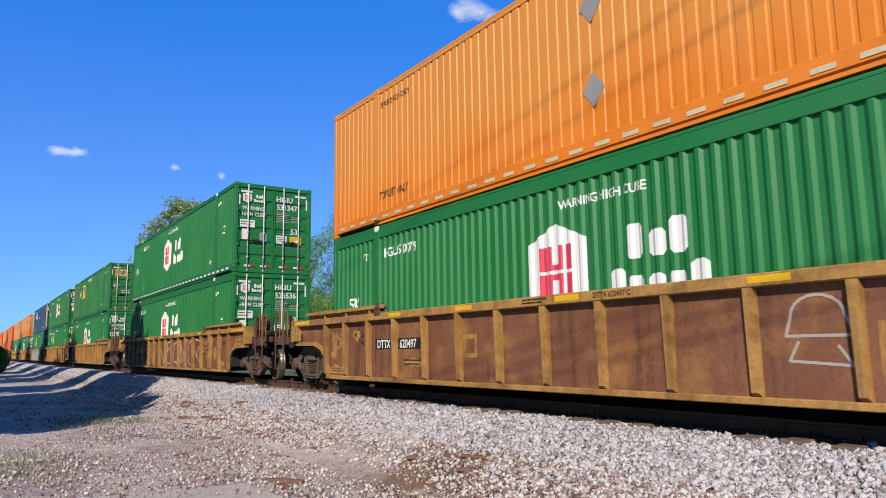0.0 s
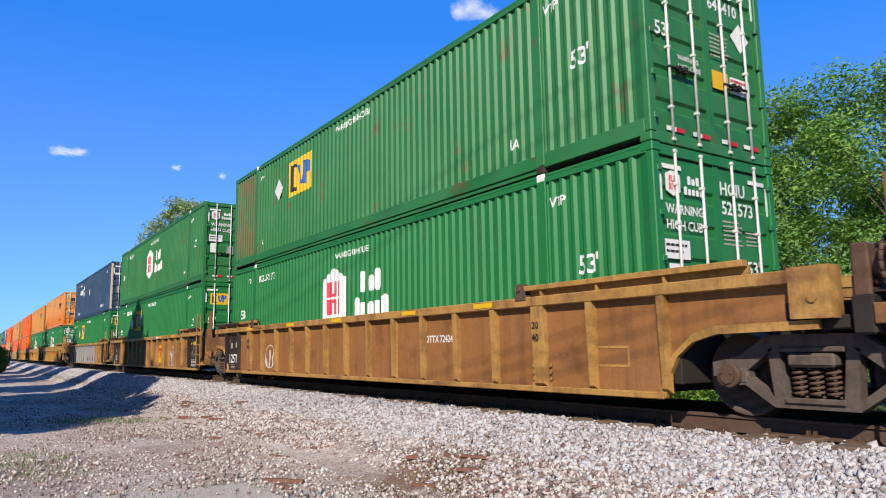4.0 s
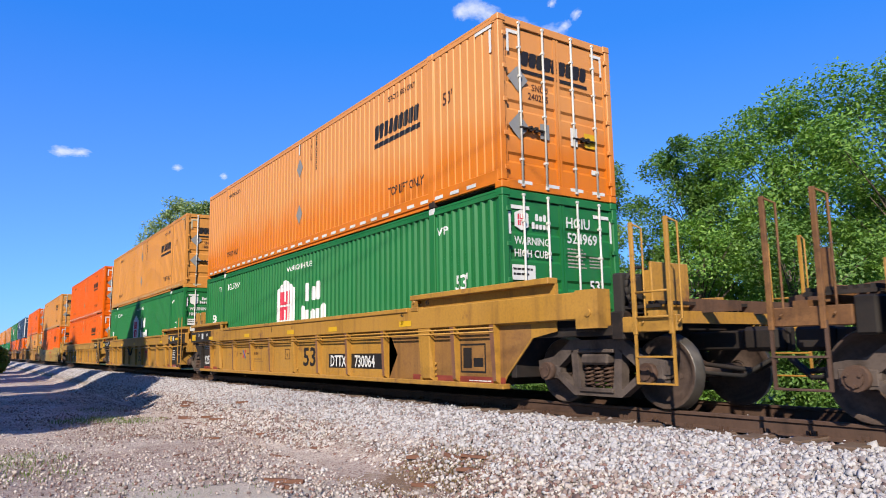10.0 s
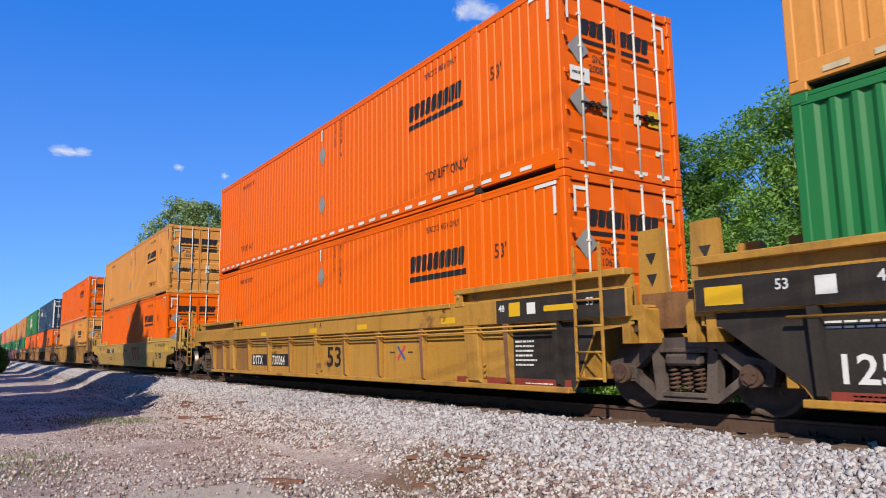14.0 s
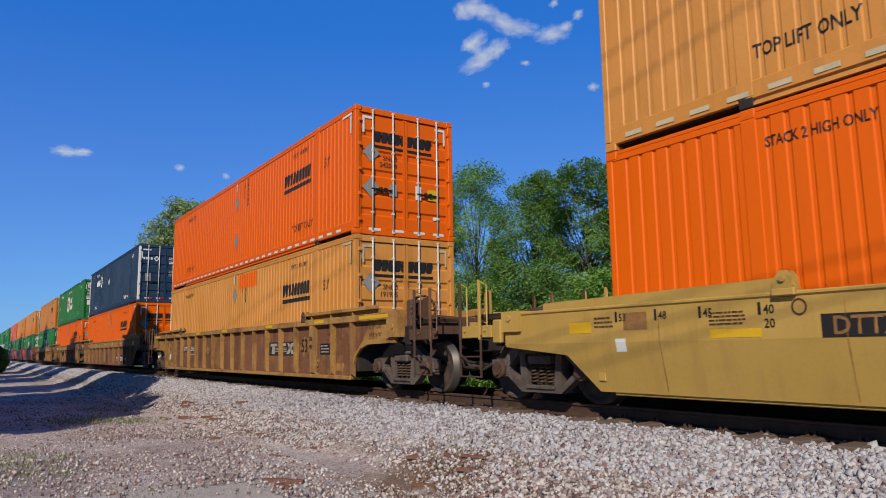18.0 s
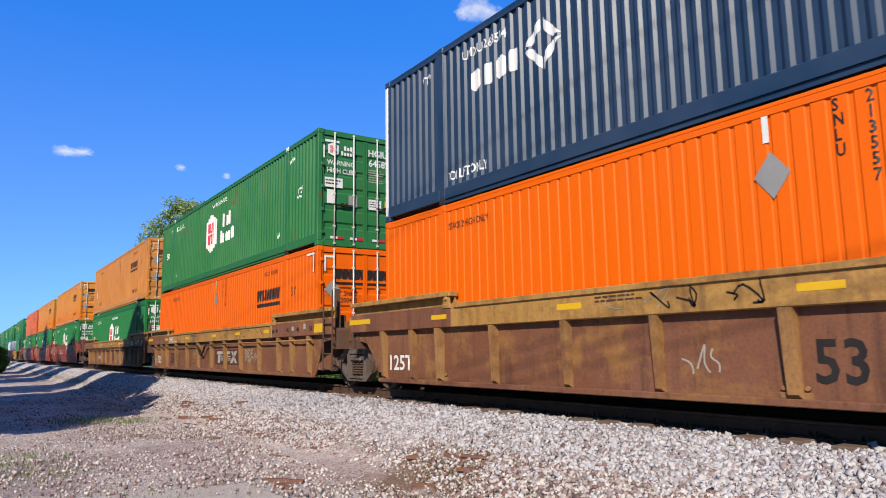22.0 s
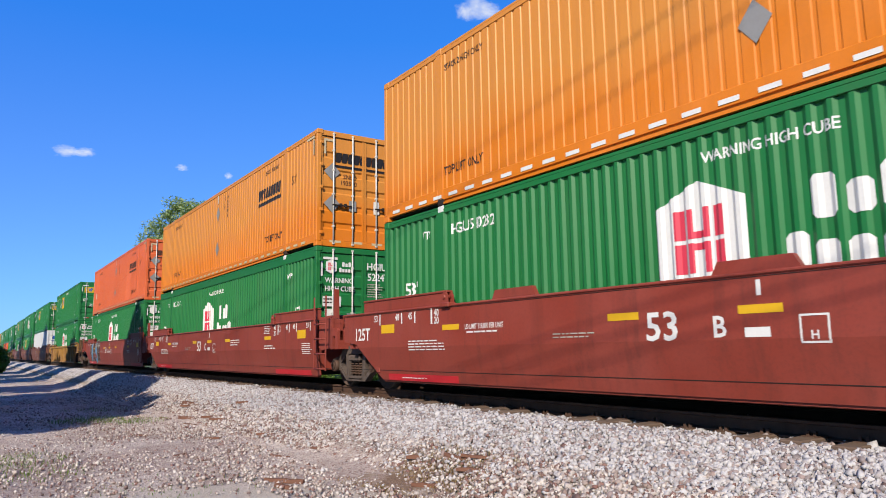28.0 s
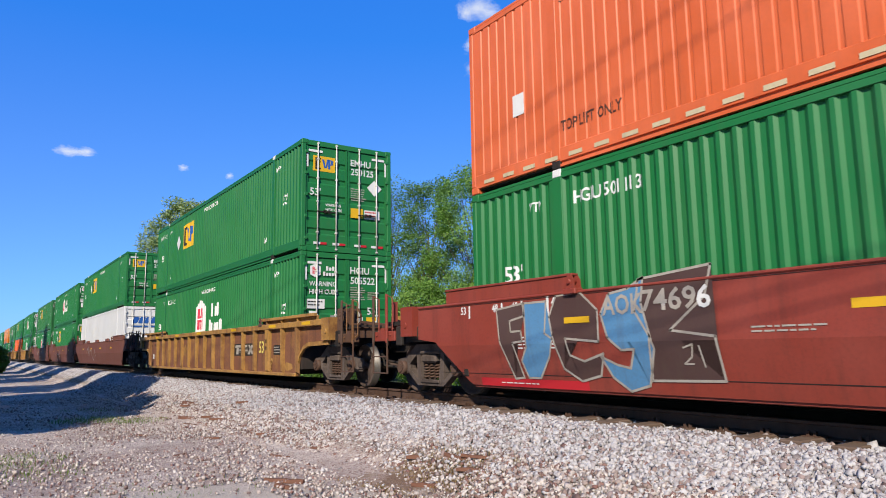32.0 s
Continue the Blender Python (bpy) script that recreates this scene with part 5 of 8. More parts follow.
def W(u, shapes, mat, plane=None, name="writing", label="", lift=0.0):
    mark(name, TRAIN[u][0], shapes, (WALL if plane is None else plane) - lift, mat, wavy=False, label=label, lean=UNITS[u][3][0] in "CD")


def patch(u, x0, x1, z0, z1, plane=None, mat="mark_yellow"):
    W(u, [rect(x0, x1, z0, z1)], mat, plane, "paint_patch", "yellow painted patch" if mat == "mark_yellow" else "painted panel")


def number_plate_bar(u, x0, x1, z0, z1, text, size, plane=None, split=None):
    """A black panel with a reporting mark; split: where the number goes on behind a rib."""
    W(u, [rect(x0, x1, z0, z1)], "mark_black", plane, "paint_patch", "black painted panel")
    z = z0 + (z1 - z0 - size * 0.7) / 2
    words = text.split()
    W(u, [(text, x0 + 0.08, z, size, 0.88)] if split is None else [(words[0], x0 + 0.08, z, size, 0.88), (words[1], split, z, size, 0.88)], "mark_white", plane, lift=0.003)


def print_block(u, x, z, w, h, rows, mat="mark_white", seed=0, plane=None):
    W(u, bars(x, z, w, h, rows, seed), mat, plane, "small_print", "lines of small print", 0.003)


def worn_patch(u, x, z, w, h):
    rs = random.Random(int(x * 100) + u)
    W(u, [[(x + (a - x) * k, z + (b - z) * k) for (a, b), k in zip(oval(x, z, w * 0.8, h * 0.8, 13)[:-1], [rs.uniform(0.55, 1.15) for _ in range(13)])]], "ochre", None, "paint_patch", "scraped ochre patch")


# ribbed cars, brown
for u in (0, 1):
    for x in (-5.3, -3.1, -0.75, 2.1, 4.9, 8.6):
        patch(u, x, x + 0.46, 1.40, 1.475, CHORD)
    number = "DTTX 620497 " + ("C" if u == 0 else "B")
    W(u, [(number, -0.05, 1.40, 0.10, 0.9)], "mark_black", CHORD)
    print_block(u, -1.42, 1.475, 0.55, 0.09, 2, "mark_black", 5, CHORD)
    number_plate_bar(u, -6.0, -4.30, 0.80, 1.0, "DTTX 620497", 0.22, None, -5.06)
    W(u, [("53", 5.36, 0.72, 0.46, 0.9)], "mark_black", lift=0.003)
    W(u, [("20", 6.11, 1.02, 0.14, 1), ("40", 6.11, 0.84, 0.14, 1)], "mark_black", RIB)
    W(u, [("20", -6.60, 1.05, 0.12, 1), ("40", -6.60, 0.90, 0.12, 1), ("45", -6.90, 1.06, 0.13, 1), ("48", -7.50, 1.08, 0.13, 1), ("53", -8.12, 1.06, 0.13, 1)], "mark_black", lift=0.003)
    W(u, stroke([(-3.0, 0.68), (-3.0, 0.98), (-2.7, 0.98), (-2.7, 0.68), (-3.0, 0.68)], 0.07), "ochre", None, "paint_patch", "scraped ochre frame")
    worn_patch(u, -7.8, 0.95, 0.22, 0.26)
    worn_patch(u, 5.66, 0.90, 0.52, 0.38)
    worn_patch(u, 6.95, 1.05, 0.30, 0.24)
    W(u, [("45", 6.80, 0.98, 0.15, 1), ("48", 7.50, 1.02, 0.15, 1), ("53", 8.0, 1.08, 0.15, 1)], "mark_black", lift=0.003)
    worn_patch(u, -7.75, 0.42, 0.32, 0.10)
    worn_patch(u, -4.55, 0.55, 0.42, 0.12)
    worn_patch(u, 6.7, 0.80, 0.25, 0.30)
    worn_patch(u, 7.4, 0.42, 0.35, 0.12)
    print_block(u, -4.9, 0.62, 0.6, 0.14, 2, "mark_black", 2)
W(0, stroke(oval(2.72, 1.05, 0.26, 0.20, 10, 0, 3.14), 0.03) + stroke([(2.46, 1.05), (2.40, 0.86), (3.06, 0.86), (2.98, 1.05)], 0.03) + stroke([(2.52, 0.80), (2.42, 0.62), (3.02, 0.58), (2.9, 0.76)], 0.03), "mark_dim", None, "spray_tag", "faint white chalk drawing")
W(0, [rect(3.25, 3.85, 0.40, 0.98)], "ochre", None, "paint_patch", "ochre painted panel")
tag = stroke([(-1.3, 1.26), (-0.46, 0.42), (-0.38, 1.22)], 0.03) + stroke([(0.58, 1.24), (0.14, 1.20), (0.10, 0.86), (0.52, 1.02), (0.76, 0.40), (0.18, 0.37)], 0.03)
tag += stroke([(1.72, 1.22), (1.28, 1.14), (1.20, 0.80), (1.28, 0.46), (1.72, 0.44)], 0.03) + stroke([(2.28, 0.40), (2.20, 1.26), (2.58, 0.46), (2.78, 1.26), (2.90, 0.40)], 0.03)
tag += stroke(oval(3.72, 0.80, 0.40, 0.44), 0.03) + stroke([(4.30, 1.26), (4.95, 1.16), (4.42, 0.72), (5.0, 0.36)], 0.03)
W(1, tag, "mark_white", None, "spray_tag", "white spray-painted strokes")

for u in (0, 1, 9):
    W(u, [[(8.52, 0.92), (8.9, 0.99), (9.9, 1.0), (9.9, 1.35), (8.85, 1.33), (8.70, 1.16)]], "ochre", None, "paint_patch", "scraped ochre panel", -0.001)
    if u == 9:
        W(u, [[(-6.9, 0.27), (-8.10, 0.27), (-8.24, 0.66), (-8.52, 0.90), (-9.2, 0.99), (-9.9, 1.0), (-9.9, 1.30), (-8.85, 1.28), (-7.9, 1.24), (-7.3, 1.1), (-7.0, 0.8)]], "ochre", None, "paint_patch", "scraped ochre panel", -0.001)
        W(u, stroke([(-8.75, 1.22), (-8.6, 1.15), (-8.5, 1.2), (-8.36, 1.12)], 0.04), "spray_black", None, "spray_tag", "dark scribble", 0.002)
    for x, z, w, h in ((-8.02, 1.10, 0.24, 0.17), (-7.40, 1.12, 0.20, 0.16), (-6.78, 1.10, 0.26, 0.17), (-7.66, 0.96, 0.20, 0.19), (-7.85, 0.72, 0.20, 0.20)):
        worn_patch(u, x, z, w, h)
    W(u, [rect(-8.1, -7.25, 0.30, 0.44)], "ochre", None, "paint_patch", "scraped ochre strip")
    print_block(u, -8.0, 0.43, 0.6, 0.11, 2, "mark_brown", 14)
    W(u, [rect(-7.74, -7.58, 0.88, 1.03)], "brown", None, "paint_patch", "square brown stencil", 0.003)
    W(u, [rect(-9.85, -9.0, 1.40, 1.475)], "mark_yellow", CHORD, "paint_patch", "yellow painted patch", 0.002)
    W(u, [rect(-8.95, -8.2, 1.37, 1.49), rect(-7.5, -6.4, 1.37, 1.49)], "brown_rib", CHORD, "paint_patch", "rust-stained stretch of chord", 0.001)
    W(u, [("IL 53' 1-3/4\"", 8.86, 1.20, 0.11, 0.9), ("IW 8' 9-7/8\"", 8.86, 1.05, 0.11, 0.9)], "mark_brown", lift=0.002)
    W(u, [rect(8.86, 9.80, 1.40, 1.47)], "mark_yellow", CHORD, "paint_patch", "yellow painted patch", 0.002)

# three-unit ribbed car, orange brown
for u in (2, 3, 4):
    for x in (-6.2, -3.2, -0.6, 2.4, 4.6):
        patch(u, x, x + 0.48, 1.40, 1.475, CHORD)
    W(u, [("20", -6.16, 1.05, 0.14, 1), ("40", -6.16, 0.88, 0.14, 1)] + ([("20", 5.96, 1.05, 0.14, 1), ("40", 5.96, 0.88, 0.14, 1)] if u < 4 else []), "mark_black", RIB)
    print_block(u, -5.7, 1.47, 0.8, 0.08, 2, "mark_brown", 3, CHORD)
for u in (2, 3):
    W(u, [rect(-8.12, -7.10, 0.24, 1.30)], "black", None, "paint_patch", "black painted panel")
    W(u, [rect(-9.2, -6.9, 1.588, 1.655)], "black", -(WY + 0.129), "paint_patch", "black painted rail")
    W(u, [("125T", -8.10, 0.48, 0.36, 1.08)], "mark_white", lift=0.003)
    W(u, [("53", -8.08, 1.08, 0.12, 1), ("45", -6.95, 1.08, 0.12, 1)], "mark_dim", lift=0.003)
    print_block(u, -7.9, 0.42, 0.5, 0.12, 3, "mark_dim", 7)
    W(u, [rect(-7.92, -7.74, 0.90, 1.06), oval(-7.40, 1.0, 0.09, 0.09, 8)[:-1]], "mark_dim", None, "sticker", "pale sticker", 0.003)
for u in (3, 4):
    W(u, [rect(7.10, 8.14, 0.22, 1.30)], "black", None, "paint_patch", "black painted panel")
    W(u, [rect(7.45, 7.92, 1.05, 1.18)], "mark_yellow", None, "paint_patch", "yellow painted patch", 0.003)
    W(u, [("48", 7.18, 1.06, 0.14, 1)], "mark_white", lift=0.003)
    W(u, scribble(7.16, 0.64, 0.88, 0.22, 8, 0.018, u + 40) + stroke(oval(7.52, 0.95, 0.085, 0.085, 12), 0.03) + stroke(oval(7.52, 0.95, 0.03, 0.03, 8), 0.02), "mark_dim", None, "spray_tag", "pale scribble", 0.003)
    print_block(u, 7.25, 0.56, 0.7, 0.26, 5, "mark_white", 9)
    W(u, [("53", 6.36, 0.68, 0.40, 0.95), ("45", 6.76, 1.1, 0.13, 1)], "mark_brown", lift=0.002)
    W(u, [rect(7.1, 8.40, 1.588, 1.655)], "black", -(WY + 0.129), "paint_patch", "black painted rail")
W(2, [("DTTX 724242", 3.04, 0.90, 0.17, 0.9)], "mark_white")
W(2, stroke([(6.95, 0.55), (6.95, 0.78), (7.6, 0.78), (7.6, 0.55), (6.95, 0.55)], 0.03), "ochre", None, "paint_patch", "ochre frame")
W(2, scribble(-5.0, 0.36, 0.75, 0.6, 3, 0.03, 23) + stroke(oval(-4.6, 0.66, 0.34, 0.30, 12), 0.02), "mark_white", None, "spray_tag", "white spray-painted scribble")
W(3, scribble(4.10, 0.34, 0.74, 0.50, 6, 0.024, 24) + scribble(4.16, 0.44, 0.66, 0.36, 6, 0.020, 25) + stroke([(4.34, 1.0), (4.44, 0.98), (4.62, 1.02)], 0.02) + stroke([(4.45, 1.12), (4.43, 0.9)], 0.02) + scribble(4.3, 0.28, 0.6, 0.14, 4, 0.018, 27), "mark_white", None, "spray_tag", "white spray-painted scribble")
patch(3, 1.5, 2.85, 0.40, 1.12)
W(3, [rect(1.75, 2.70, 0.88, 1.0), rect(1.95, 2.10, 0.60, 0.84), rect(2.30, 2.45, 0.60, 0.84)], "mark_red", None, "trade_mark", "red plain shapes", 0.003)
W(3, [rect(-1.75, -1.2, 0.80, 1.0)], "mark_dim", None, "sticker", "pale notice", 0.0)
W(3, [rect(2.0, 2.4, 1.40, 1.475)], "mark_white", CHORD, "paint_patch", "white painted patch")
W(3, stroke([(-7.15, 1.1), (-7.05, 0.9), (-6.9, 1.05), (-6.8, 0.85)], 0.03) + stroke([(-7.1, 0.75), (-6.95, 0.6), (-6.8, 0.75), (-6.7, 0.6)], 0.03), "mark_white", None, "spray_tag", "white spray-painted scribble")
# the great silver piece on the last of the three
number_plate_bar(4, -6.0, -4.26, 0.83, 1.03, "DTTX 721242", 0.22, None, -5.10)
silver_rib = BM["rib_Aochre-10"].copy()
silver_rib.materials.clear()
silver_rib.materials.append(M["spray_silver"])
for ob in TRAIN[4][0].children:
    if ob.data and ob.data.name.startswith("rib") and ob.data == BM["rib_Aochre-10"] and -5.3 < ob.location.x < 3.9:
        ob.data = silver_rib                  # sprayed over
lime = [[(-7.2, 0.42), (-6.9, 0.40), (-6.4, 0.52), (-5.8, 0.36), (-5.3, 0.34), (-5.2, 0.55), (-6.2, 0.68), (-6.8, 0.74), (-7.15, 0.55)], [(-5.0, 1.06), (-4.3, 1.12), (-4.05, 1.26), (-4.9, 1.24)], [(-4.5, 0.5), (-4.1, 0.5), (-4.0, 1.25), (-4.3, 1.0)], [(-1.9, 1.0), (-1.5, 0.7), (-1.2, 0.62), (-1.1, 0.8), (-1.4, 1.0), (-1.0, 1.2), (-0.2, 1.22), (0.1, 0.9), (0.2, 1.3), (-1.4, 1.32)]]
W(4, lime, "spray_green", None, "spray_piece", "lime green spray paint")
dark_edge = [[(-4.25, 0.28), (-4.3, 1.0), (-3.9, 1.30), (-3.0, 1.32), (-2.8, 0.28)], [(-3.2, 0.26), (-3.25, 1.3), (-1.1, 1.32), (-1.2, 0.26)], [(-1.0, 0.26), (-1.05, 1.22), (0.1, 1.2), (0.3, 0.9), (0.3, 0.26)]]
W(4, dark_edge, "spray_violet", None, "spray_piece", "dark violet outline", 0.002)
silver = [[(-5.2, 0.30), (-5.15, 0.74), (-4.75, 0.78), (-4.6, 0.45), (-4.3, 0.48), (-4.3, 0.28)], [(-4.12, 0.5), (-4.15, 1.05), (-3.9, 1.24), (-3.55, 1.24), (-3.5, 0.26), (-4.0, 0.26)], [(-3.35, 0.26), (-3.35, 1.24), (-3.12, 1.24), (-3.1, 0.26)], [(-3.02, 0.26), (-3.0, 1.28), (-2.6, 1.28), (-2.35, 0.7), (-2.3, 1.28), (-2.05, 1.28), (-2.1, 0.26), (-2.4, 0.26), (-2.75, 0.8), (-2.78, 0.26)],
          [(-1.95, 0.26), (-1.9, 1.28), (-1.65, 1.28), (-1.62, 0.95), (-1.3, 1.24), (-1.05, 1.2), (-1.42, 0.78), (-1.02, 0.26), (-1.3, 0.26), (-1.62, 0.6), (-1.65, 0.26)], [(-0.95, 0.26), (-0.92, 1.08), (-0.7, 1.2), (-0.2, 1.18), (0.05, 0.9), (0.08, 0.26)]]
W(4, [[(0.14, 0.26), (3.98, 0.25), (4.02, 0.9), (3.8, 1.24), (3.3, 1.30), (2.9, 1.18), (2.5, 1.31), (1.9, 1.30), (1.55, 1.16), (1.2, 1.31), (0.6, 1.30), (0.30, 1.08), (0.12, 0.86), (0.04, 0.55)]], "spray_purple", None, "spray_piece", "purple spray-painted ground", 0.002)
for x, r in ((0.86, 0.42), (1.92, 0.44), (2.86, 0.42), (3.60, 0.28)):
    silver.append(oval(x, 0.80, r, 0.42, 14)[:-1])
    silver.append(rect(x - r * 0.9, x + r * 0.75, 0.27, 0.62))
W(4, silver, "spray_silver", None, "spray_piece", "silver grey spray paint", 0.004)
W(4, [oval(-0.62, 0.62, 0.16, 0.14, 9)[:-1], oval(-3.85, 0.52, 0.13, 0.1, 9)[:-1]], "spray_violet", None, "spray_piece", "dark violet spots", 0.006)
W(4, sum([stroke(oval(x, 0.80, 0.26, 0.22, 9, 2.4, 6.0), 0.05) + stroke([(x + 0.1, 0.98), (x - 0.12, 0.92), (x - 0.2, 1.04)], 0.03) for x in (0.92, 1.98, 2.92, 3.64)], []), "spray_purple", None, "spray_piece", "purple inner strokes", 0.006)
W(4, [("DTTX 721242 A", 0.20, 1.40, 0.11, 0.9)], "mark_black", CHORD)
W(4, stroke(oval(-0.35, 0.98, 0.3, 0.1, 8, 3.1, 0.2), 0.025), "spray_black", None, "spray_tag", "small black scribble", 0.007)
W(4, [oval(5.2, 0.95, 0.3, 0.1, 9)[:-1], oval(4.5, 0.5, 0.35, 0.14, 9)[:-1], oval(5.5, 0.42, 0.2, 0.08, 9)[:-1]], "spray_green", None, "spray_piece", "lime green spray paint")
W(4, [("GET", 4.15, 1.08, 0.17, 0.9), ("WELL", 4.15, 0.84, 0.20, 0.9), ("HEAVEN", 4.08, 0.56, 0.17, 0.9)], "mark_white", None, lift=0.003)

# three-unit yellow car
for u, letter in ((5, "B"), (6, "C"), (7, "A")):
    for x in (-3.5, -0.25, 2.15, 5.2):
        patch(u, x, x + 0.42, 1.20, 1.30, CHORD)
    W(u, [(letter, {5: -1.38, 6: 1.26, 7: 0.30}[u], 1.30, 0.17, 1.0)], "mark_black", CHORD)
    W(u, [("20", 0.0, 1.34, 0.10, 0.9), ("40", 0.0, 1.45, 0.10, 0.9)], "mark_brown", CHORD)
    W(u, [("53", 0.46 if u > 5 else 0.50, 0.45, 0.60, 1.28)], "mark_black")
    W(u, [("LD. LMT. 116,000", -3.06, 0.86, 0.13, 0.85), ("PER UNIT", -3.06, 0.70, 0.13, 0.85)], "mark_brown")
    print_block(u, -3.0, 0.62, 0.8, 0.14, 2, "ochre", 3)
    if u == 5:
        W(u, stroke([(-0.62, 0.60), (-0.62, 0.84), (-0.35, 0.84), (-0.35, 0.60), (-0.62, 0.60)], 0.016) + [("H", -0.54, 0.66, 0.12, 1.0)], "mark_brown")
    if u != 6:
        x = -3.78 if u == 5 else 3.72
        W(u, stroke([(x - 0.12, 0.62), (x + 0.12, 0.84)], 0.05), "mark_pink", None, "trade_mark", "small crimson crossed bar", 0.002)
        W(u, stroke([(x - 0.12, 0.84), (x + 0.12, 0.62)], 0.05), "mark_blue", None, "trade_mark", "small blue crossed bar", 0.004)
        print_block(u, x - 0.42, 0.76, 0.2, 0.06, 1, "mark_brown", 5)
        print_block(u, x + 0.24, 0.76, 0.2, 0.06, 1, "mark_brown", 6)
    W(u, [rect(5.5, 8.12, 0.20, 0.35)], "redcar", None, "paint_patch", "dark red painted band", 0.002)
    print_block(u, 7.2, 0.30, 0.6, 0.04, 1, "mark_white", 2)
    W(u, [("40", 5.25, 1.38, 0.10, 1), ("20", 5.25, 1.24, 0.10, 1), ("45", 6.1, 1.55, 0.12, 1)], "mark_black", CHORD)
for u in (5, 6):
    W(u, [[(-8.03, 0.22), (-6.92, 0.20), (-6.92, 1.12), (-9.2, 1.12), (-9.2, 1.01), (-8.73, 0.93), (-8.14, 0.37)]], "black", None, "paint_patch", "black painted panel")
    W(u, [rect(-9.22, -6.85, 1.15, 1.49)], "black", CHORD, "paint_patch", "black painted chord end")
    W(u, [("125T", -7.85, 0.42, 0.38, 1.05)], "mark_white", lift=0.003)
    W(u, [rect(-8.0, -6.0, 0.20, 0.34)], "redcar", None, "paint_patch", "dark red painted band", 0.003)
    print_block(u, -7.7, 0.32, 0.5, 0.08, 2, "mark_white", 4)
    print_block(u, -7.9, 1.0, 0.9, 0.1, 2, "mark_white", 6)
    W(u, [("53", -8.3, 1.32, 0.15, 1), ("48", -7.35, 1.32, 0.15, 1)], "mark_white", CHORD, lift=0.003)
    W(u, [rect(-9.1, -8.65, 1.20, 1.40), rect(-7.05, -6.6, 1.20, 1.30)], "mark_yellow", CHORD, "paint_patch", "yellow painted patch", 0.003)
    W(u, [rect(-7.9, -7.7, 1.24, 1.42)], "mark_white", CHORD, "sticker", "white sticker", 0.003)
for u in (6, 7):
    W(u, [[(6.92, 0.20), (8.14, 0.22), (8.2, 0.27), (8.56, 0.97), (8.56, 1.12), (6.92, 1.12)]], "black", None, "paint_patch", "black painted panel")
    W(u, [rect(6.7, 9.20, 1.15, 1.49)], "black", CHORD, "paint_patch", "black painted chord end")
    W(u, [rect(7.0, 7.25, 1.24, 1.44), rect(7.75, 8.4, 1.28, 1.36)], "mark_yellow", CHORD, "paint_patch", "yellow painted patch", 0.003)
    W(u, [rect(7.4, 7.58, 1.26, 1.42)], "mark_white", CHORD, "sticker", "white sticker", 0.003)
    W(u, [("48", 6.76, 1.32, 0.14, 1), ("53", 8.55, 1.32, 0.14, 1)], "mark_white", CHORD, lift=0.003)
    print_block(u, 7.0, 0.9, 0.5, 0.4, 6, "mark_white", 8)
W(5, [[(4.64, 0.25), (8.0, 0.25), (8.13, 0.38), (8.72, 0.93), (8.72, 1.12), (4.64, 1.12), (4.95, 0.7)]], "yellow_dirty", None, "grime_film", "brown grime over yellow paint", -0.002)
W(7, [[(-4.64, 0.25), (-8.0, 0.25), (-8.13, 0.38), (-8.72, 0.93), (-8.72, 1.12), (-4.9, 1.12)]], "yellow_dirty", None, "grime_film", "brown grime over yellow paint", -0.002)
number_plate_bar(5, 1.95, 4.46, 0.42, 0.72, "DTTX 730064", 0.33, None, 3.20)
number_plate_bar(7, -4.48, -1.75, 0.42, 0.72, "DTTX 730064", 0.33, None, -2.90)
W(5, stroke([(6.99, 0.42), (6.99, 0.85), (7.63, 0.85), (7.63, 0.42), (6.99, 0.42)], 0.03) + [rect(7.05, 7.28, 0.48, 0.80), rect(7.33, 7.58, 0.50, 0.64)], "mark_black", None, "paint_patch", "black stencil frame")
W(6, [rect(1.8, 2.36, 0.80, 0.92), rect(1.92, 2.02, 0.60, 0.76), rect(2.18, 2.28, 0.60, 0.76), rect(2.44, 2.54, 0.60, 0.92, 0.14)], "mark_red", None, "trade_mark", "red plain shapes")

# smooth yellow car
W(8, [rect(1.72, 2.96, 0.96, 1.10), rect(1.98, 2.18, 0.48, 0.94), rect(2.50, 2.70, 0.48, 0.94), rect(3.06, 3.26, 0.48, 1.10, 0.28), rect(3.36, 3.50, 0.48, 0.76, -0.06), rect(3.14, 3.28, 0.80, 1.10, -0.06)], "mark_red", SMOOTH, "trade_mark", "red plain shapes")
W(8, [("53", 6.85, 0.56, 0.36, 0.9)], "mark_black", SMOOTH)
W(8, [rect(-5.42, -3.05, 0.84, 1.06)], "mark_black", SMOOTH, "paint_patch", "black painted panel")
W(8, [("DTTX", -5.32, 0.87, 0.24, 0.95)], "yellow_dirty", SMOOTH, lift=0.003)
W(8, [("470083", -4.32, 0.86, 0.27, 1.0)], "mark_white", SMOOTH, lift=0.003)
for x, word in ((-7.95, "53"), (-7.35, "48"), (-6.75, "45"), (-6.05, "40")):
    W(8, [rect(x, x + 0.035, 1.08, 1.21), (word, x + 0.06, 1.09, 0.13, 0.9)], "mark_black", SMOOTH)
W(8, [("20", -5.99, 0.95, 0.13, 0.9)], "mark_black", SMOOTH)
W(8, [rect(-7.82, -7.46, 0.98, 1.19)], "brown_rib", SMOOTH, "paint_patch", "brown stencil panel")
W(8, [rect(-7.96, -7.80, 0.72, 0.88)], "mark_white", SMOOTH, "sticker", "white sticker")
W(8, [rect(-8.75, -8.35, 0.96, 1.10), rect(-6.62, -6.02, 0.86, 0.95), rect(1.02, 1.62, 0.90, 1.02)], "mark_yellow", SMOOTH, "paint_patch", "yellow painted patch")
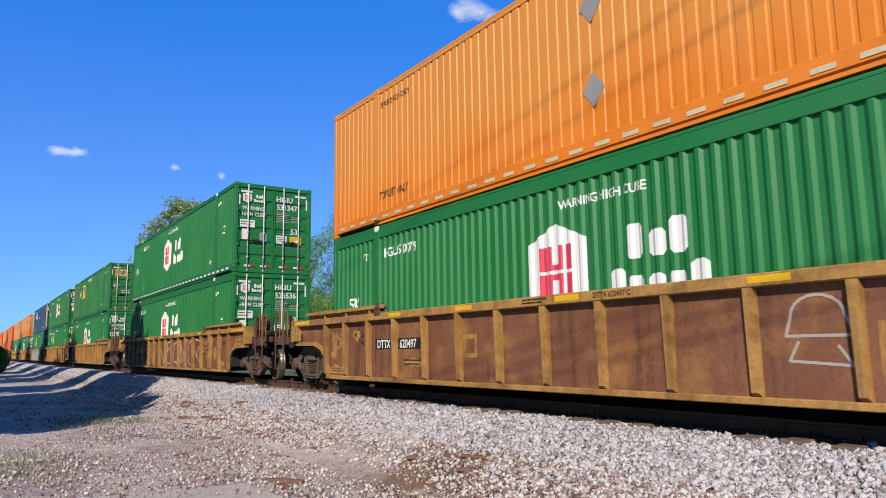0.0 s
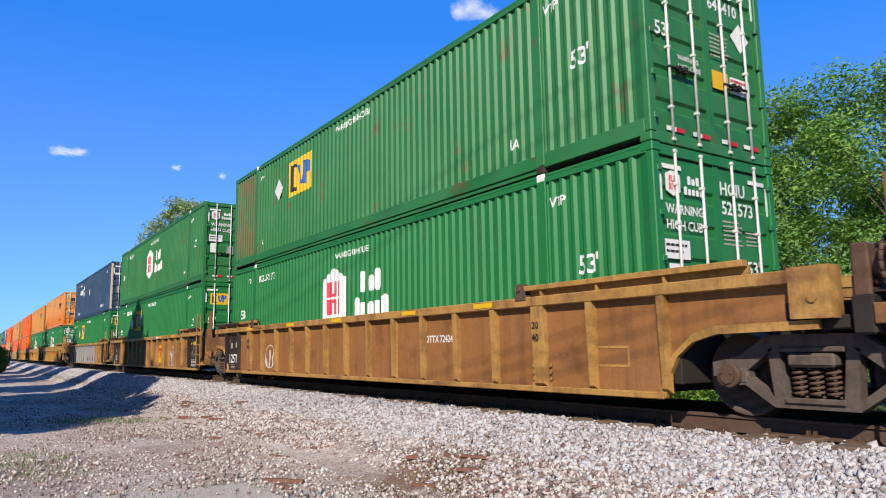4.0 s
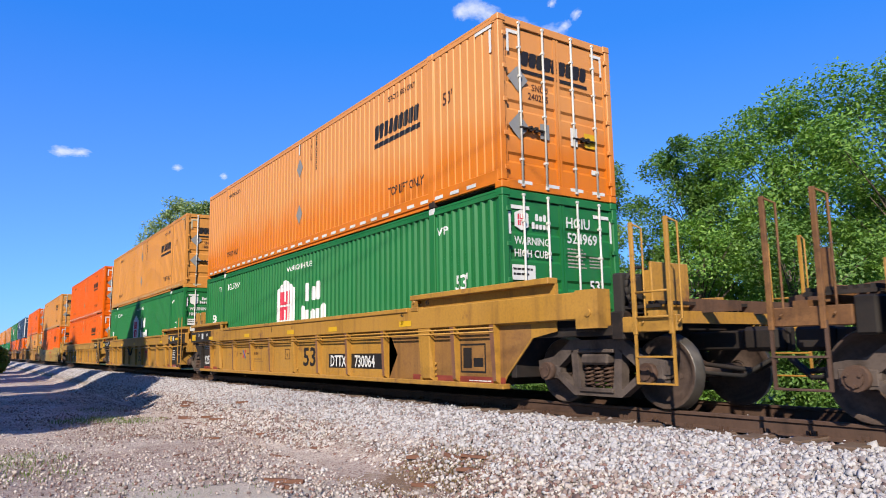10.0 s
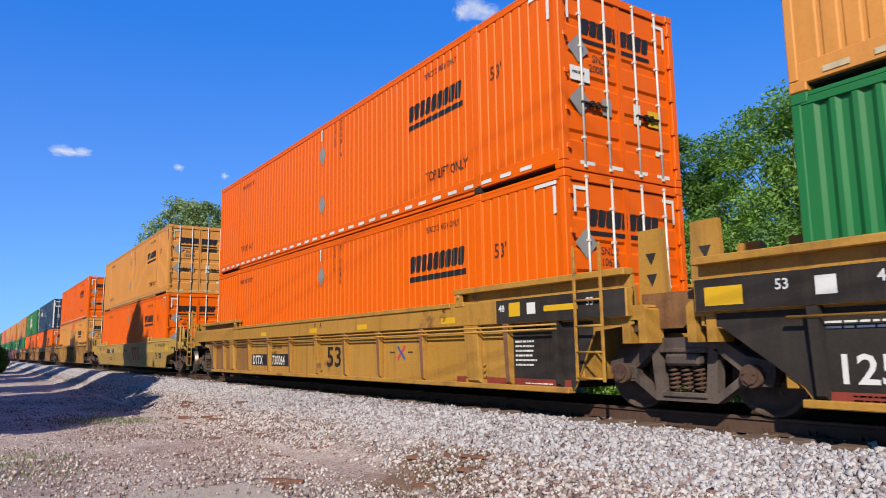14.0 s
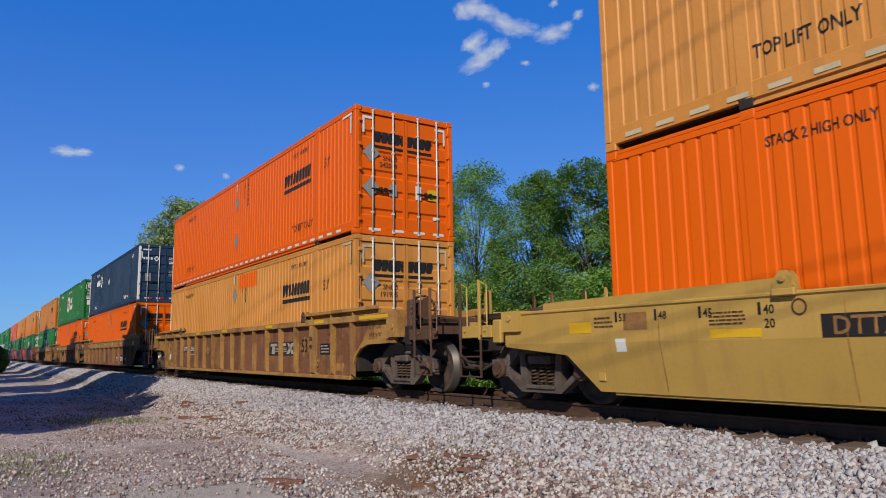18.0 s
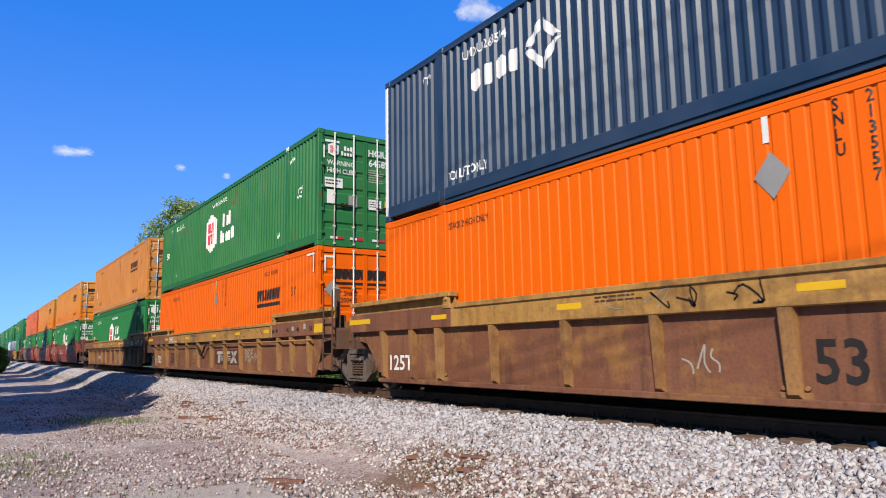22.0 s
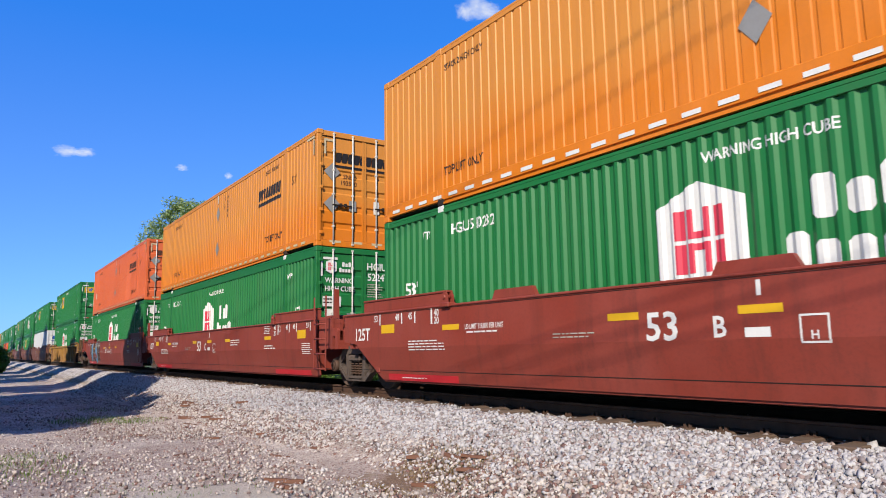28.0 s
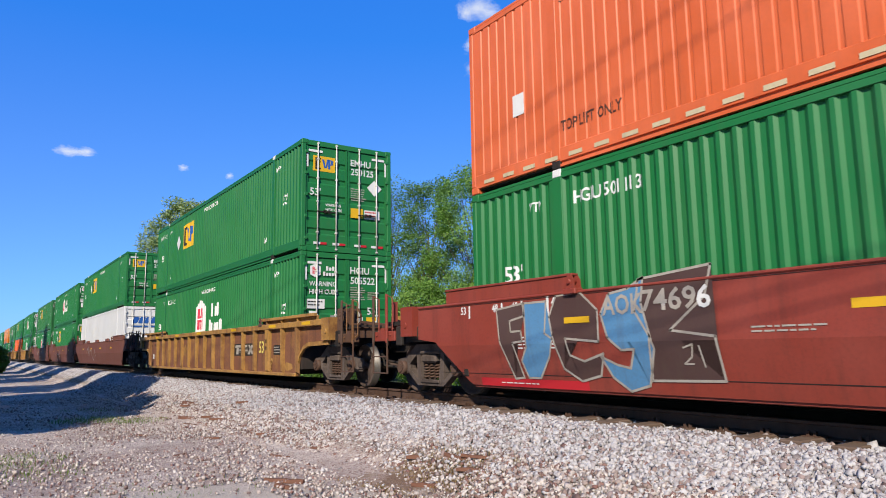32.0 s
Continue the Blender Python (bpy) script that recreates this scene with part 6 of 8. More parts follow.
print_block(8, -8.3, 1.16, 0.34, 0.16, 3, "mark_brown", 21, SMOOTH)
print_block(8, -6.62, 1.14, 0.44, 0.16, 4, "mark_brown", 22, SMOOTH)
W(8, stroke(oval(-5.62, 1.14, 0.07, 0.075, 12), 0.02), "mark_brown", SMOOTH, "small_print", "ring stencil")
for x0, x1, z0, z1 in ((8.70, 9.19, 0.88, 1.09), (6.06, 6.5, 0.86, 0.94), (-1.67, -1.2, 0.90, 0.98), (3.8, 4.3, 0.86, 0.93), (-4.6, -4.2, 1.05, 1.12)):
    patch(8, x0, x1, z0, z1, SMOOTH)
W(8, [rect(7.48, 7.92, 0.58, 0.80)], "mark_black", SMOOTH, "paint_patch", "black stencil panel")
print_block(8, 7.5, 0.78, 0.4, 0.18, 3, "mark_dim", 3, SMOOTH)
W(8, [("LD LMT 161,900", -0.05, 0.90, 0.13, 0.9), ("DTTX 470083", -0.75, 1.13, 0.10, 0.9)], "mark_brown", SMOOTH)
for pts in (((-2.05, 1.16), (-1.95, 1.06), (-1.45, 1.06)), ((-1.5, 1.20), (-1.25, 1.03), (0.25, 1.03), (0.5, 1.20)), ((0.3, 1.08), (1.15, 1.08), (1.45, 1.20))):
    W(8, stroke(pts, 0.012), "mark_brown", SMOOTH, "weld_seam", "thin dark panel edge")
for x, z, w, h, n, seed in ((-3.4, 0.35, 0.5, 0.5, 3, 31), (0.6, 0.3, 0.9, 0.6, 5, 32)):
    W(8, scribble(x, z, w, h, n, 0.03, seed), "ochre", SMOOTH, "spray_tag", "faint grey-brown scrawl")
W(8, stroke([(1.62, 1.02), (1.54, 0.85), (1.56, 0.62), (1.70, 0.36)], 0.06), "spray_green", SMOOTH, "spray_tag", "green spray-painted arc")
print_block(8, -4.7, 0.62, 1.0, 0.2, 2, "mark_brown", 9, SMOOTH)
W(8, stroke([(3.55, 0.95), (3.75, 0.75), (4.4, 0.62), (4.75, 0.42), (4.7, 0.30), (3.9, 0.36), (3.75, 0.6)], 0.04), "spray_green", SMOOTH, "spray_tag", "green spray-painted loop")
for x in (6.9, 7.5, 8.4):
    W(8, [rect(x, x + 0.05, 1.06, 1.2)], "mark_black", SMOOTH, "small_print", "black tick mark")
W(8, [("48", 7.6, 1.08, 0.13, 1), ("53", 8.5, 1.08, 0.13, 1), ("45", 7.0, 1.08, 0.13, 1)], "mark_black", SMOOTH)
print_block(8, 7.85, 1.18, 0.5, 0.14, 4, "mark_brown", 6, SMOOTH)
for x in (-7.3, -5.2, -3.1, -0.9, 1.2, 3.3, 5.4, 7.4):
    W(8, [rect(x, x + 0.012, 0.26, 1.18)], "ochre", SMOOTH, "weld_seam", "thin dark weld seam")

# single ribbed cars
LONE_MARK = []
for u, number in ((9, "DTTX 659837"), (16, "")):
    for x in (-6.9, -3.57, -0.6, 3.2, 6.4, 8.6):
        patch(u, x, x + 0.5, 1.40, 1.475, CHORD)
    W(u, [("53", 5.40, 0.76, 0.44, 0.9)], lift=0.003, mat="mark_black" if u == 9 else "mark_pale")
    worn_patch(u, 5.70, 0.93, 0.50, 0.34) if u == 9 else None
    W(u, [("20", 6.11, 1.02, 0.14, 1), ("40", 6.11, 0.84, 0.14, 1)], "mark_black", RIB)
    W(u, [("45", 6.95, 1.1, 0.13, 1), ("20", -6.42, 1.1, 0.13, 1), ("40", -6.42, 0.92, 0.13, 1), ("45", -6.90, 1.06, 0.13, 1), ("48", -7.50, 1.08, 0.13, 1), ("53", -8.12, 1.06, 0.13, 1)], "mark_black", lift=0.003)
    LONE_MARK.append(u)
    W(u, [rect(6.5, 7.06, 0.70, 0.95)], "mark_black", None, "paint_patch", "black stencil panel")
    print_block(u, 6.54, 0.92, 0.45, 0.2, 3, "mark_dim", 3)
    worn_patch(u, 6.3, 0.55, 0.28, 0.12)
    worn_patch(u, 7.5, 0.42, 0.4, 0.14)
    worn_patch(u, -2.5, 0.85, 0.30, 0.26)
    W(u, [rect(-7.75, -7.55, 0.55, 0.75)], "mark_white", None, "sticker", "white sticker")
number_plate_bar(9, -5.62, -3.90, 0.83, 1.03, "DTTX 659837", 0.22, None, -4.66)
print_block(9, -4.7, 0.76, 0.7, 0.09, 1, "mark_dim", 3)
W(9, stroke(oval(-2.5, 0.85, 0.17, 0.16, 10), 0.02), "mark_brown", None, "small_print", "ring stencil", 0.003)

# three-unit brown boxed-chord car
for u in (10, 11, 12):
    for x in (-6.2, -3.1, 0.22, 2.6, 5.0):
        patch(u, x, x + 0.46, 1.28, 1.36, CHORD)
    patch(u, 8.34, 8.80, 1.20, 1.40, CHORD)
    for x in (-2.2, 1.1, 3.0, 4.3):          # loose grey and brown strokes along the chord
        W(u, scribble(x, 1.22, 0.9, 0.22, 3, 0.012, int(x * 10) + u), "mark_brown" if x > 1 else "spray_silver", CHORD, "spray_tag", "loose spray-painted strokes", 0.002)
for u in (10, 11):
    W(u, [("125T", -7.88, 0.42, 0.38, 1.10)], "mark_white")
for u in (10, 12):
    W(u, [("53", 0.26, 0.42, 0.58, 0.92)], "mark_black")
for u in (10, 11):
    patch(u, -9.3, -8.4, 1.30, 1.40, CHORD)
    print_block(u, -2.4, 1.42, 0.8, 0.1, 2, "mark_brown", 3, CHORD)
W(10, [rect(3.46, 4.50, 0.38, 0.72), rect(4.66, 6.02, 0.38, 0.72)], "mark_brown", None, "paint_patch", "dark painted panel", 0.0)
W(10, [("DTTX", 3.52, 0.42, 0.30, 0.86), ("725193", 4.68, 0.43, 0.30, 0.86)], "mark_white", lift=0.003)
W(10, [rect(6.28, 6.62, 0.82, 0.98)], "ochre", None, "sticker", "worn yellow notice")
W(10, [rect(6.30, 6.80, 0.49, 0.79)], "mark_black", None, "paint_patch", "black stencil panel")
print_block(10, 6.36, 0.76, 0.40, 0.22, 3, "mark_dim", 3)
W(10, [rect(6.24, 6.27, 0.47, 0.60), rect(6.0, 6.24, 0.47, 0.60)], "mark_white", None, "sticker", "white notice", 0.004)
for u in (10, 11, 12):
    W(u, [("20", 5.66, 1.26, 0.13, 1), ("40", 5.92, 1.26, 0.13, 1), ("45", 6.66, 1.26, 0.14, 1), ("48", 7.3, 1.26, 0.14, 1), ("53", 8.06, 1.26, 0.15, 1)], "mark_black", CHORD, lift=0.003)
    W(u, [rect(7.0, 7.14, 1.28, 1.38), rect(7.72, 7.86, 1.30, 1.42)], "mark_dim", CHORD, "sticker", "pale sticker", 0.003)
W(10, scribble(-1.5, 1.22, 1.6, 0.22, 6, 0.02, 26), "mark_black", CHORD, "spray_tag", "black scribble", 0.003)
def railcar_mark(u, x, z, w, h, mat, ground=None):
    """The owner's mark as plain shapes: two stemmed bars tied by stripes, and two slanted bars."""
    if ground:
        W(u, [rect(x - 0.08 * w, x + 1.08 * w, z - 0.14 * h, z + 1.14 * h)], ground, None, "paint_patch", "dark painted panel", 0.0)
    W(u, [rect(x, x + 0.30 * w, z + 0.74 * h, z + h, 0.02), rect(x + 0.06 * w, x + 0.19 * w, z, z + 0.72 * h, 0.03), rect(x + 0.36 * w, x + 0.66 * w, z + 0.74 * h, z + h, 0.02), rect(x + 0.42 * w, x + 0.54 * w, z, z + 0.72 * h, 0.03)]
      + [rect(x + 0.22 * w, x + 0.40 * w, z + k * h, z + (k + 0.07) * h) for k in (0.22, 0.37, 0.52)] + [rect(x + 0.57 * w, x + 0.70 * w, z + k * h, z + (k + 0.07) * h) for k in (0.22, 0.37, 0.52)]
      + [rect(x + 0.68 * w, x + 0.80 * w, z, z + h, 0.2 * w), [(x + 0.72 * w, z + h), (x + 0.80 * w, z + h), (x + 0.86 * w, z + 0.6 * h), (x + 0.80 * w, z + 0.5 * h)], [(x + 0.84 * w, z + 0.45 * h), (x + 0.90 * w, z + 0.55 * h), (x + w, z), (x + 0.90 * w, z)]], mat, None, "trade_mark", "pale plain shapes" if mat == "mark_dim" else "red plain shapes", 0.003)


for u in LONE_MARK:
    railcar_mark(u, 3.34, 0.72, 1.62, 0.27, "mark_dim", "black")
railcar_mark(11, 0.48, 0.46, 2.05, 0.36, "mark_dim", "mark_brown")
W(11, [("53", -5.6, 0.42, 0.54, 0.92)], "mark_black", lift=0.002)
for u, x, w, n, seed in ((11, 3.25, 1.1, 5, 1), (12, 7.05, 0.8, 5, 5), (10, 1.9, 1.0, 4, 6), (10, -1.2, 0.5, 3, 7)):
    W(u, scribble(x, 0.48 if seed != 5 else 0.34, w, 0.30 if seed != 5 else 0.55, n, 0.022, seed), "mark_dim", None, "spray_tag", "pale spray-painted scribble", 0.002)
for text, x, size, wide in (("JIGSR", 1.68, 0.42, 0.78), ("STOLER", 3.15, 0.40, 0.72), ("SICGE", 4.72, 0.44, 0.72)):
    W(12, [(text, x, 0.46, size, wide)], "spray_cream", None, "spray_tag", "pale hand-sprayed letters", 0.002)
W(11, [("ZEN", -2.45, 0.46, 0.44, 0.95)], "brown_rib", None, "spray_tag", "faint hand-sprayed letters", 0.002)
W(11, [("CAMEL", -5.55, 1.20, 0.27, 0.85)] + stroke([(-4.75, 1.21), (-4.25, 1.22)], 0.02), "mark_white", CHORD, "spray_tag", "white hand-sprayed letters", 0.003)
W(11, [("POE", 3.2, 0.62, 0.36, 1.1)], "spray_cream", None, "spray_tag", "pale hand-sprayed letters", 0.002)
W(12, [("DTTX", -4.95, 0.50, 0.26, 0.8), ("725193", -4.32, 0.50, 0.26, 0.8)], "mark_white")
W(12, [("CAMEL", 5.78, 1.20, 0.27, 0.90)], "mark_white", CHORD, "spray_tag", "white hand-sprayed letters", 0.003)
W(12, scribble(7.05, 1.21, 0.7, 0.22, 4, 0.026, 22), "mark_white", CHORD, "spray_tag", "white spray-painted scribble", 0.003)
W(12, stroke([(3.0, 1.30), (3.9, 1.34), (3.75, 1.40), (3.9, 1.34), (3.78, 1.28)], 0.02), "mark_white", CHORD, "spray_tag", "white painted arrow", 0.003)

# red three-unit car
for u, letter in ((13, "B"), (14, "C"), (15, "A")):
    W(u, [("53", -1.62, 0.85, 0.46, 1.05), (letter, -0.72, 0.87, 0.32, 0.95)], "mark_white")
    for x in (-5.9, -2.2, -0.40, 1.55, 5.01):
        patch(u, x, x + 0.49, 1.10, 1.19)
    patch(u, 7.28, 7.79, 1.09, 1.29)
    W(u, [rect(-0.18, -0.13, 1.28, 1.44), rect(-0.34, -0.06, 0.86, 0.96)], "mark_white", None, "paint_patch", "white stencil")
    W(u, stroke([(0.25, 0.80), (0.25, 1.06), (0.52, 1.06), (0.52, 0.80), (0.25, 0.80)], 0.02) + [("H", 0.34, 0.83, 0.12, 1)], "mark_white")
    print_block(u, -5.2, 1.07, 1.0, 0.06, 1, "mark_white", 1)
    print_block(u, -3.2, 0.98, 0.8, 0.09, 2, "mark_dim", 2)
    W(u, [("LD LIMIT 119,800 PER UNIT", -5.25, 1.10, 0.115, 0.72)], "mark_white")
    print_block(u, 5.0, 1.46, 0.48, 0.22, 5, "mark_white", 3)
    print_block(u, 5.02, 0.96, 0.86, 0.13, 2, "mark_white", 31)
    print_block(u, 7.56, 0.98, 0.62, 0.28, 6, "mark_white", 32)
    W(u, stroke(oval(6.12, 1.36, 0.07, 0.08, 10), 0.014), "mark_white", None, "small_print", "ring stencil")
    print_block(u, -7.0, 0.95, 1.2, 0.2, 4, "mark_white", 4)
    W(u, [("40", 5.70, 1.35, 0.17, 0.9), ("20", 5.70, 1.20, 0.17, 0.9), ("40", -6.15, 1.35, 0.17, 0.9), ("20", -6.15, 1.22, 0.17, 0.9)], "mark_white")
    W(u, [rect(5.98, 6.03, 1.22, 1.50), rect(-6.25, -6.20, 1.22, 1.50)], "mark_white", None, "small_print", "white tick mark")
    for s in (-1, 1):
        for x, word in ((8.05, "53"), (7.23, "48"), (6.77, "45")):
            W(u, [rect(s * x - 0.02, s * x + 0.02, 1.26, 1.46), (word, s * x - 0.235, 1.33, 0.17, 0.86)], "mark_white")
    W(u, [rect(-7.9, -5.6, 0.22, 0.34)], "mark_red", None, "paint_patch", "bright red painted band")
    W(u, [rect(5.6, 7.9, 0.22, 0.34)], "mark_red", None, "paint_patch", "bright red painted band")
    print_block(u, -7.4, 0.29, 1.0, 0.04, 1, "mark_white", 7)
    W(u, [rect(-9.0, 9.0, 0.395, 0.405)], "mark_black", None, "weld_seam", "thin dark weld seam")
    W(u, [rect(-9.55, 9.55, 1.47, 1.477)], "mark_black", None, "weld_seam", "thin dark weld seam", 0.001)
for u in (13, 14):
    W(u, [("125T", -9.12, 0.98, 0.34, 0.92)], "mark_white")
    patch(u, -8.0, -7.5, 1.10, 1.26)
W(13, [("AOK 74696", 2.22, 1.15, 0.40, 0.92)], "mark_white", lift=0.002)
print_block(14, 2.1, 1.16, 0.9, 0.2, 3, "mark_white", 12)
# the painted letters on its last unit, black and blue with a pale outline
black = [[(-7.35, 1.36), (-6.75, 1.42), (-6.72, 1.24), (-7.05, 1.18), (-7.03, 1.02), (-6.8, 1.03), (-6.78, 0.88), (-7.0, 0.86), (-6.85, 0.36), (-7.05, 0.34), (-7.3, 0.90)],
         [(-6.15, 0.95), (-6.2, 1.2), (-6.05, 1.48), (-5.6, 1.50), (-5.3, 1.25), (-5.3, 0.85), (-5.9, 0.9), (-5.85, 0.68), (-5.6, 0.6), (-5.25, 0.7), (-5.35, 0.42), (-5.7, 0.34), (-6.0, 0.5)],
         [(-4.62, 1.58), (-3.62, 1.66), (-3.72, 1.32), (-4.2, 0.96), (-3.62, 0.88), (-3.58, 0.40), (-4.55, 0.38), (-4.5, 0.9), (-4.7, 1.2)]]
blue = [[(-6.72, 1.42), (-6.25, 1.42), (-6.3, 0.98), (-6.15, 0.9), (-6.25, 0.66), (-6.5, 0.36), (-6.75, 0.36), (-6.85, 0.6), (-6.7, 0.8)],
        [(-5.25, 1.2), (-5.1, 1.44), (-4.8, 1.48), (-4.55, 1.60), (-4.6, 1.3), (-4.45, 0.75), (-4.6, 0.32), (-4.9, 0.24), (-5.15, 0.40), (-5.3, 0.66), (-5.05, 0.56), (-4.85, 0.52), (-4.75, 0.75), (-4.95, 0.74), (-5.15, 0.9)]]
W(15, black, "spray_black", None, "spray_piece", "black spray-painted letters", 0.004)
W(15, blue, "spray_blue", None, "spray_piece", "light blue spray-painted letters", 0.006)
W(15, sum([stroke(p + p[:1], 0.03) for p in black + blue], []), "mark_dim", None, "spray_piece", "pale spray-painted outline", 0.008)
W(15, stroke([(-4.05, 0.76), (-3.92, 0.80), (-3.95, 0.66), (-4.06, 0.58), (-3.94, 0.58)], 0.02) + stroke([(-3.84, 0.78), (-3.80, 0.55)], 0.02), "mark_dim", None, "spray_tag", "pale scribble", 0.01)
W(15, [("7469", -4.60, 1.20, 0.35, 1.12)], "mark_dim", None, lift=0.012)
W(15, [("6", -3.83, 1.20, 0.35, 1.12)], "mark_white", None, lift=0.012)
W(15, [("AOK", -5.2, 1.18, 0.34, 0.86)], "mark_dim", None, lift=0.012)
patch(15, -5.9, -5.44, 1.10, 1.18, WALL - 0.012)
# rusty red cars at the end
for u in (17, 18, 19):
    for x in (-5.9, -2.3, 1.27, 5.05):
        patch(u, x, x + 0.5, 1.10, 1.18)
    rs = random.Random(u)
    W(u, stroke([(-4 + 0.35 * i, rs.uniform(0.4, 1.3)) for i in range(12)], 0.06), "spray_silver", None, "spray_tag", "grey spray-painted scribble", 0.002)


# ---- ground, track ----
def ground_z(x, y):
    """Height of the ground: level yard, ballast bank, level top, bank behind."""
    a = abs(y - TRACK_Y)
    z = -0.92
    if a < 1.75:
        z = -0.215
    elif a < 3.4:
        z = -0.215 - (a - 1.75) / 1.65 * 0.70
    return z


def ground_material():
    m, n, l, b = nodes("yard_gravel")
    tc = n.new("ShaderNodeTexCoord")
    sep = n.new("ShaderNodeSeparateXYZ")
    l.new(tc.outputs["Object"], sep.inputs[0])
    big = noise_tex(n, l, 0.55, 5, 0.65)
    mid = noise_tex(n, l, 2.6, 6, 0.75)
    grit = noise_tex(n, l, 45, 5, 0.8)
    vor = n.new("ShaderNodeTexVoronoi")
    vor.inputs["Scale"].default_value = 34
    l.new(tc.outputs["Object"], vor.inputs["Vector"])
    hue = n.new("ShaderNodeSeparateColor")
    l.new(vor.outputs["Color"], hue.inputs[0])
    c = mix(n, l, ramp(n, l, big, 0.38, 0.62), (0.245, 0.185, 0.162), (0.42, 0.362, 0.318))
    c = mix(n, l, ramp(n, l, mid, 0.50, 0.70, 0, 0.65), c, (0.110, 0.074, 0.064))
    c = mix(n, l, ramp(n, l, hue.outputs[0], 0.62, 0.95, 0, 0.8), c, (0.31, 0.275, 0.25))
    c = mix(n, l, ramp(n, l, hue.outputs[1], 0.72, 0.9, 0, 0.7), c, (0.115, 0.050, 0.040))
    c = mix(n, l, ramp(n, l, grit, 0.48, 0.66, 0, 0.5), c, (0.065, 0.047, 0.040))
    near = n.new("ShaderNodeMath")            # pale sand of the drive, towards the camera
    near.operation = "MULTIPLY_ADD"
    l.new(sep.outputs[0], near.inputs[0])
    near.inputs[1].default_value = 1.0
    l.new(ramp(n, l, mid, 0.3, 0.7, -0.5, 0.5), near.inputs[2])
    side, off = n.new("ShaderNodeMath"), n.new("ShaderNodeMath")
    side.operation, off.operation = "MULTIPLY", "SUBTRACT"
    l.new(ramp(n, l, sep.outputs[1], 2.8, 6.8, 0, 4), side.inputs[0])
    side.inputs[1].default_value = 1.3
    l.new(near.outputs[0], off.inputs[0])
    l.new(side.outputs[0], off.inputs[1])
    c = mix(n, l, ramp(n, l, off.outputs[0], -10.1, -9.3, 0, 0.85), c, (0.31, 0.275, 0.235))
    soil, spread = n.new("ShaderNodeVectorMath"), n.new("ShaderNodeMath")     # a brown litter of straw and rotten wood
    soil.operation, spread.operation = "DISTANCE", "ADD"
    l.new(tc.outputs["Object"], soil.inputs[0])
    soil.inputs[1].default_value = (-7.7, 5.1, -0.92)
    l.new(soil.outputs["Value"], spread.inputs[0])
    l.new(ramp(n, l, mid, 0.3, 0.7, -0.5, 0.5), spread.inputs[1])
    c = mix(n, l, ramp(n, l, spread.outputs[0], 0.5, 1.1, 0.9, 0), c, (0.10, 0.055, 0.028))
    far = noise_tex(n, l, 0.09, 3)
    green = mix(n, l, mid, (0.022, 0.047, 0.008), (0.062, 0.08, 0.018))
    edge = n.new("ShaderNodeMath")
    edge.operation = "ADD"
    l.new(sep.outputs[1], edge.inputs[0])
    l.new(ramp(n, l, far, 0.3, 0.7, -2, 2), edge.inputs[1])
    c = mix(n, l, ramp(n, l, edge.outputs[0], 12.6, 13.6), c, green)
    bank = ramp(n, l, sep.outputs[2], -0.70, -0.48, 0, 0.9)     # ground lightened under the ballast, so that the gaps between stones aren't dark
    c = mix(n, l, bank, c, mix(n, l, mid, (0.22, 0.20, 0.195), (0.32, 0.30, 0.295)))
    l.new(c, b.inputs["Base Color"])
    b.inputs["Roughness"].default_value = 0.95
    bump(n, l, b, mix(n, l, 0.5, vor.outputs["Distance"], grit), 0.9, 0.03)
    return m


M["ground"] = ground_material()
xs = [-4000, -1500, -600, -300, -200, *[-150 + 4 * i for i in range(25)], *[-50 + 0.5 * i for i in range(121)], 14, 20, 40, 100, 400, 1500, 4000]
ys = [-4000, -1200, -300, -80, -30, -15, -8, -5, -3, *[-2 + 0.4 * i for i in range(19)], 5.2, 5.6, 6.0, 6.2, 6.29, 6.4, 6.8, 8.04, 9.3, 9.78, 10.0, 10.6, 11.2, 11.44, 12, 14, 18, 30, 80, 300, 1200, 4000]
V, F = [], []
for x in xs:
    for y in ys:
        z = ground_z(x, y)
        if -60 < x < 15 and -10 < y < 6.2:
            z += 0.05 * noise.noise((x * 0.35, y * 0.5, 0)) + 0.02 * noise.noise((x * 1.6, y * 1.6, 3))
        V.append((x, y, z))
for i in range(len(xs) - 1):
    for j in range(len(ys) - 1):
        k = i * len(ys) + j
        F.append((k, k + len(ys), k + len(ys) + 1, k + 1))
ground = part("ground", Geo().add(V, F, True), "ground")
tagged(ground, "grey-brown gravel yard with dirt, rising to a ballast bank", "ground", kind="structure")


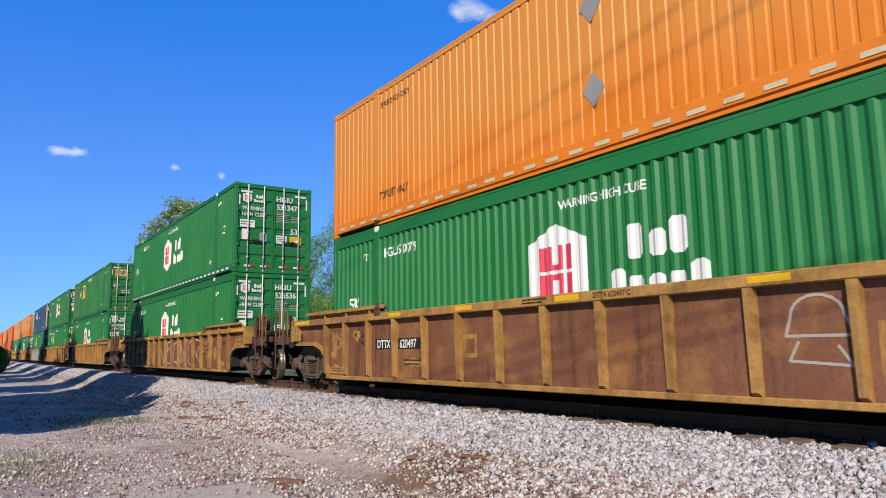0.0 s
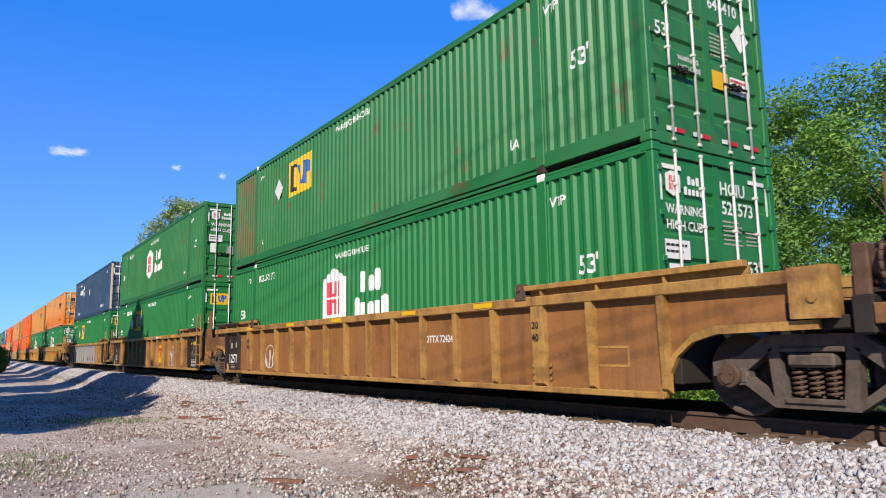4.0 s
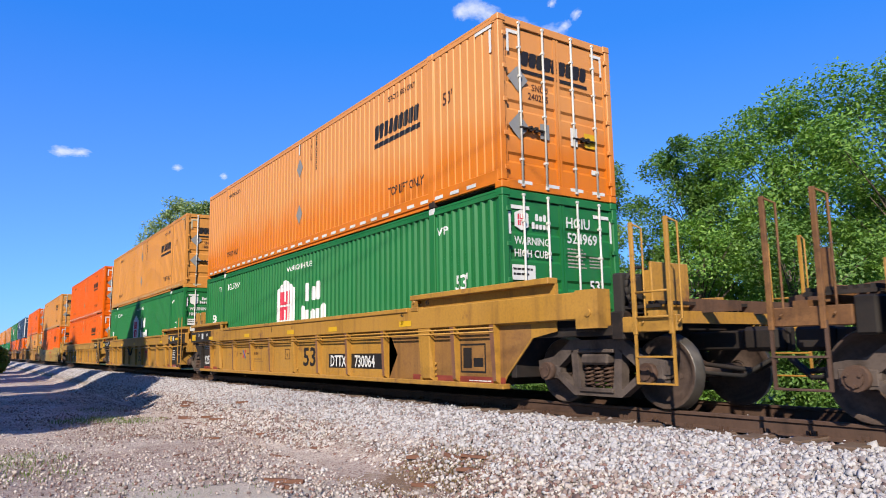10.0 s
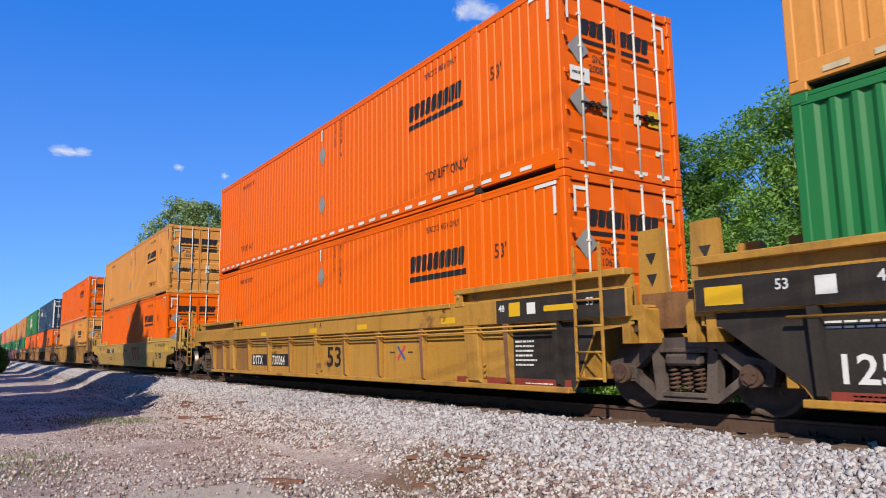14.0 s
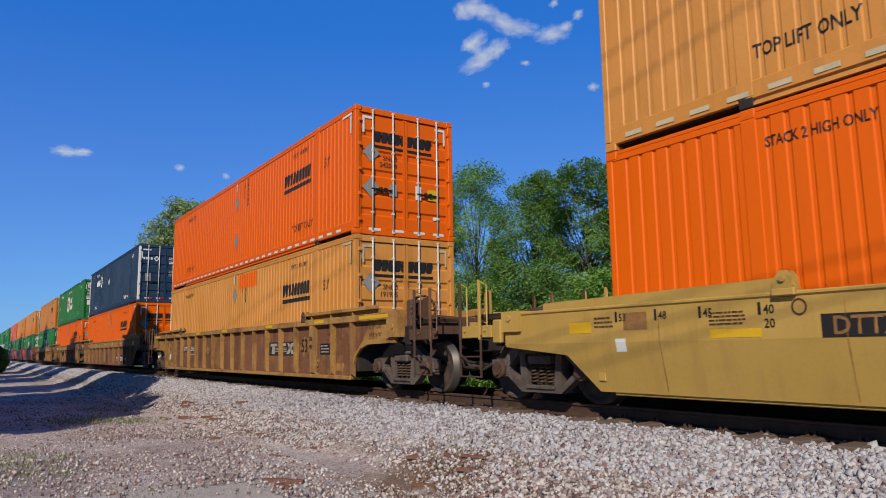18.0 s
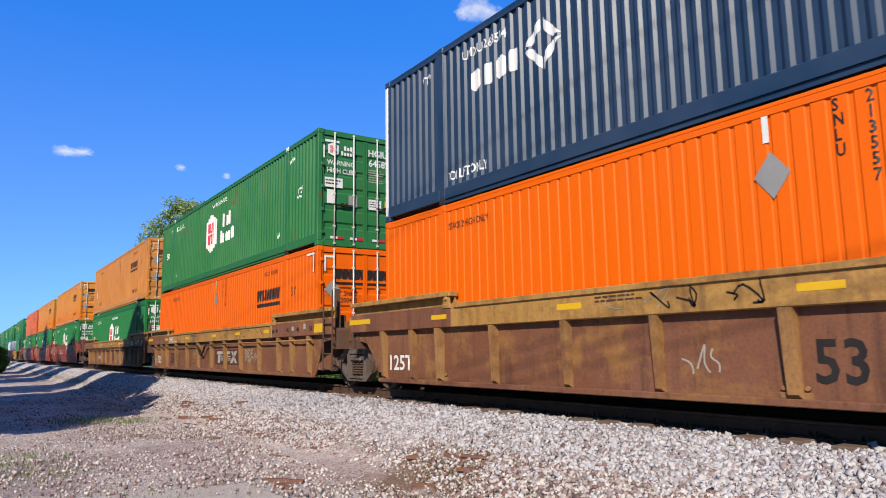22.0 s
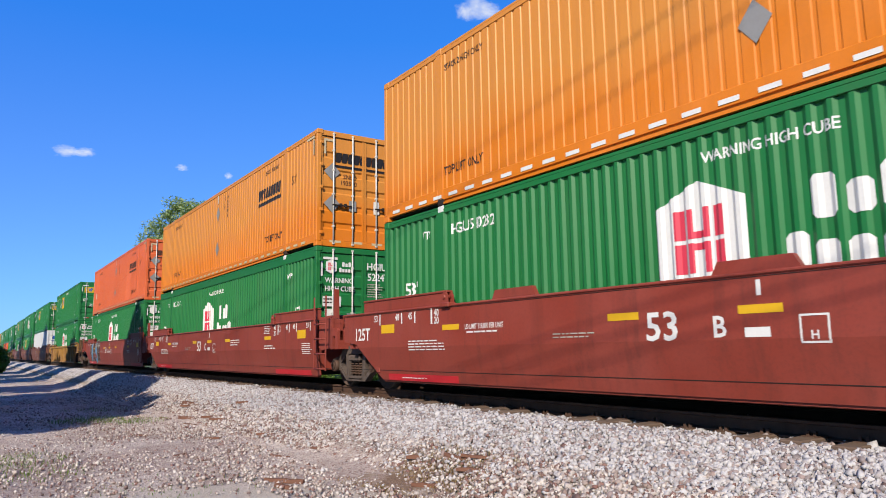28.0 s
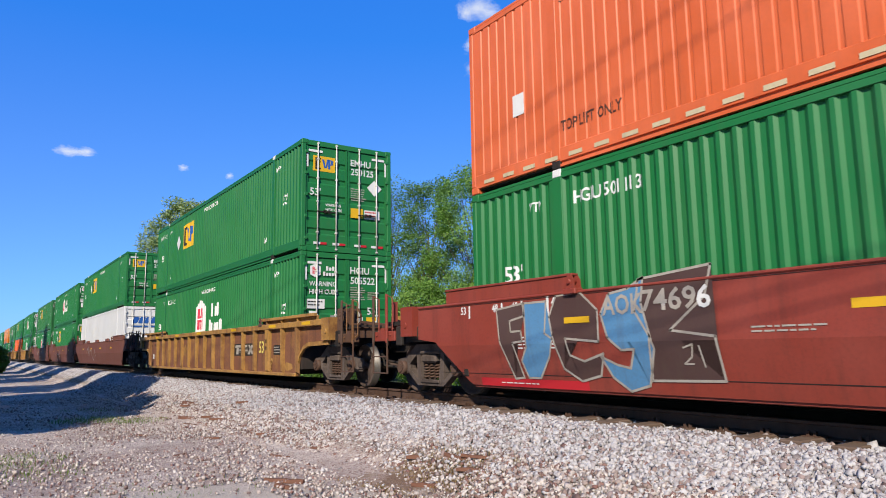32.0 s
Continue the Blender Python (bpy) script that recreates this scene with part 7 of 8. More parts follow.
def stone_stuff(name, label, mat, count, spot, smin, smax, seed):
    """Loose broken stones, joined."""
    rnd = np.random.default_rng(seed)
    base = np.array([(-1, -1, -1), (1, -1, -1), (1, 1, -1), (-1, 1, -1), (-1, -1, 1), (1, -1, 1), (1, 1, 1), (-1, 1, 1)], float) * 0.5
    quads = np.array([(0, 3, 2, 1), (4, 5, 6, 7), (0, 1, 5, 4), (1, 2, 6, 5), (2, 3, 7, 6), (3, 0, 4, 7)])
    P = spot(rnd, count)
    n = len(P)
    size = rnd.uniform(smin, smax, n) * rnd.uniform(0.6, 1.0, n)
    v = base[None] + rnd.uniform(-0.24, 0.24, (n, 8, 3))
    v = v * (size[:, None, None] * rnd.uniform(0.6, 1.25, (n, 1, 3)))
    q = rnd.normal(size=(n, 4))
    q /= np.linalg.norm(q, axis=1)[:, None]
    w, x, y, z = q.T
    R = np.stack([1 - 2 * (y * y + z * z), 2 * (x * y - z * w), 2 * (x * z + y * w), 2 * (x * y + z * w), 1 - 2 * (x * x + z * z), 2 * (y * z - x * w), 2 * (x * z - y * w), 2 * (y * z + x * w), 1 - 2 * (x * x + y * y)], 1).reshape(n, 3, 3)
    v = np.einsum("nij,nkj->nki", R, v) + P[:, None, :]
    me = bpy.data.meshes.new(name)
    me.vertices.add(n * 8)
    me.vertices.foreach_set("co", v.reshape(-1))
    f = (quads[None] + (np.arange(n) * 8)[:, None, None]).reshape(-1)
    me.loops.add(len(f))
    me.loops.foreach_set("vertex_index", f)
    me.polygons.add(n * 6)
    me.polygons.foreach_set("loop_start", np.arange(n * 6) * 4)
    me.update(calc_edges=True)
    me.materials.append(M[mat])
    return tagged(new(name, me), label, "gravel", kind="stuff")


def stone_material(name, a, b_, c_, bright):
    m, n, l, b = nodes(name)
    geo = n.new("ShaderNodeNewGeometry")
    r = n.new("ShaderNodeValToRGB")
    r.color_ramp.elements[0].color, r.color_ramp.elements[1].color = (*a, 1), (*bright, 1)
    for pos, col in ((0.18, c_), (0.30, b_), (0.55, tuple((p + q) / 2 for p, q in zip(b_, bright)))):
        e = r.color_ramp.elements.new(pos)
        e.color = (*col, 1)
    l.new(geo.outputs["Random Per Island"], r.inputs[0])
    fine = noise_tex(n, l, 60, 4, 0.7)
    l.new(mix(n, l, ramp(n, l, fine, 0.4, 0.75, 0, 0.35), r.outputs[0], (0.10, 0.085, 0.08)), b.inputs["Base Color"])
    b.inputs["Roughness"].default_value = 0.85
    bump(n, l, b, fine, 0.3, 0.006)
    return m


M["ballast"] = stone_material("ballast_stone", (0.135, 0.120, 0.120), (0.245, 0.229, 0.232), (0.20, 0.146, 0.136), (0.355, 0.344, 0.350))
M["gravel"] = stone_material("brown_gravel", (0.100, 0.075, 0.068), (0.215, 0.160, 0.143), (0.165, 0.082, 0.068), (0.44, 0.40, 0.365))


def on_bank(rnd, n):
    u = rnd.random(n) ** 1.9
    x = 1.0 - 58 * u
    y = 6.95 - 1.38 * rnd.random(n) ** 0.95 - np.abs(rnd.normal(0, 0.5, n)) * (rnd.random(n) < 0.22)
    gap = ((4 - x + 0.14) / 0.495)                # some tie ends lie bare at the crest
    bare = (y > 6.60) & (gap % 1.0 < 0.56) & (np.floor(gap) % 5 < 3) & (rnd.random(n) < 0.85)
    x, y, n = x[~bare], y[~bare], int((~bare).sum())
    z = np.array([ground_z(a, b) for a, b in zip(x, y)]) + rnd.uniform(-0.005, 0.03, n)
    return np.stack([x, y, z], 1)


def on_toe(rnd, n):
    x = 1.0 - 40 * rnd.random(n) ** 1.8
    y = 5.15 + rnd.normal(0, 0.42, n)
    keep = (np.hypot(x + 7.7, y - 5.1) > 0.75) | (rnd.random(n) < 0.35)
    x, y, n = x[keep], y[keep], int(keep.sum())
    return np.stack([x, y, np.array([ground_z(a, b) for a, b in zip(x, y)]) + rnd.uniform(-0.005, 0.02, n)], 1)


def on_far_bank(rnd, n):
    x, y = rnd.uniform(-40, 2, n), rnd.uniform(6.9, 11.0, n)
    return np.stack([x, y, np.array([ground_z(a, b) for a, b in zip(x, y)]) + 0.005], 1)


def on_yard(rnd, n):
    u = rnd.random(n) ** 1.6
    x = -3.0 - 32 * u
    y = rnd.uniform(-0.5, 5.6, n)
    keep = (rnd.random(n) < 0.35 + 0.65 * (y / 5.6)) & ((x < -9.4) | (y > 3.2) | (rnd.random(n) < 0.12))
    x, y = x[keep], y[keep]
    return np.stack([x, y, np.array([ground_z(a, b) for a, b in zip(x, y)]) + 0.005 + rnd.uniform(-0.01, 0.02, len(x))], 1)


stone_stuff("ballast", "pale pinkish-grey broken ballast stones banked along the track", "ballast", 62000, on_bank, 0.027, 0.061, 1)
M["toe"] = stone_material("mixed_stone", (0.06, 0.044, 0.040), (0.16, 0.112, 0.098), (0.135, 0.060, 0.046), (0.42, 0.385, 0.36))
stone_stuff("mixed_stones", "reddish and grey stones at the foot of the ballast bank", "toe", 24000, on_toe, 0.025, 0.062, 5)
stone_stuff("ballast_between_rails", "dusty ballast stones under the train", "ballast", 6000, on_far_bank, 0.04, 0.09, 2)
stone_stuff("yard_gravel", "brownish gravel strewn over the yard", "gravel", 38000, on_yard, 0.012, 0.045, 3)

RAIL_POLY = [(-0.075, -0.185), (0.075, -0.185), (0.075, -0.17), (0.012, -0.15), (0.012, -0.045), (0.036, -0.035), (0.036, -0.006), (0.028, 0.0), (-0.028, 0.0), (-0.036, -0.006), (-0.036, -0.035), (-0.012, -0.045), (-0.012, -0.15), (-0.075, -0.17)]
for s in (-1, 1):
    r = part("rail", Geo().prism([(TRACK_Y + s * 0.753 + u, w) for u, w in RAIL_POLY], -600, 60, "x"), "rail")
    tagged(r, "rusty steel rail with a worn head on wooden ties", "rail", "rails", "structure")
tie_me = B(-0.115, 0.115, -1.30, 1.30, -0.36, -0.186, c=0.012).mesh("tie", M["tie"])
plate_me = Geo().box(-0.09, 0.09, -0.93, -0.60, -0.187, -0.176).box(-0.09, 0.09, 0.60, 0.93, -0.187, -0.176).box(-0.05, -0.02, -0.90, -0.86, -0.176, -0.13).box(0.02, 0.05, -0.90, -0.86, -0.176, -0.13).mesh("tie_plate", M["rail"])
ties = tagged(new("railway_ties"), "weathered brown wooden ties bedded in ballast", "ties", kind="structure")
for i in range(124):
    t = new("tie", tie_me)
    t.location, t.rotation_euler.z = (4 - i * 0.495, TRACK_Y + random.uniform(-0.03, 0.03), random.uniform(-0.012, 0.006) + (0.034 if i % 5 < 3 else 0.0)), random.uniform(-0.02, 0.02)
    t.parent = ties
    p = new("tie_plate", plate_me)
    p.parent = t


# ---- trees ----
def leaf_material(name, a, b_):
    m, n, l, b = nodes(name)
    geo = n.new("ShaderNodeNewGeometry")
    c = mix(n, l, geo.outputs["Random Per Island"], a, b_)
    l.new(c, b.inputs["Base Color"])
    b.inputs["Roughness"].default_value = 0.6
    tr = n.new("ShaderNodeBsdfTranslucent")
    l.new(mix(n, l, 1.0, c, (0.9, 1.0, 0.35), "MULTIPLY"), tr.inputs[0])
    mx = n.new("ShaderNodeMixShader")
    mx.inputs[0].default_value = 0.45
    l.new(b.outputs[0], mx.inputs[1])
    l.new(tr.outputs[0], mx.inputs[2])
    l.new(mx.outputs[0], n["Material Output"].inputs[0])
    return m


M["leaf"] = leaf_material("fresh_leaves", (0.085, 0.195, 0.030), (0.225, 0.365, 0.068))
M["leaf_dark"] = leaf_material("dark_leaves", (0.066, 0.150, 0.028), (0.160, 0.275, 0.056))
# for the distant trees: the haze is put into the leaf colour
M["leaf_haze"] = leaf_material("hazy_grey_green_leaves", (0.17, 0.24, 0.10), (0.30, 0.36, 0.19))
M["bark"] = paint("grey_bark", (0.13, 0.10, 0.08), dirt=(0.05, 0.04, 0.03), amount=0.7, rough=0.95)


def tree(x, y, height, radius, leaves, seed, mat="leaf", leaf=0.16, low=0.12, name="tree", label="tall leafy green broadleaf tree behind the track"):
    rnd = np.random.default_rng(seed)
    t = thing(name, label, "tree", "trees along the track")
    t.location = (x, y, -0.95)
    g = Geo()
    top = Vector((rnd.uniform(-0.4, 0.4), rnd.uniform(-0.4, 0.4), height * 0.72))
    g.cyl((0, 0, 0), top * 0.5, 0.02 * height + 0.04, 9, 0.013 * height)
    g.cyl(top * 0.5, top, 0.013 * height, 8, 0.03)
    part("trunk", g, "bark", t)
    clumps, limbs = [], Geo()
    n = int(34 + height * 5)
    for i in range(n):
        h = low + (0.97 - low) * (i + 0.5) / n
        env = math.sin(math.pi * min(1, (h - low * 0.6) / (1.04 - low * 0.6))) ** 0.6
        an = i * 2.399 + rnd.uniform(-0.5, 0.5)
        rr = radius * env * rnd.uniform(0.25, 1.0)
        c = Vector((rr * math.cos(an), rr * math.sin(an), height * h))
        clumps.append((c, rnd.uniform(0.17, 0.30) * radius))
        start = top * min(1.0, max(0.15, (h - 0.15)))
        limbs.cyl(start, c, 0.014 * radius * (1.2 - h) + 0.012, 5, 0.01, cap=False)
    part("branch_frame", limbs, "bark", t)
    # leaves: small folded quads thrown round each clump
    per = leaves // len(clumps)
    C = np.concatenate([np.array(c)[None] + (lambda d: d / np.linalg.norm(d, axis=1)[:, None] * (rnd.random((per, 1)) ** 0.36 * rnd.uniform(0.8, 1.25, (per, 1))))(rnd.normal(size=(per, 3))) * np.array([r, r, r * 0.72]) for c, r in clumps])
    k = len(C)
    out = C - np.array([0, 0, height * 0.45])
    out /= np.linalg.norm(out, axis=1)[:, None]
    face = out * 0.55 + np.array([0, 0, 0.55]) + rnd.normal(size=(k, 3)) * 0.55
    face /= np.linalg.norm(face, axis=1)[:, None]
    a = np.cross(face, rnd.normal(size=(k, 3)))
    a /= np.linalg.norm(a, axis=1)[:, None]
    b = np.cross(face, a)
    s = (leaf * rnd.uniform(0.6, 1.3, k))[:, None]
    v = np.stack([C - a * s, C + b * s * 0.45, C + a * s, C - b * s * 0.45], 1)
    me = bpy.data.meshes.new("crown")
    me.vertices.add(k * 4)
    me.vertices.foreach_set("co", v.reshape(-1))
    me.loops.add(k * 4)
    me.loops.foreach_set("vertex_index", np.arange(k * 4))
    me.polygons.add(k)
    me.polygons.foreach_set("loop_start", np.arange(k) * 4)
    me.update(calc_edges=True)
    me.materials.append(M[mat])
    part("crown", me, mat, t)
    return t


# behind the train
for i, (x, y, h, r, n, mat) in enumerate([
        (-8.2, 21.0, 9.6, 3.4, 30000, "leaf"), (-11.8, 21.5, 9.6, 3.0, 28000, "leaf"), (-15.3, 21.6, 9.3, 2.6, 26000, "leaf_dark"), (-20.3, 21.3, 9.6, 2.5, 22000, "leaf_dark"),
        (-23.6, 21.5, 9.9, 2.6, 20000, "leaf_dark"), (-28.2, 21.2, 11.2, 3.0, 20000, "leaf"), (-32.4, 21.2, 11.4, 2.8, 18000, "leaf_dark"), (-37.6, 21.4, 12.4, 3.2, 16000, "leaf_dark"), (-43.5, 21.5, 11.6, 3.4, 12000, "leaf"),
        (-50.5, 21.5, 11.0, 3.6, 10000, "leaf_dark"), (-3.5, 21.5, 9.6, 3.4, 12000, "leaf"), (-64.0, 17.2, 15.6, 3.6, 18000, "leaf_haze"), (-70.0, 16.7, 16.9, 3.6, 20000, "leaf_haze"), (-79.0, 17.0, 16.0, 3.8, 14000, "leaf_haze")]):
    tree(x, y, h, r, int(n * (2.3 if x > -34 else 1.3)), 40 + i, mat, leaf=0.068 if x > -46 else (0.11 if x > -60 else 0.15), low=0.05)
for i, (x, y, h, r) in enumerate([(-9.5, 17.6, 5.0, 2.4), (-12.8, 17.8, 5.6, 2.4), (-16.6, 18.0, 4.4, 2.2), (-20.0, 18.0, 5.0, 2.4), (-24.5, 18.2, 4.6, 2.4), (-29.0, 18.2, 5.2, 2.6), (-34.5, 18.4, 4.8, 2.8), (-40.5, 18.4, 5.2, 3.0)]):
    tree(x, y, h, r, 24000, 60 + i, "leaf" if i % 3 else "leaf_dark", leaf=0.062, low=0.02, name="bush", label="dense bright green bush behind the track")
# beside the yard, out of view to the camera's left: they shade the ground and the train's foot
for i, (x, y, h, r, n) in enumerate([(-15.5, -7.0, 10.5, 3.4, 9000), (-20.5, -7.0, 12.5, 3.4, 9000), (-24.5, -7.2, 16.0, 3.0, 9000), (-33.0, -8.5, 13.5, 3.6, 8000), (-48.0, -8.0, 15.8, 3.6, 8000), (-58.0, -8.5, 14.0, 4.0, 8000), (-72.0, -8.0, 17.0, 4.0, 8000), (-92.0, -9.0, 17.0, 5.0, 8000), (-112.0, -9.0, 18.0, 5.0, 6000), (-135.0, -10.0, 19.0, 6.0, 6000), (-160.0, -10.0, 19.0, 6.0, 5000)]):
    tree(x, y, h, r, n, 80 + i, "leaf_dark", leaf=0.36, low=0.12, label="broad dark green tree shading the gravel yard")
tree(-82.0, 2.35, 2.5, 1.4, 5000, 99, "leaf_dark", leaf=0.2, low=0.02, name="bush", label="dark bush at the yard's far edge")

# ---- small things on the yard ----
def blades(rnd, x, y, r, count, h):
    g = Geo()
    for i in range(count):
        a, d = rnd.uniform(0, 6.28), r * rnd.random() ** 0.6
        px, py, b = x + d * math.cos(a), y + d * math.sin(a), rnd.uniform(0, 6.28)
        hh, w = h * rnd.uniform(0.4, 1.0), 0.006
        lx, ly = 0.5 * hh * math.cos(b), 0.5 * hh * math.sin(b)
        z = ground_z(px, py)
        g.add([(px - w * math.sin(b), py + w * math.cos(b), z - 0.01), (px + w * math.sin(b), py - w * math.cos(b), z - 0.01), (px + lx * 0.5 + w * 0.6 * math.sin(b), py + ly * 0.5 - w * 0.6 * math.cos(b), z + hh * 0.6), (px + lx, py + ly, z + hh), (px + lx * 0.5 - w * 0.6 * math.sin(b), py + ly * 0.5 + w * 0.6 * math.cos(b), z + hh * 0.6)], [(0, 1, 2, 4), (4, 2, 3)])
    return g


M["grass"] = leaf_material("yard_grass", (0.065, 0.11, 0.018), (0.15, 0.20, 0.045))
M["straw"] = leaf_material("dry_straw", (0.15, 0.09, 0.04), (0.28, 0.20, 0.10))
M["scrap_wood"] = paint("split_brown_wood", (0.17, 0.075, 0.045), dirt=(0.08, 0.045, 0.03), amount=0.6, rough=0.9)
rnd = random.Random(12)
for x, y, r, n, h in ((-20.4, 2.7, 0.9, 500, 0.13), (-19.4, 3.7, 0.8, 320, 0.11), (-13.6, 0.7, 0.9, 420, 0.08), (-12.0, 0.9, 0.8, 260, 0.06), (-24.0, 3.4, 1.0, 240, 0.09), (-9.5, 2.2, 1.2, 160, 0.04)):
    tagged(part("grass_tuft", blades(rnd, x, y, r, n, h), "grass"), "sparse low tuft of yellowish green grass in gravel", "grass", kind="stuff")
for x, y, r, n in ((-7.5, 5.0, 0.75, 1100), (-8.4, 4.7, 0.6, 700), (-6.8, 5.3, 0.5, 600), (-7.9, 5.2, 0.9, 700)):
    tagged(part("dry_straw", blades(rnd, x, y, r, n, 0.05), "straw"), "flattened dry straw and twigs on the gravel", "straw", kind="stuff")


def splinter(x, y, l, w, h, rz):
    """A split piece of old tie wood."""
    g = Geo()
    n = 6
    V, F = [], []
    for i in range(n + 1):
        t = i / n
        ww = w * (0.35 + 0.65 * math.sin(math.pi * min(0.98, 0.08 + t * 0.85))) * rnd.uniform(0.8, 1.15)
        zc = h * rnd.uniform(0.7, 1.1)
        V += [((t - 0.5) * l, -ww, 0), ((t - 0.5) * l, ww, 0), ((t - 0.5) * l, ww * 0.7, zc), ((t - 0.5) * l, -ww * 0.6, zc)]
    for i in range(n):
        for k in range(4):
            F.append((4 * i + k, 4 * i + (k + 1) % 4, 4 * i + 4 + (k + 1) % 4, 4 * i + 4 + k))
    F += [(0, 1, 2, 3), (4 * n + 3, 4 * n + 2, 4 * n + 1, 4 * n)]
    ob = part("wood_scrap", g.add(V, F), "scrap_wood")
    ob.location, ob.rotation_euler.z = (x, y, ground_z(x, y) - 0.005), rz
    return tagged(ob, "splintered reddish brown scrap of tie wood", "wood scrap", "wood scraps")


for x, y, l, w, h, rz in ((-9.1, 3.6, 0.62, 0.06, 0.05, 0.55), (-18.6, 4.75, 0.7, 0.10, 0.07, 0.3), (-20.2, 5.2, 0.5, 0.09, 0.06, 0.9), (-19.6, 4.4, 0.55, 0.07, 0.05, 0.1), (-17.4, 5.0, 0.45, 0.07, 0.05, 1.4), (-10.9, 4.9, 0.34, 0.06, 0.04, 0.2), (-7.0, 5.2, 0.5, 0.05, 0.04, 0.7), (-7.4, 4.75, 0.42, 0.05, 0.05, 0.5), (-14.5, 4.2, 0.3, 0.05, 0.04, 1.0), (-16.0, 3.2, 0.32, 0.05, 0.03, 0.4), (-12.5, 3.1, 0.26, 0.05, 0.03, 2.0),
                          (-8.75, 3.45, 0.36, 0.05, 0.04, 0.2), (-17.4, 4.55, 0.8, 0.07, 0.05, 0.15), (-16.6, 5.0, 0.7, 0.08, 0.05, 0.5), (-17.0, 5.75, 0.55, 0.07, 0.06, 0.9), (-20.6, 5.3, 0.7, 0.10, 0.07, 0.2), (-11.2, 4.35, 0.45, 0.06, 0.04, 0.35), (-7.6, 5.35, 0.5, 0.06, 0.05, 0.1), (-8.3, 5.2, 0.34, 0.06, 0.05, 1.1), (-7.2, 5.45, 0.6, 0.05, 0.04, 0.45), (-13.4, 4.9, 0.4, 0.06, 0.04, 0.6)):
    splinter(x, y, l, w, h, rz)


# ---- the overhead line beside the yard, behind the camera: its wires shade the train ----
def line_pole(x, y, name="utility_pole"):
    p = thing(name, "weathered wooden utility pole carrying black wires", "pole", "utility poles")
    p.location = (x, y, -0.92)
    part("post", Geo().cyl((0, 0, -0.2), (0, 0, 13.2), 0.16, 12, 0.11), "tie", p)
    part("crossarm", B(-0.05, 0.05, -1.2, 1.2, 12.5, 12.62), "tie", p)
    return p


LINE = Vector((0.972, 0.235, 0.0))
for k, (side, z) in enumerate(((0.0, 11.74), (0.75, 11.72), (0.1, 8.70), (0.5, 8.15), (0.9, 7.60))):
    mid = Vector((-0.26, -1.9, z)) + Vector((-0.235, 0.972, 0)) * side
    a, b = mid - LINE * 62, mid + LINE * 24
    pts = [a.lerp(b, i / 24) - Vector((0, 0, 0.3 * math.sin(math.pi * i / 24))) for i in range(25)]
    tagged(part("overhead_wire", Geo().tube(pts, 0.011, 6), "mark_black"), "black overhead wire strung between poles", "wire", "overhead wires")
for d in (-62, 24):
    spot = Vector((-0.26, -1.9, 0)) + LINE * d
    line_pole(spot.x, spot.y).rotation_euler.z = 0.237


# ---- clouds, far away ----
def cloud_material():
    m, n, l, b = nodes("cloud")
    for x in list(n):
        if x.type != "OUTPUT_MATERIAL":
            n.remove(x)
    out = n["Material Output"]
    tc = n.new("ShaderNodeTexCoord")
    grad = n.new("ShaderNodeTexGradient")
    grad.gradient_type = "SPHERICAL"
    l.new(tc.outputs["Object"], grad.inputs[0])
    mp = n.new("ShaderNodeMapping")
    info = n.new("ShaderNodeObjectInfo")
    l.new(info.outputs["Location"], mp.inputs["Location"])
    l.new(tc.outputs["Object"], mp.inputs["Vector"])
    nz = n.new("ShaderNodeTexNoise")
    nz.inputs["Scale"].default_value, nz.inputs["Detail"].default_value, nz.inputs["Roughness"].default_value = 2.2, 7, 0.6
    l.new(mp.outputs[0], nz.inputs["Vector"])
    add = n.new("ShaderNodeMath")
    add.operation = "MULTIPLY_ADD"
    l.new(grad.outputs["Fac"], add.inputs[0])
    add.inputs[1].default_value = 0.9
    l.new(nz.outputs["Fac"], add.inputs[2])
    # the cards glow white by themselves in place of sunlight on cloud
    em, tr, mx = n.new("ShaderNodeEmission"), n.new("ShaderNodeBsdfTransparent"), n.new("ShaderNodeMixShader")
    em.inputs[0].default_value, em.inputs[1].default_value = (0.93, 0.96, 1.0, 1), 0.56
    edge = n.new("ShaderNodeMath")
    edge.operation = "MULTIPLY"
    l.new(ramp(n, l, add.outputs[0], 0.74, 1.42, 0, 0.66), edge.inputs[0])
    l.new(ramp(n, l, grad.outputs["Fac"], 0.02, 0.25), edge.inputs[1])
    l.new(edge.outputs[0], mx.inputs[0])
    l.new(tr.outputs[0], mx.inputs[1])
    l.new(em.outputs[0], mx.inputs[2])
    l.new(mx.outputs[0], out.inputs[0])
    return m


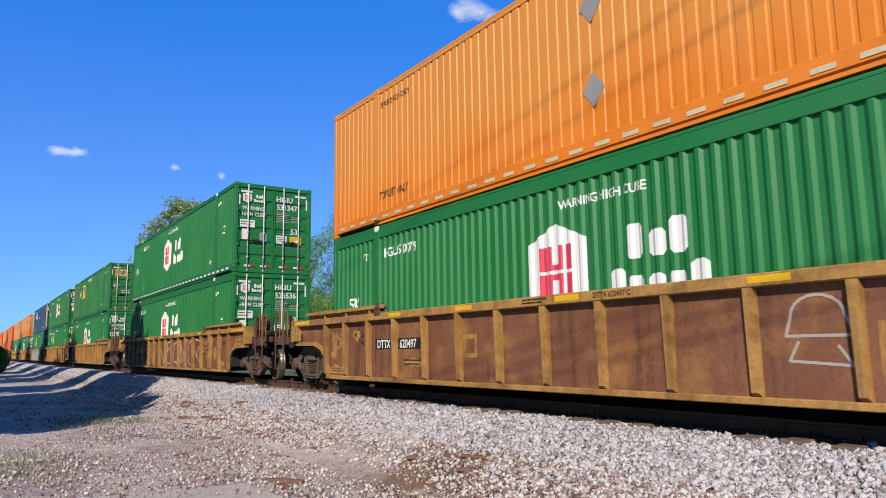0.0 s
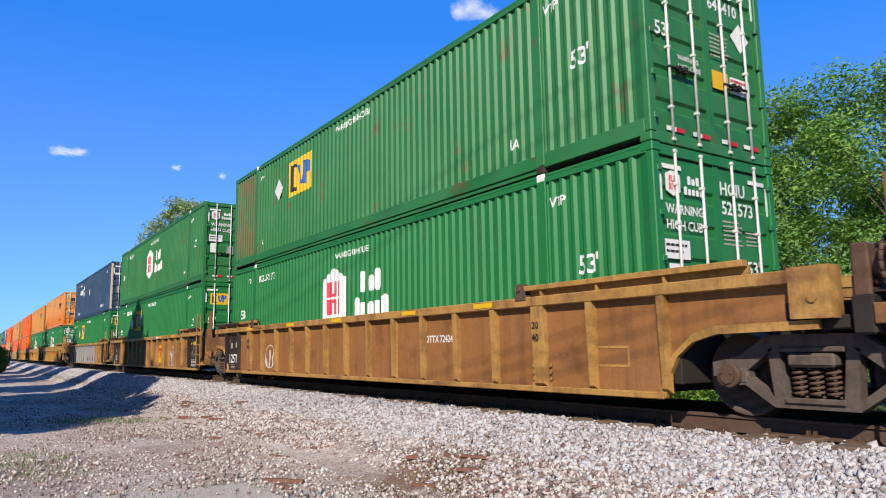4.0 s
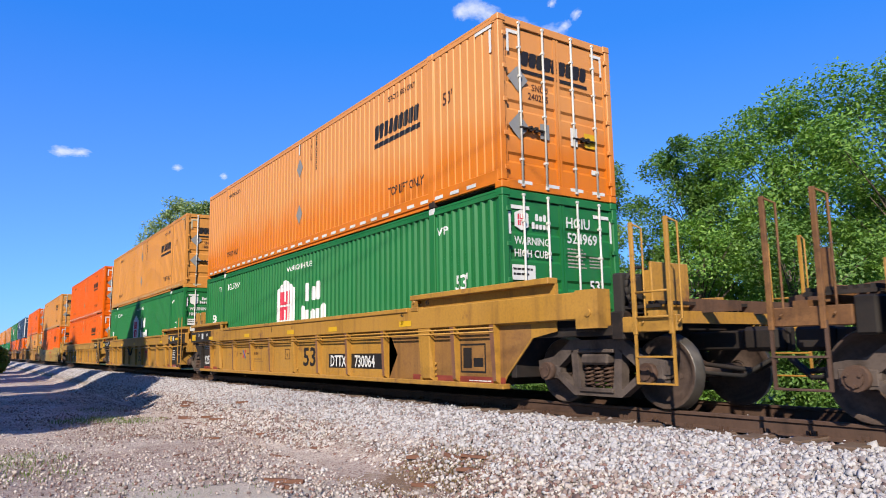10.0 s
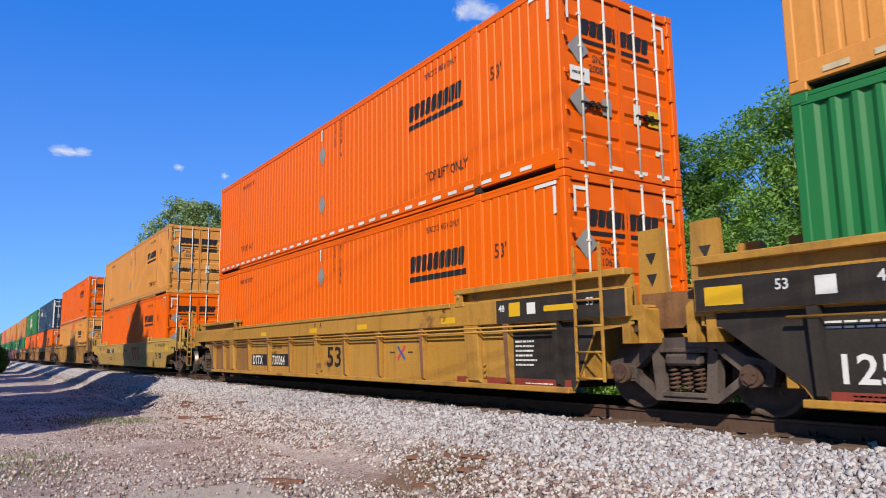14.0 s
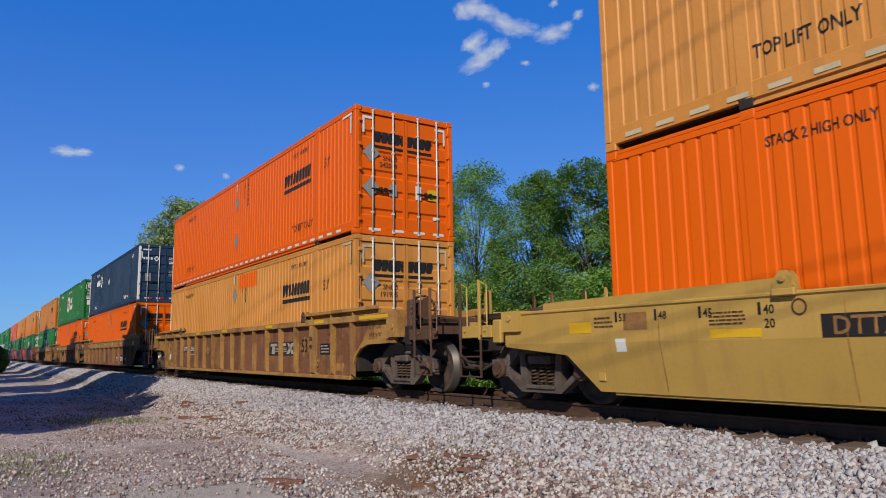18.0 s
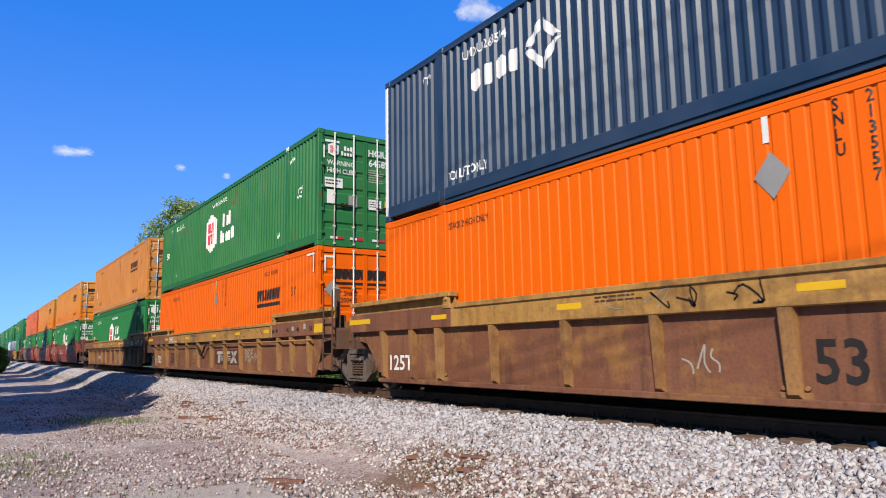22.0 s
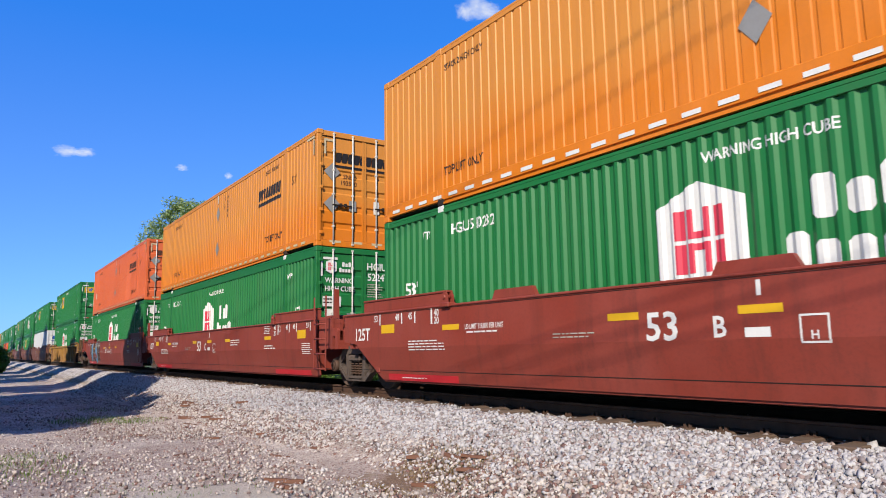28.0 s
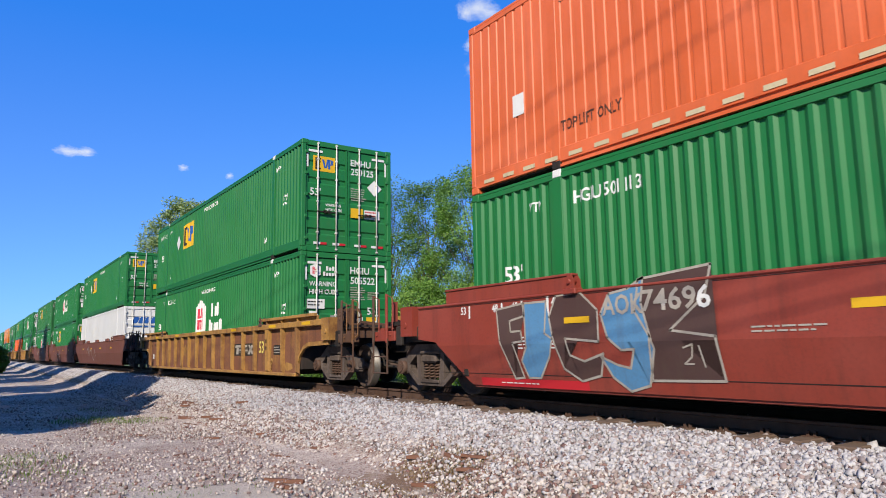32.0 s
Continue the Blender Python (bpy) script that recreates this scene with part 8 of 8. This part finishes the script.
M["cloud"] = cloud_material()
RIGHT = AIM.cross(Vector((0, 0, 1))).normalized()
UP = RIGHT.cross(AIM)
CLOUDS = []
LEVEL = Matrix.Rotation(radians(0.86), 3, AIM)
RIGHT, UP = LEVEL @ RIGHT, LEVEL @ UP
for cx, cy, w, h, tilt in ((93, 267, 22, 10, 0), (130, 269, 17, 8, 0), (112, 270, 26, 7, 0), (300, 297, 11, 6, 0), (382, 312, 8, 6, 0),
                           (818, 14, 34, 22, 10), (842, 22, 30, 16, -10), (800, 22, 16, 14, 0), (872, 40, 34, 16, -25), (905, 50, 40, 16, -8), (958, 60, 36, 16, 4), (985, 46, 14, 9, 30), (1005, 26, 13, 8, 40),
                           (822, 74, 30, 15, 30), (812, 82, 18, 10, 0), (835, 98, 26, 18, 10), (825, 114, 38, 14, 25), (862, 86, 26, 15, 30), (912, 112, 10, 5, 0), (842, 150, 9, 6, 0), (962, 6, 10, 7, 40), (1032, 154, 12, 8, 0)):
    k = 2500 / 1233.2
    spot = EYE + AIM * 2500 + RIGHT * (cx - 774) * k + UP * (441 - cy) * k
    me = bpy.data.meshes.new("cloud")
    me.from_pydata([(-1, -1, 0), (1, -1, 0), (1, 1, 0), (-1, 1, 0)], [], [(0, 1, 2, 3)])
    me.materials.append(M["cloud"])
    ob = tagged(new("cloud", me), "small thin white summer cloud", "cloud", "clouds", "structure")
    m = look(spot, EYE) @ Matrix.Rotation(math.pi, 4, "Y") @ Matrix.Rotation(radians(tilt), 4, "Z")
    ob.matrix_basis = m @ Matrix.Diagonal((w * k * 1.3, h * k * 1.5, 1, 1))
    ob.visible_shadow = False
    CLOUDS.append((ob, m, k))


# ---- movement ----
def motions():
    times = [i for i in range(33)]
    for ob, off, z in MOVING:
        walk(ob, [(t, pose(off + run(t), TRACK_Y, z)) for t in times])
        if ob.name.startswith("well_car"):
            for w in [o for o in ob.children_recursive if o.name.startswith("wheelset")]:
                bx = w.parent.location.x
                rows, t, home = [], 0.0, w.location.copy()
                while t < 32.0001:
                    x = off + bx + run(t)
                    rows.append((t, Matrix.Translation(home) @ Matrix.Rotation(max(min(x, 4.0), -34.0) / RW, 4, "Y")))
                    t += 2 / 30 if -34.8 < x < 4.2 else 1.0
                    t = round(t * 30) / 30
                    # step no further than the moment at which the turning begins
                    if rows and off + bx + run(t) > -34.0 > x and t - rows[-1][0] > 0.1:
                        t = rows[-1][0] + 2 / 30
                if rows[-1][0] < 31.99:
                    x = off + bx + run(32)
                    rows.append((32.0, Matrix.Translation(home) @ Matrix.Rotation(max(min(x, 4.0), -34.0) / RW, 4, "Y")))
                walk(w, rows)
    for ob, m, k in CLOUDS:                   # the clouds drift slowly
        walk(ob, [(0, m), (32, Matrix.Translation(RIGHT * 14 * k) @ m)])


motions()
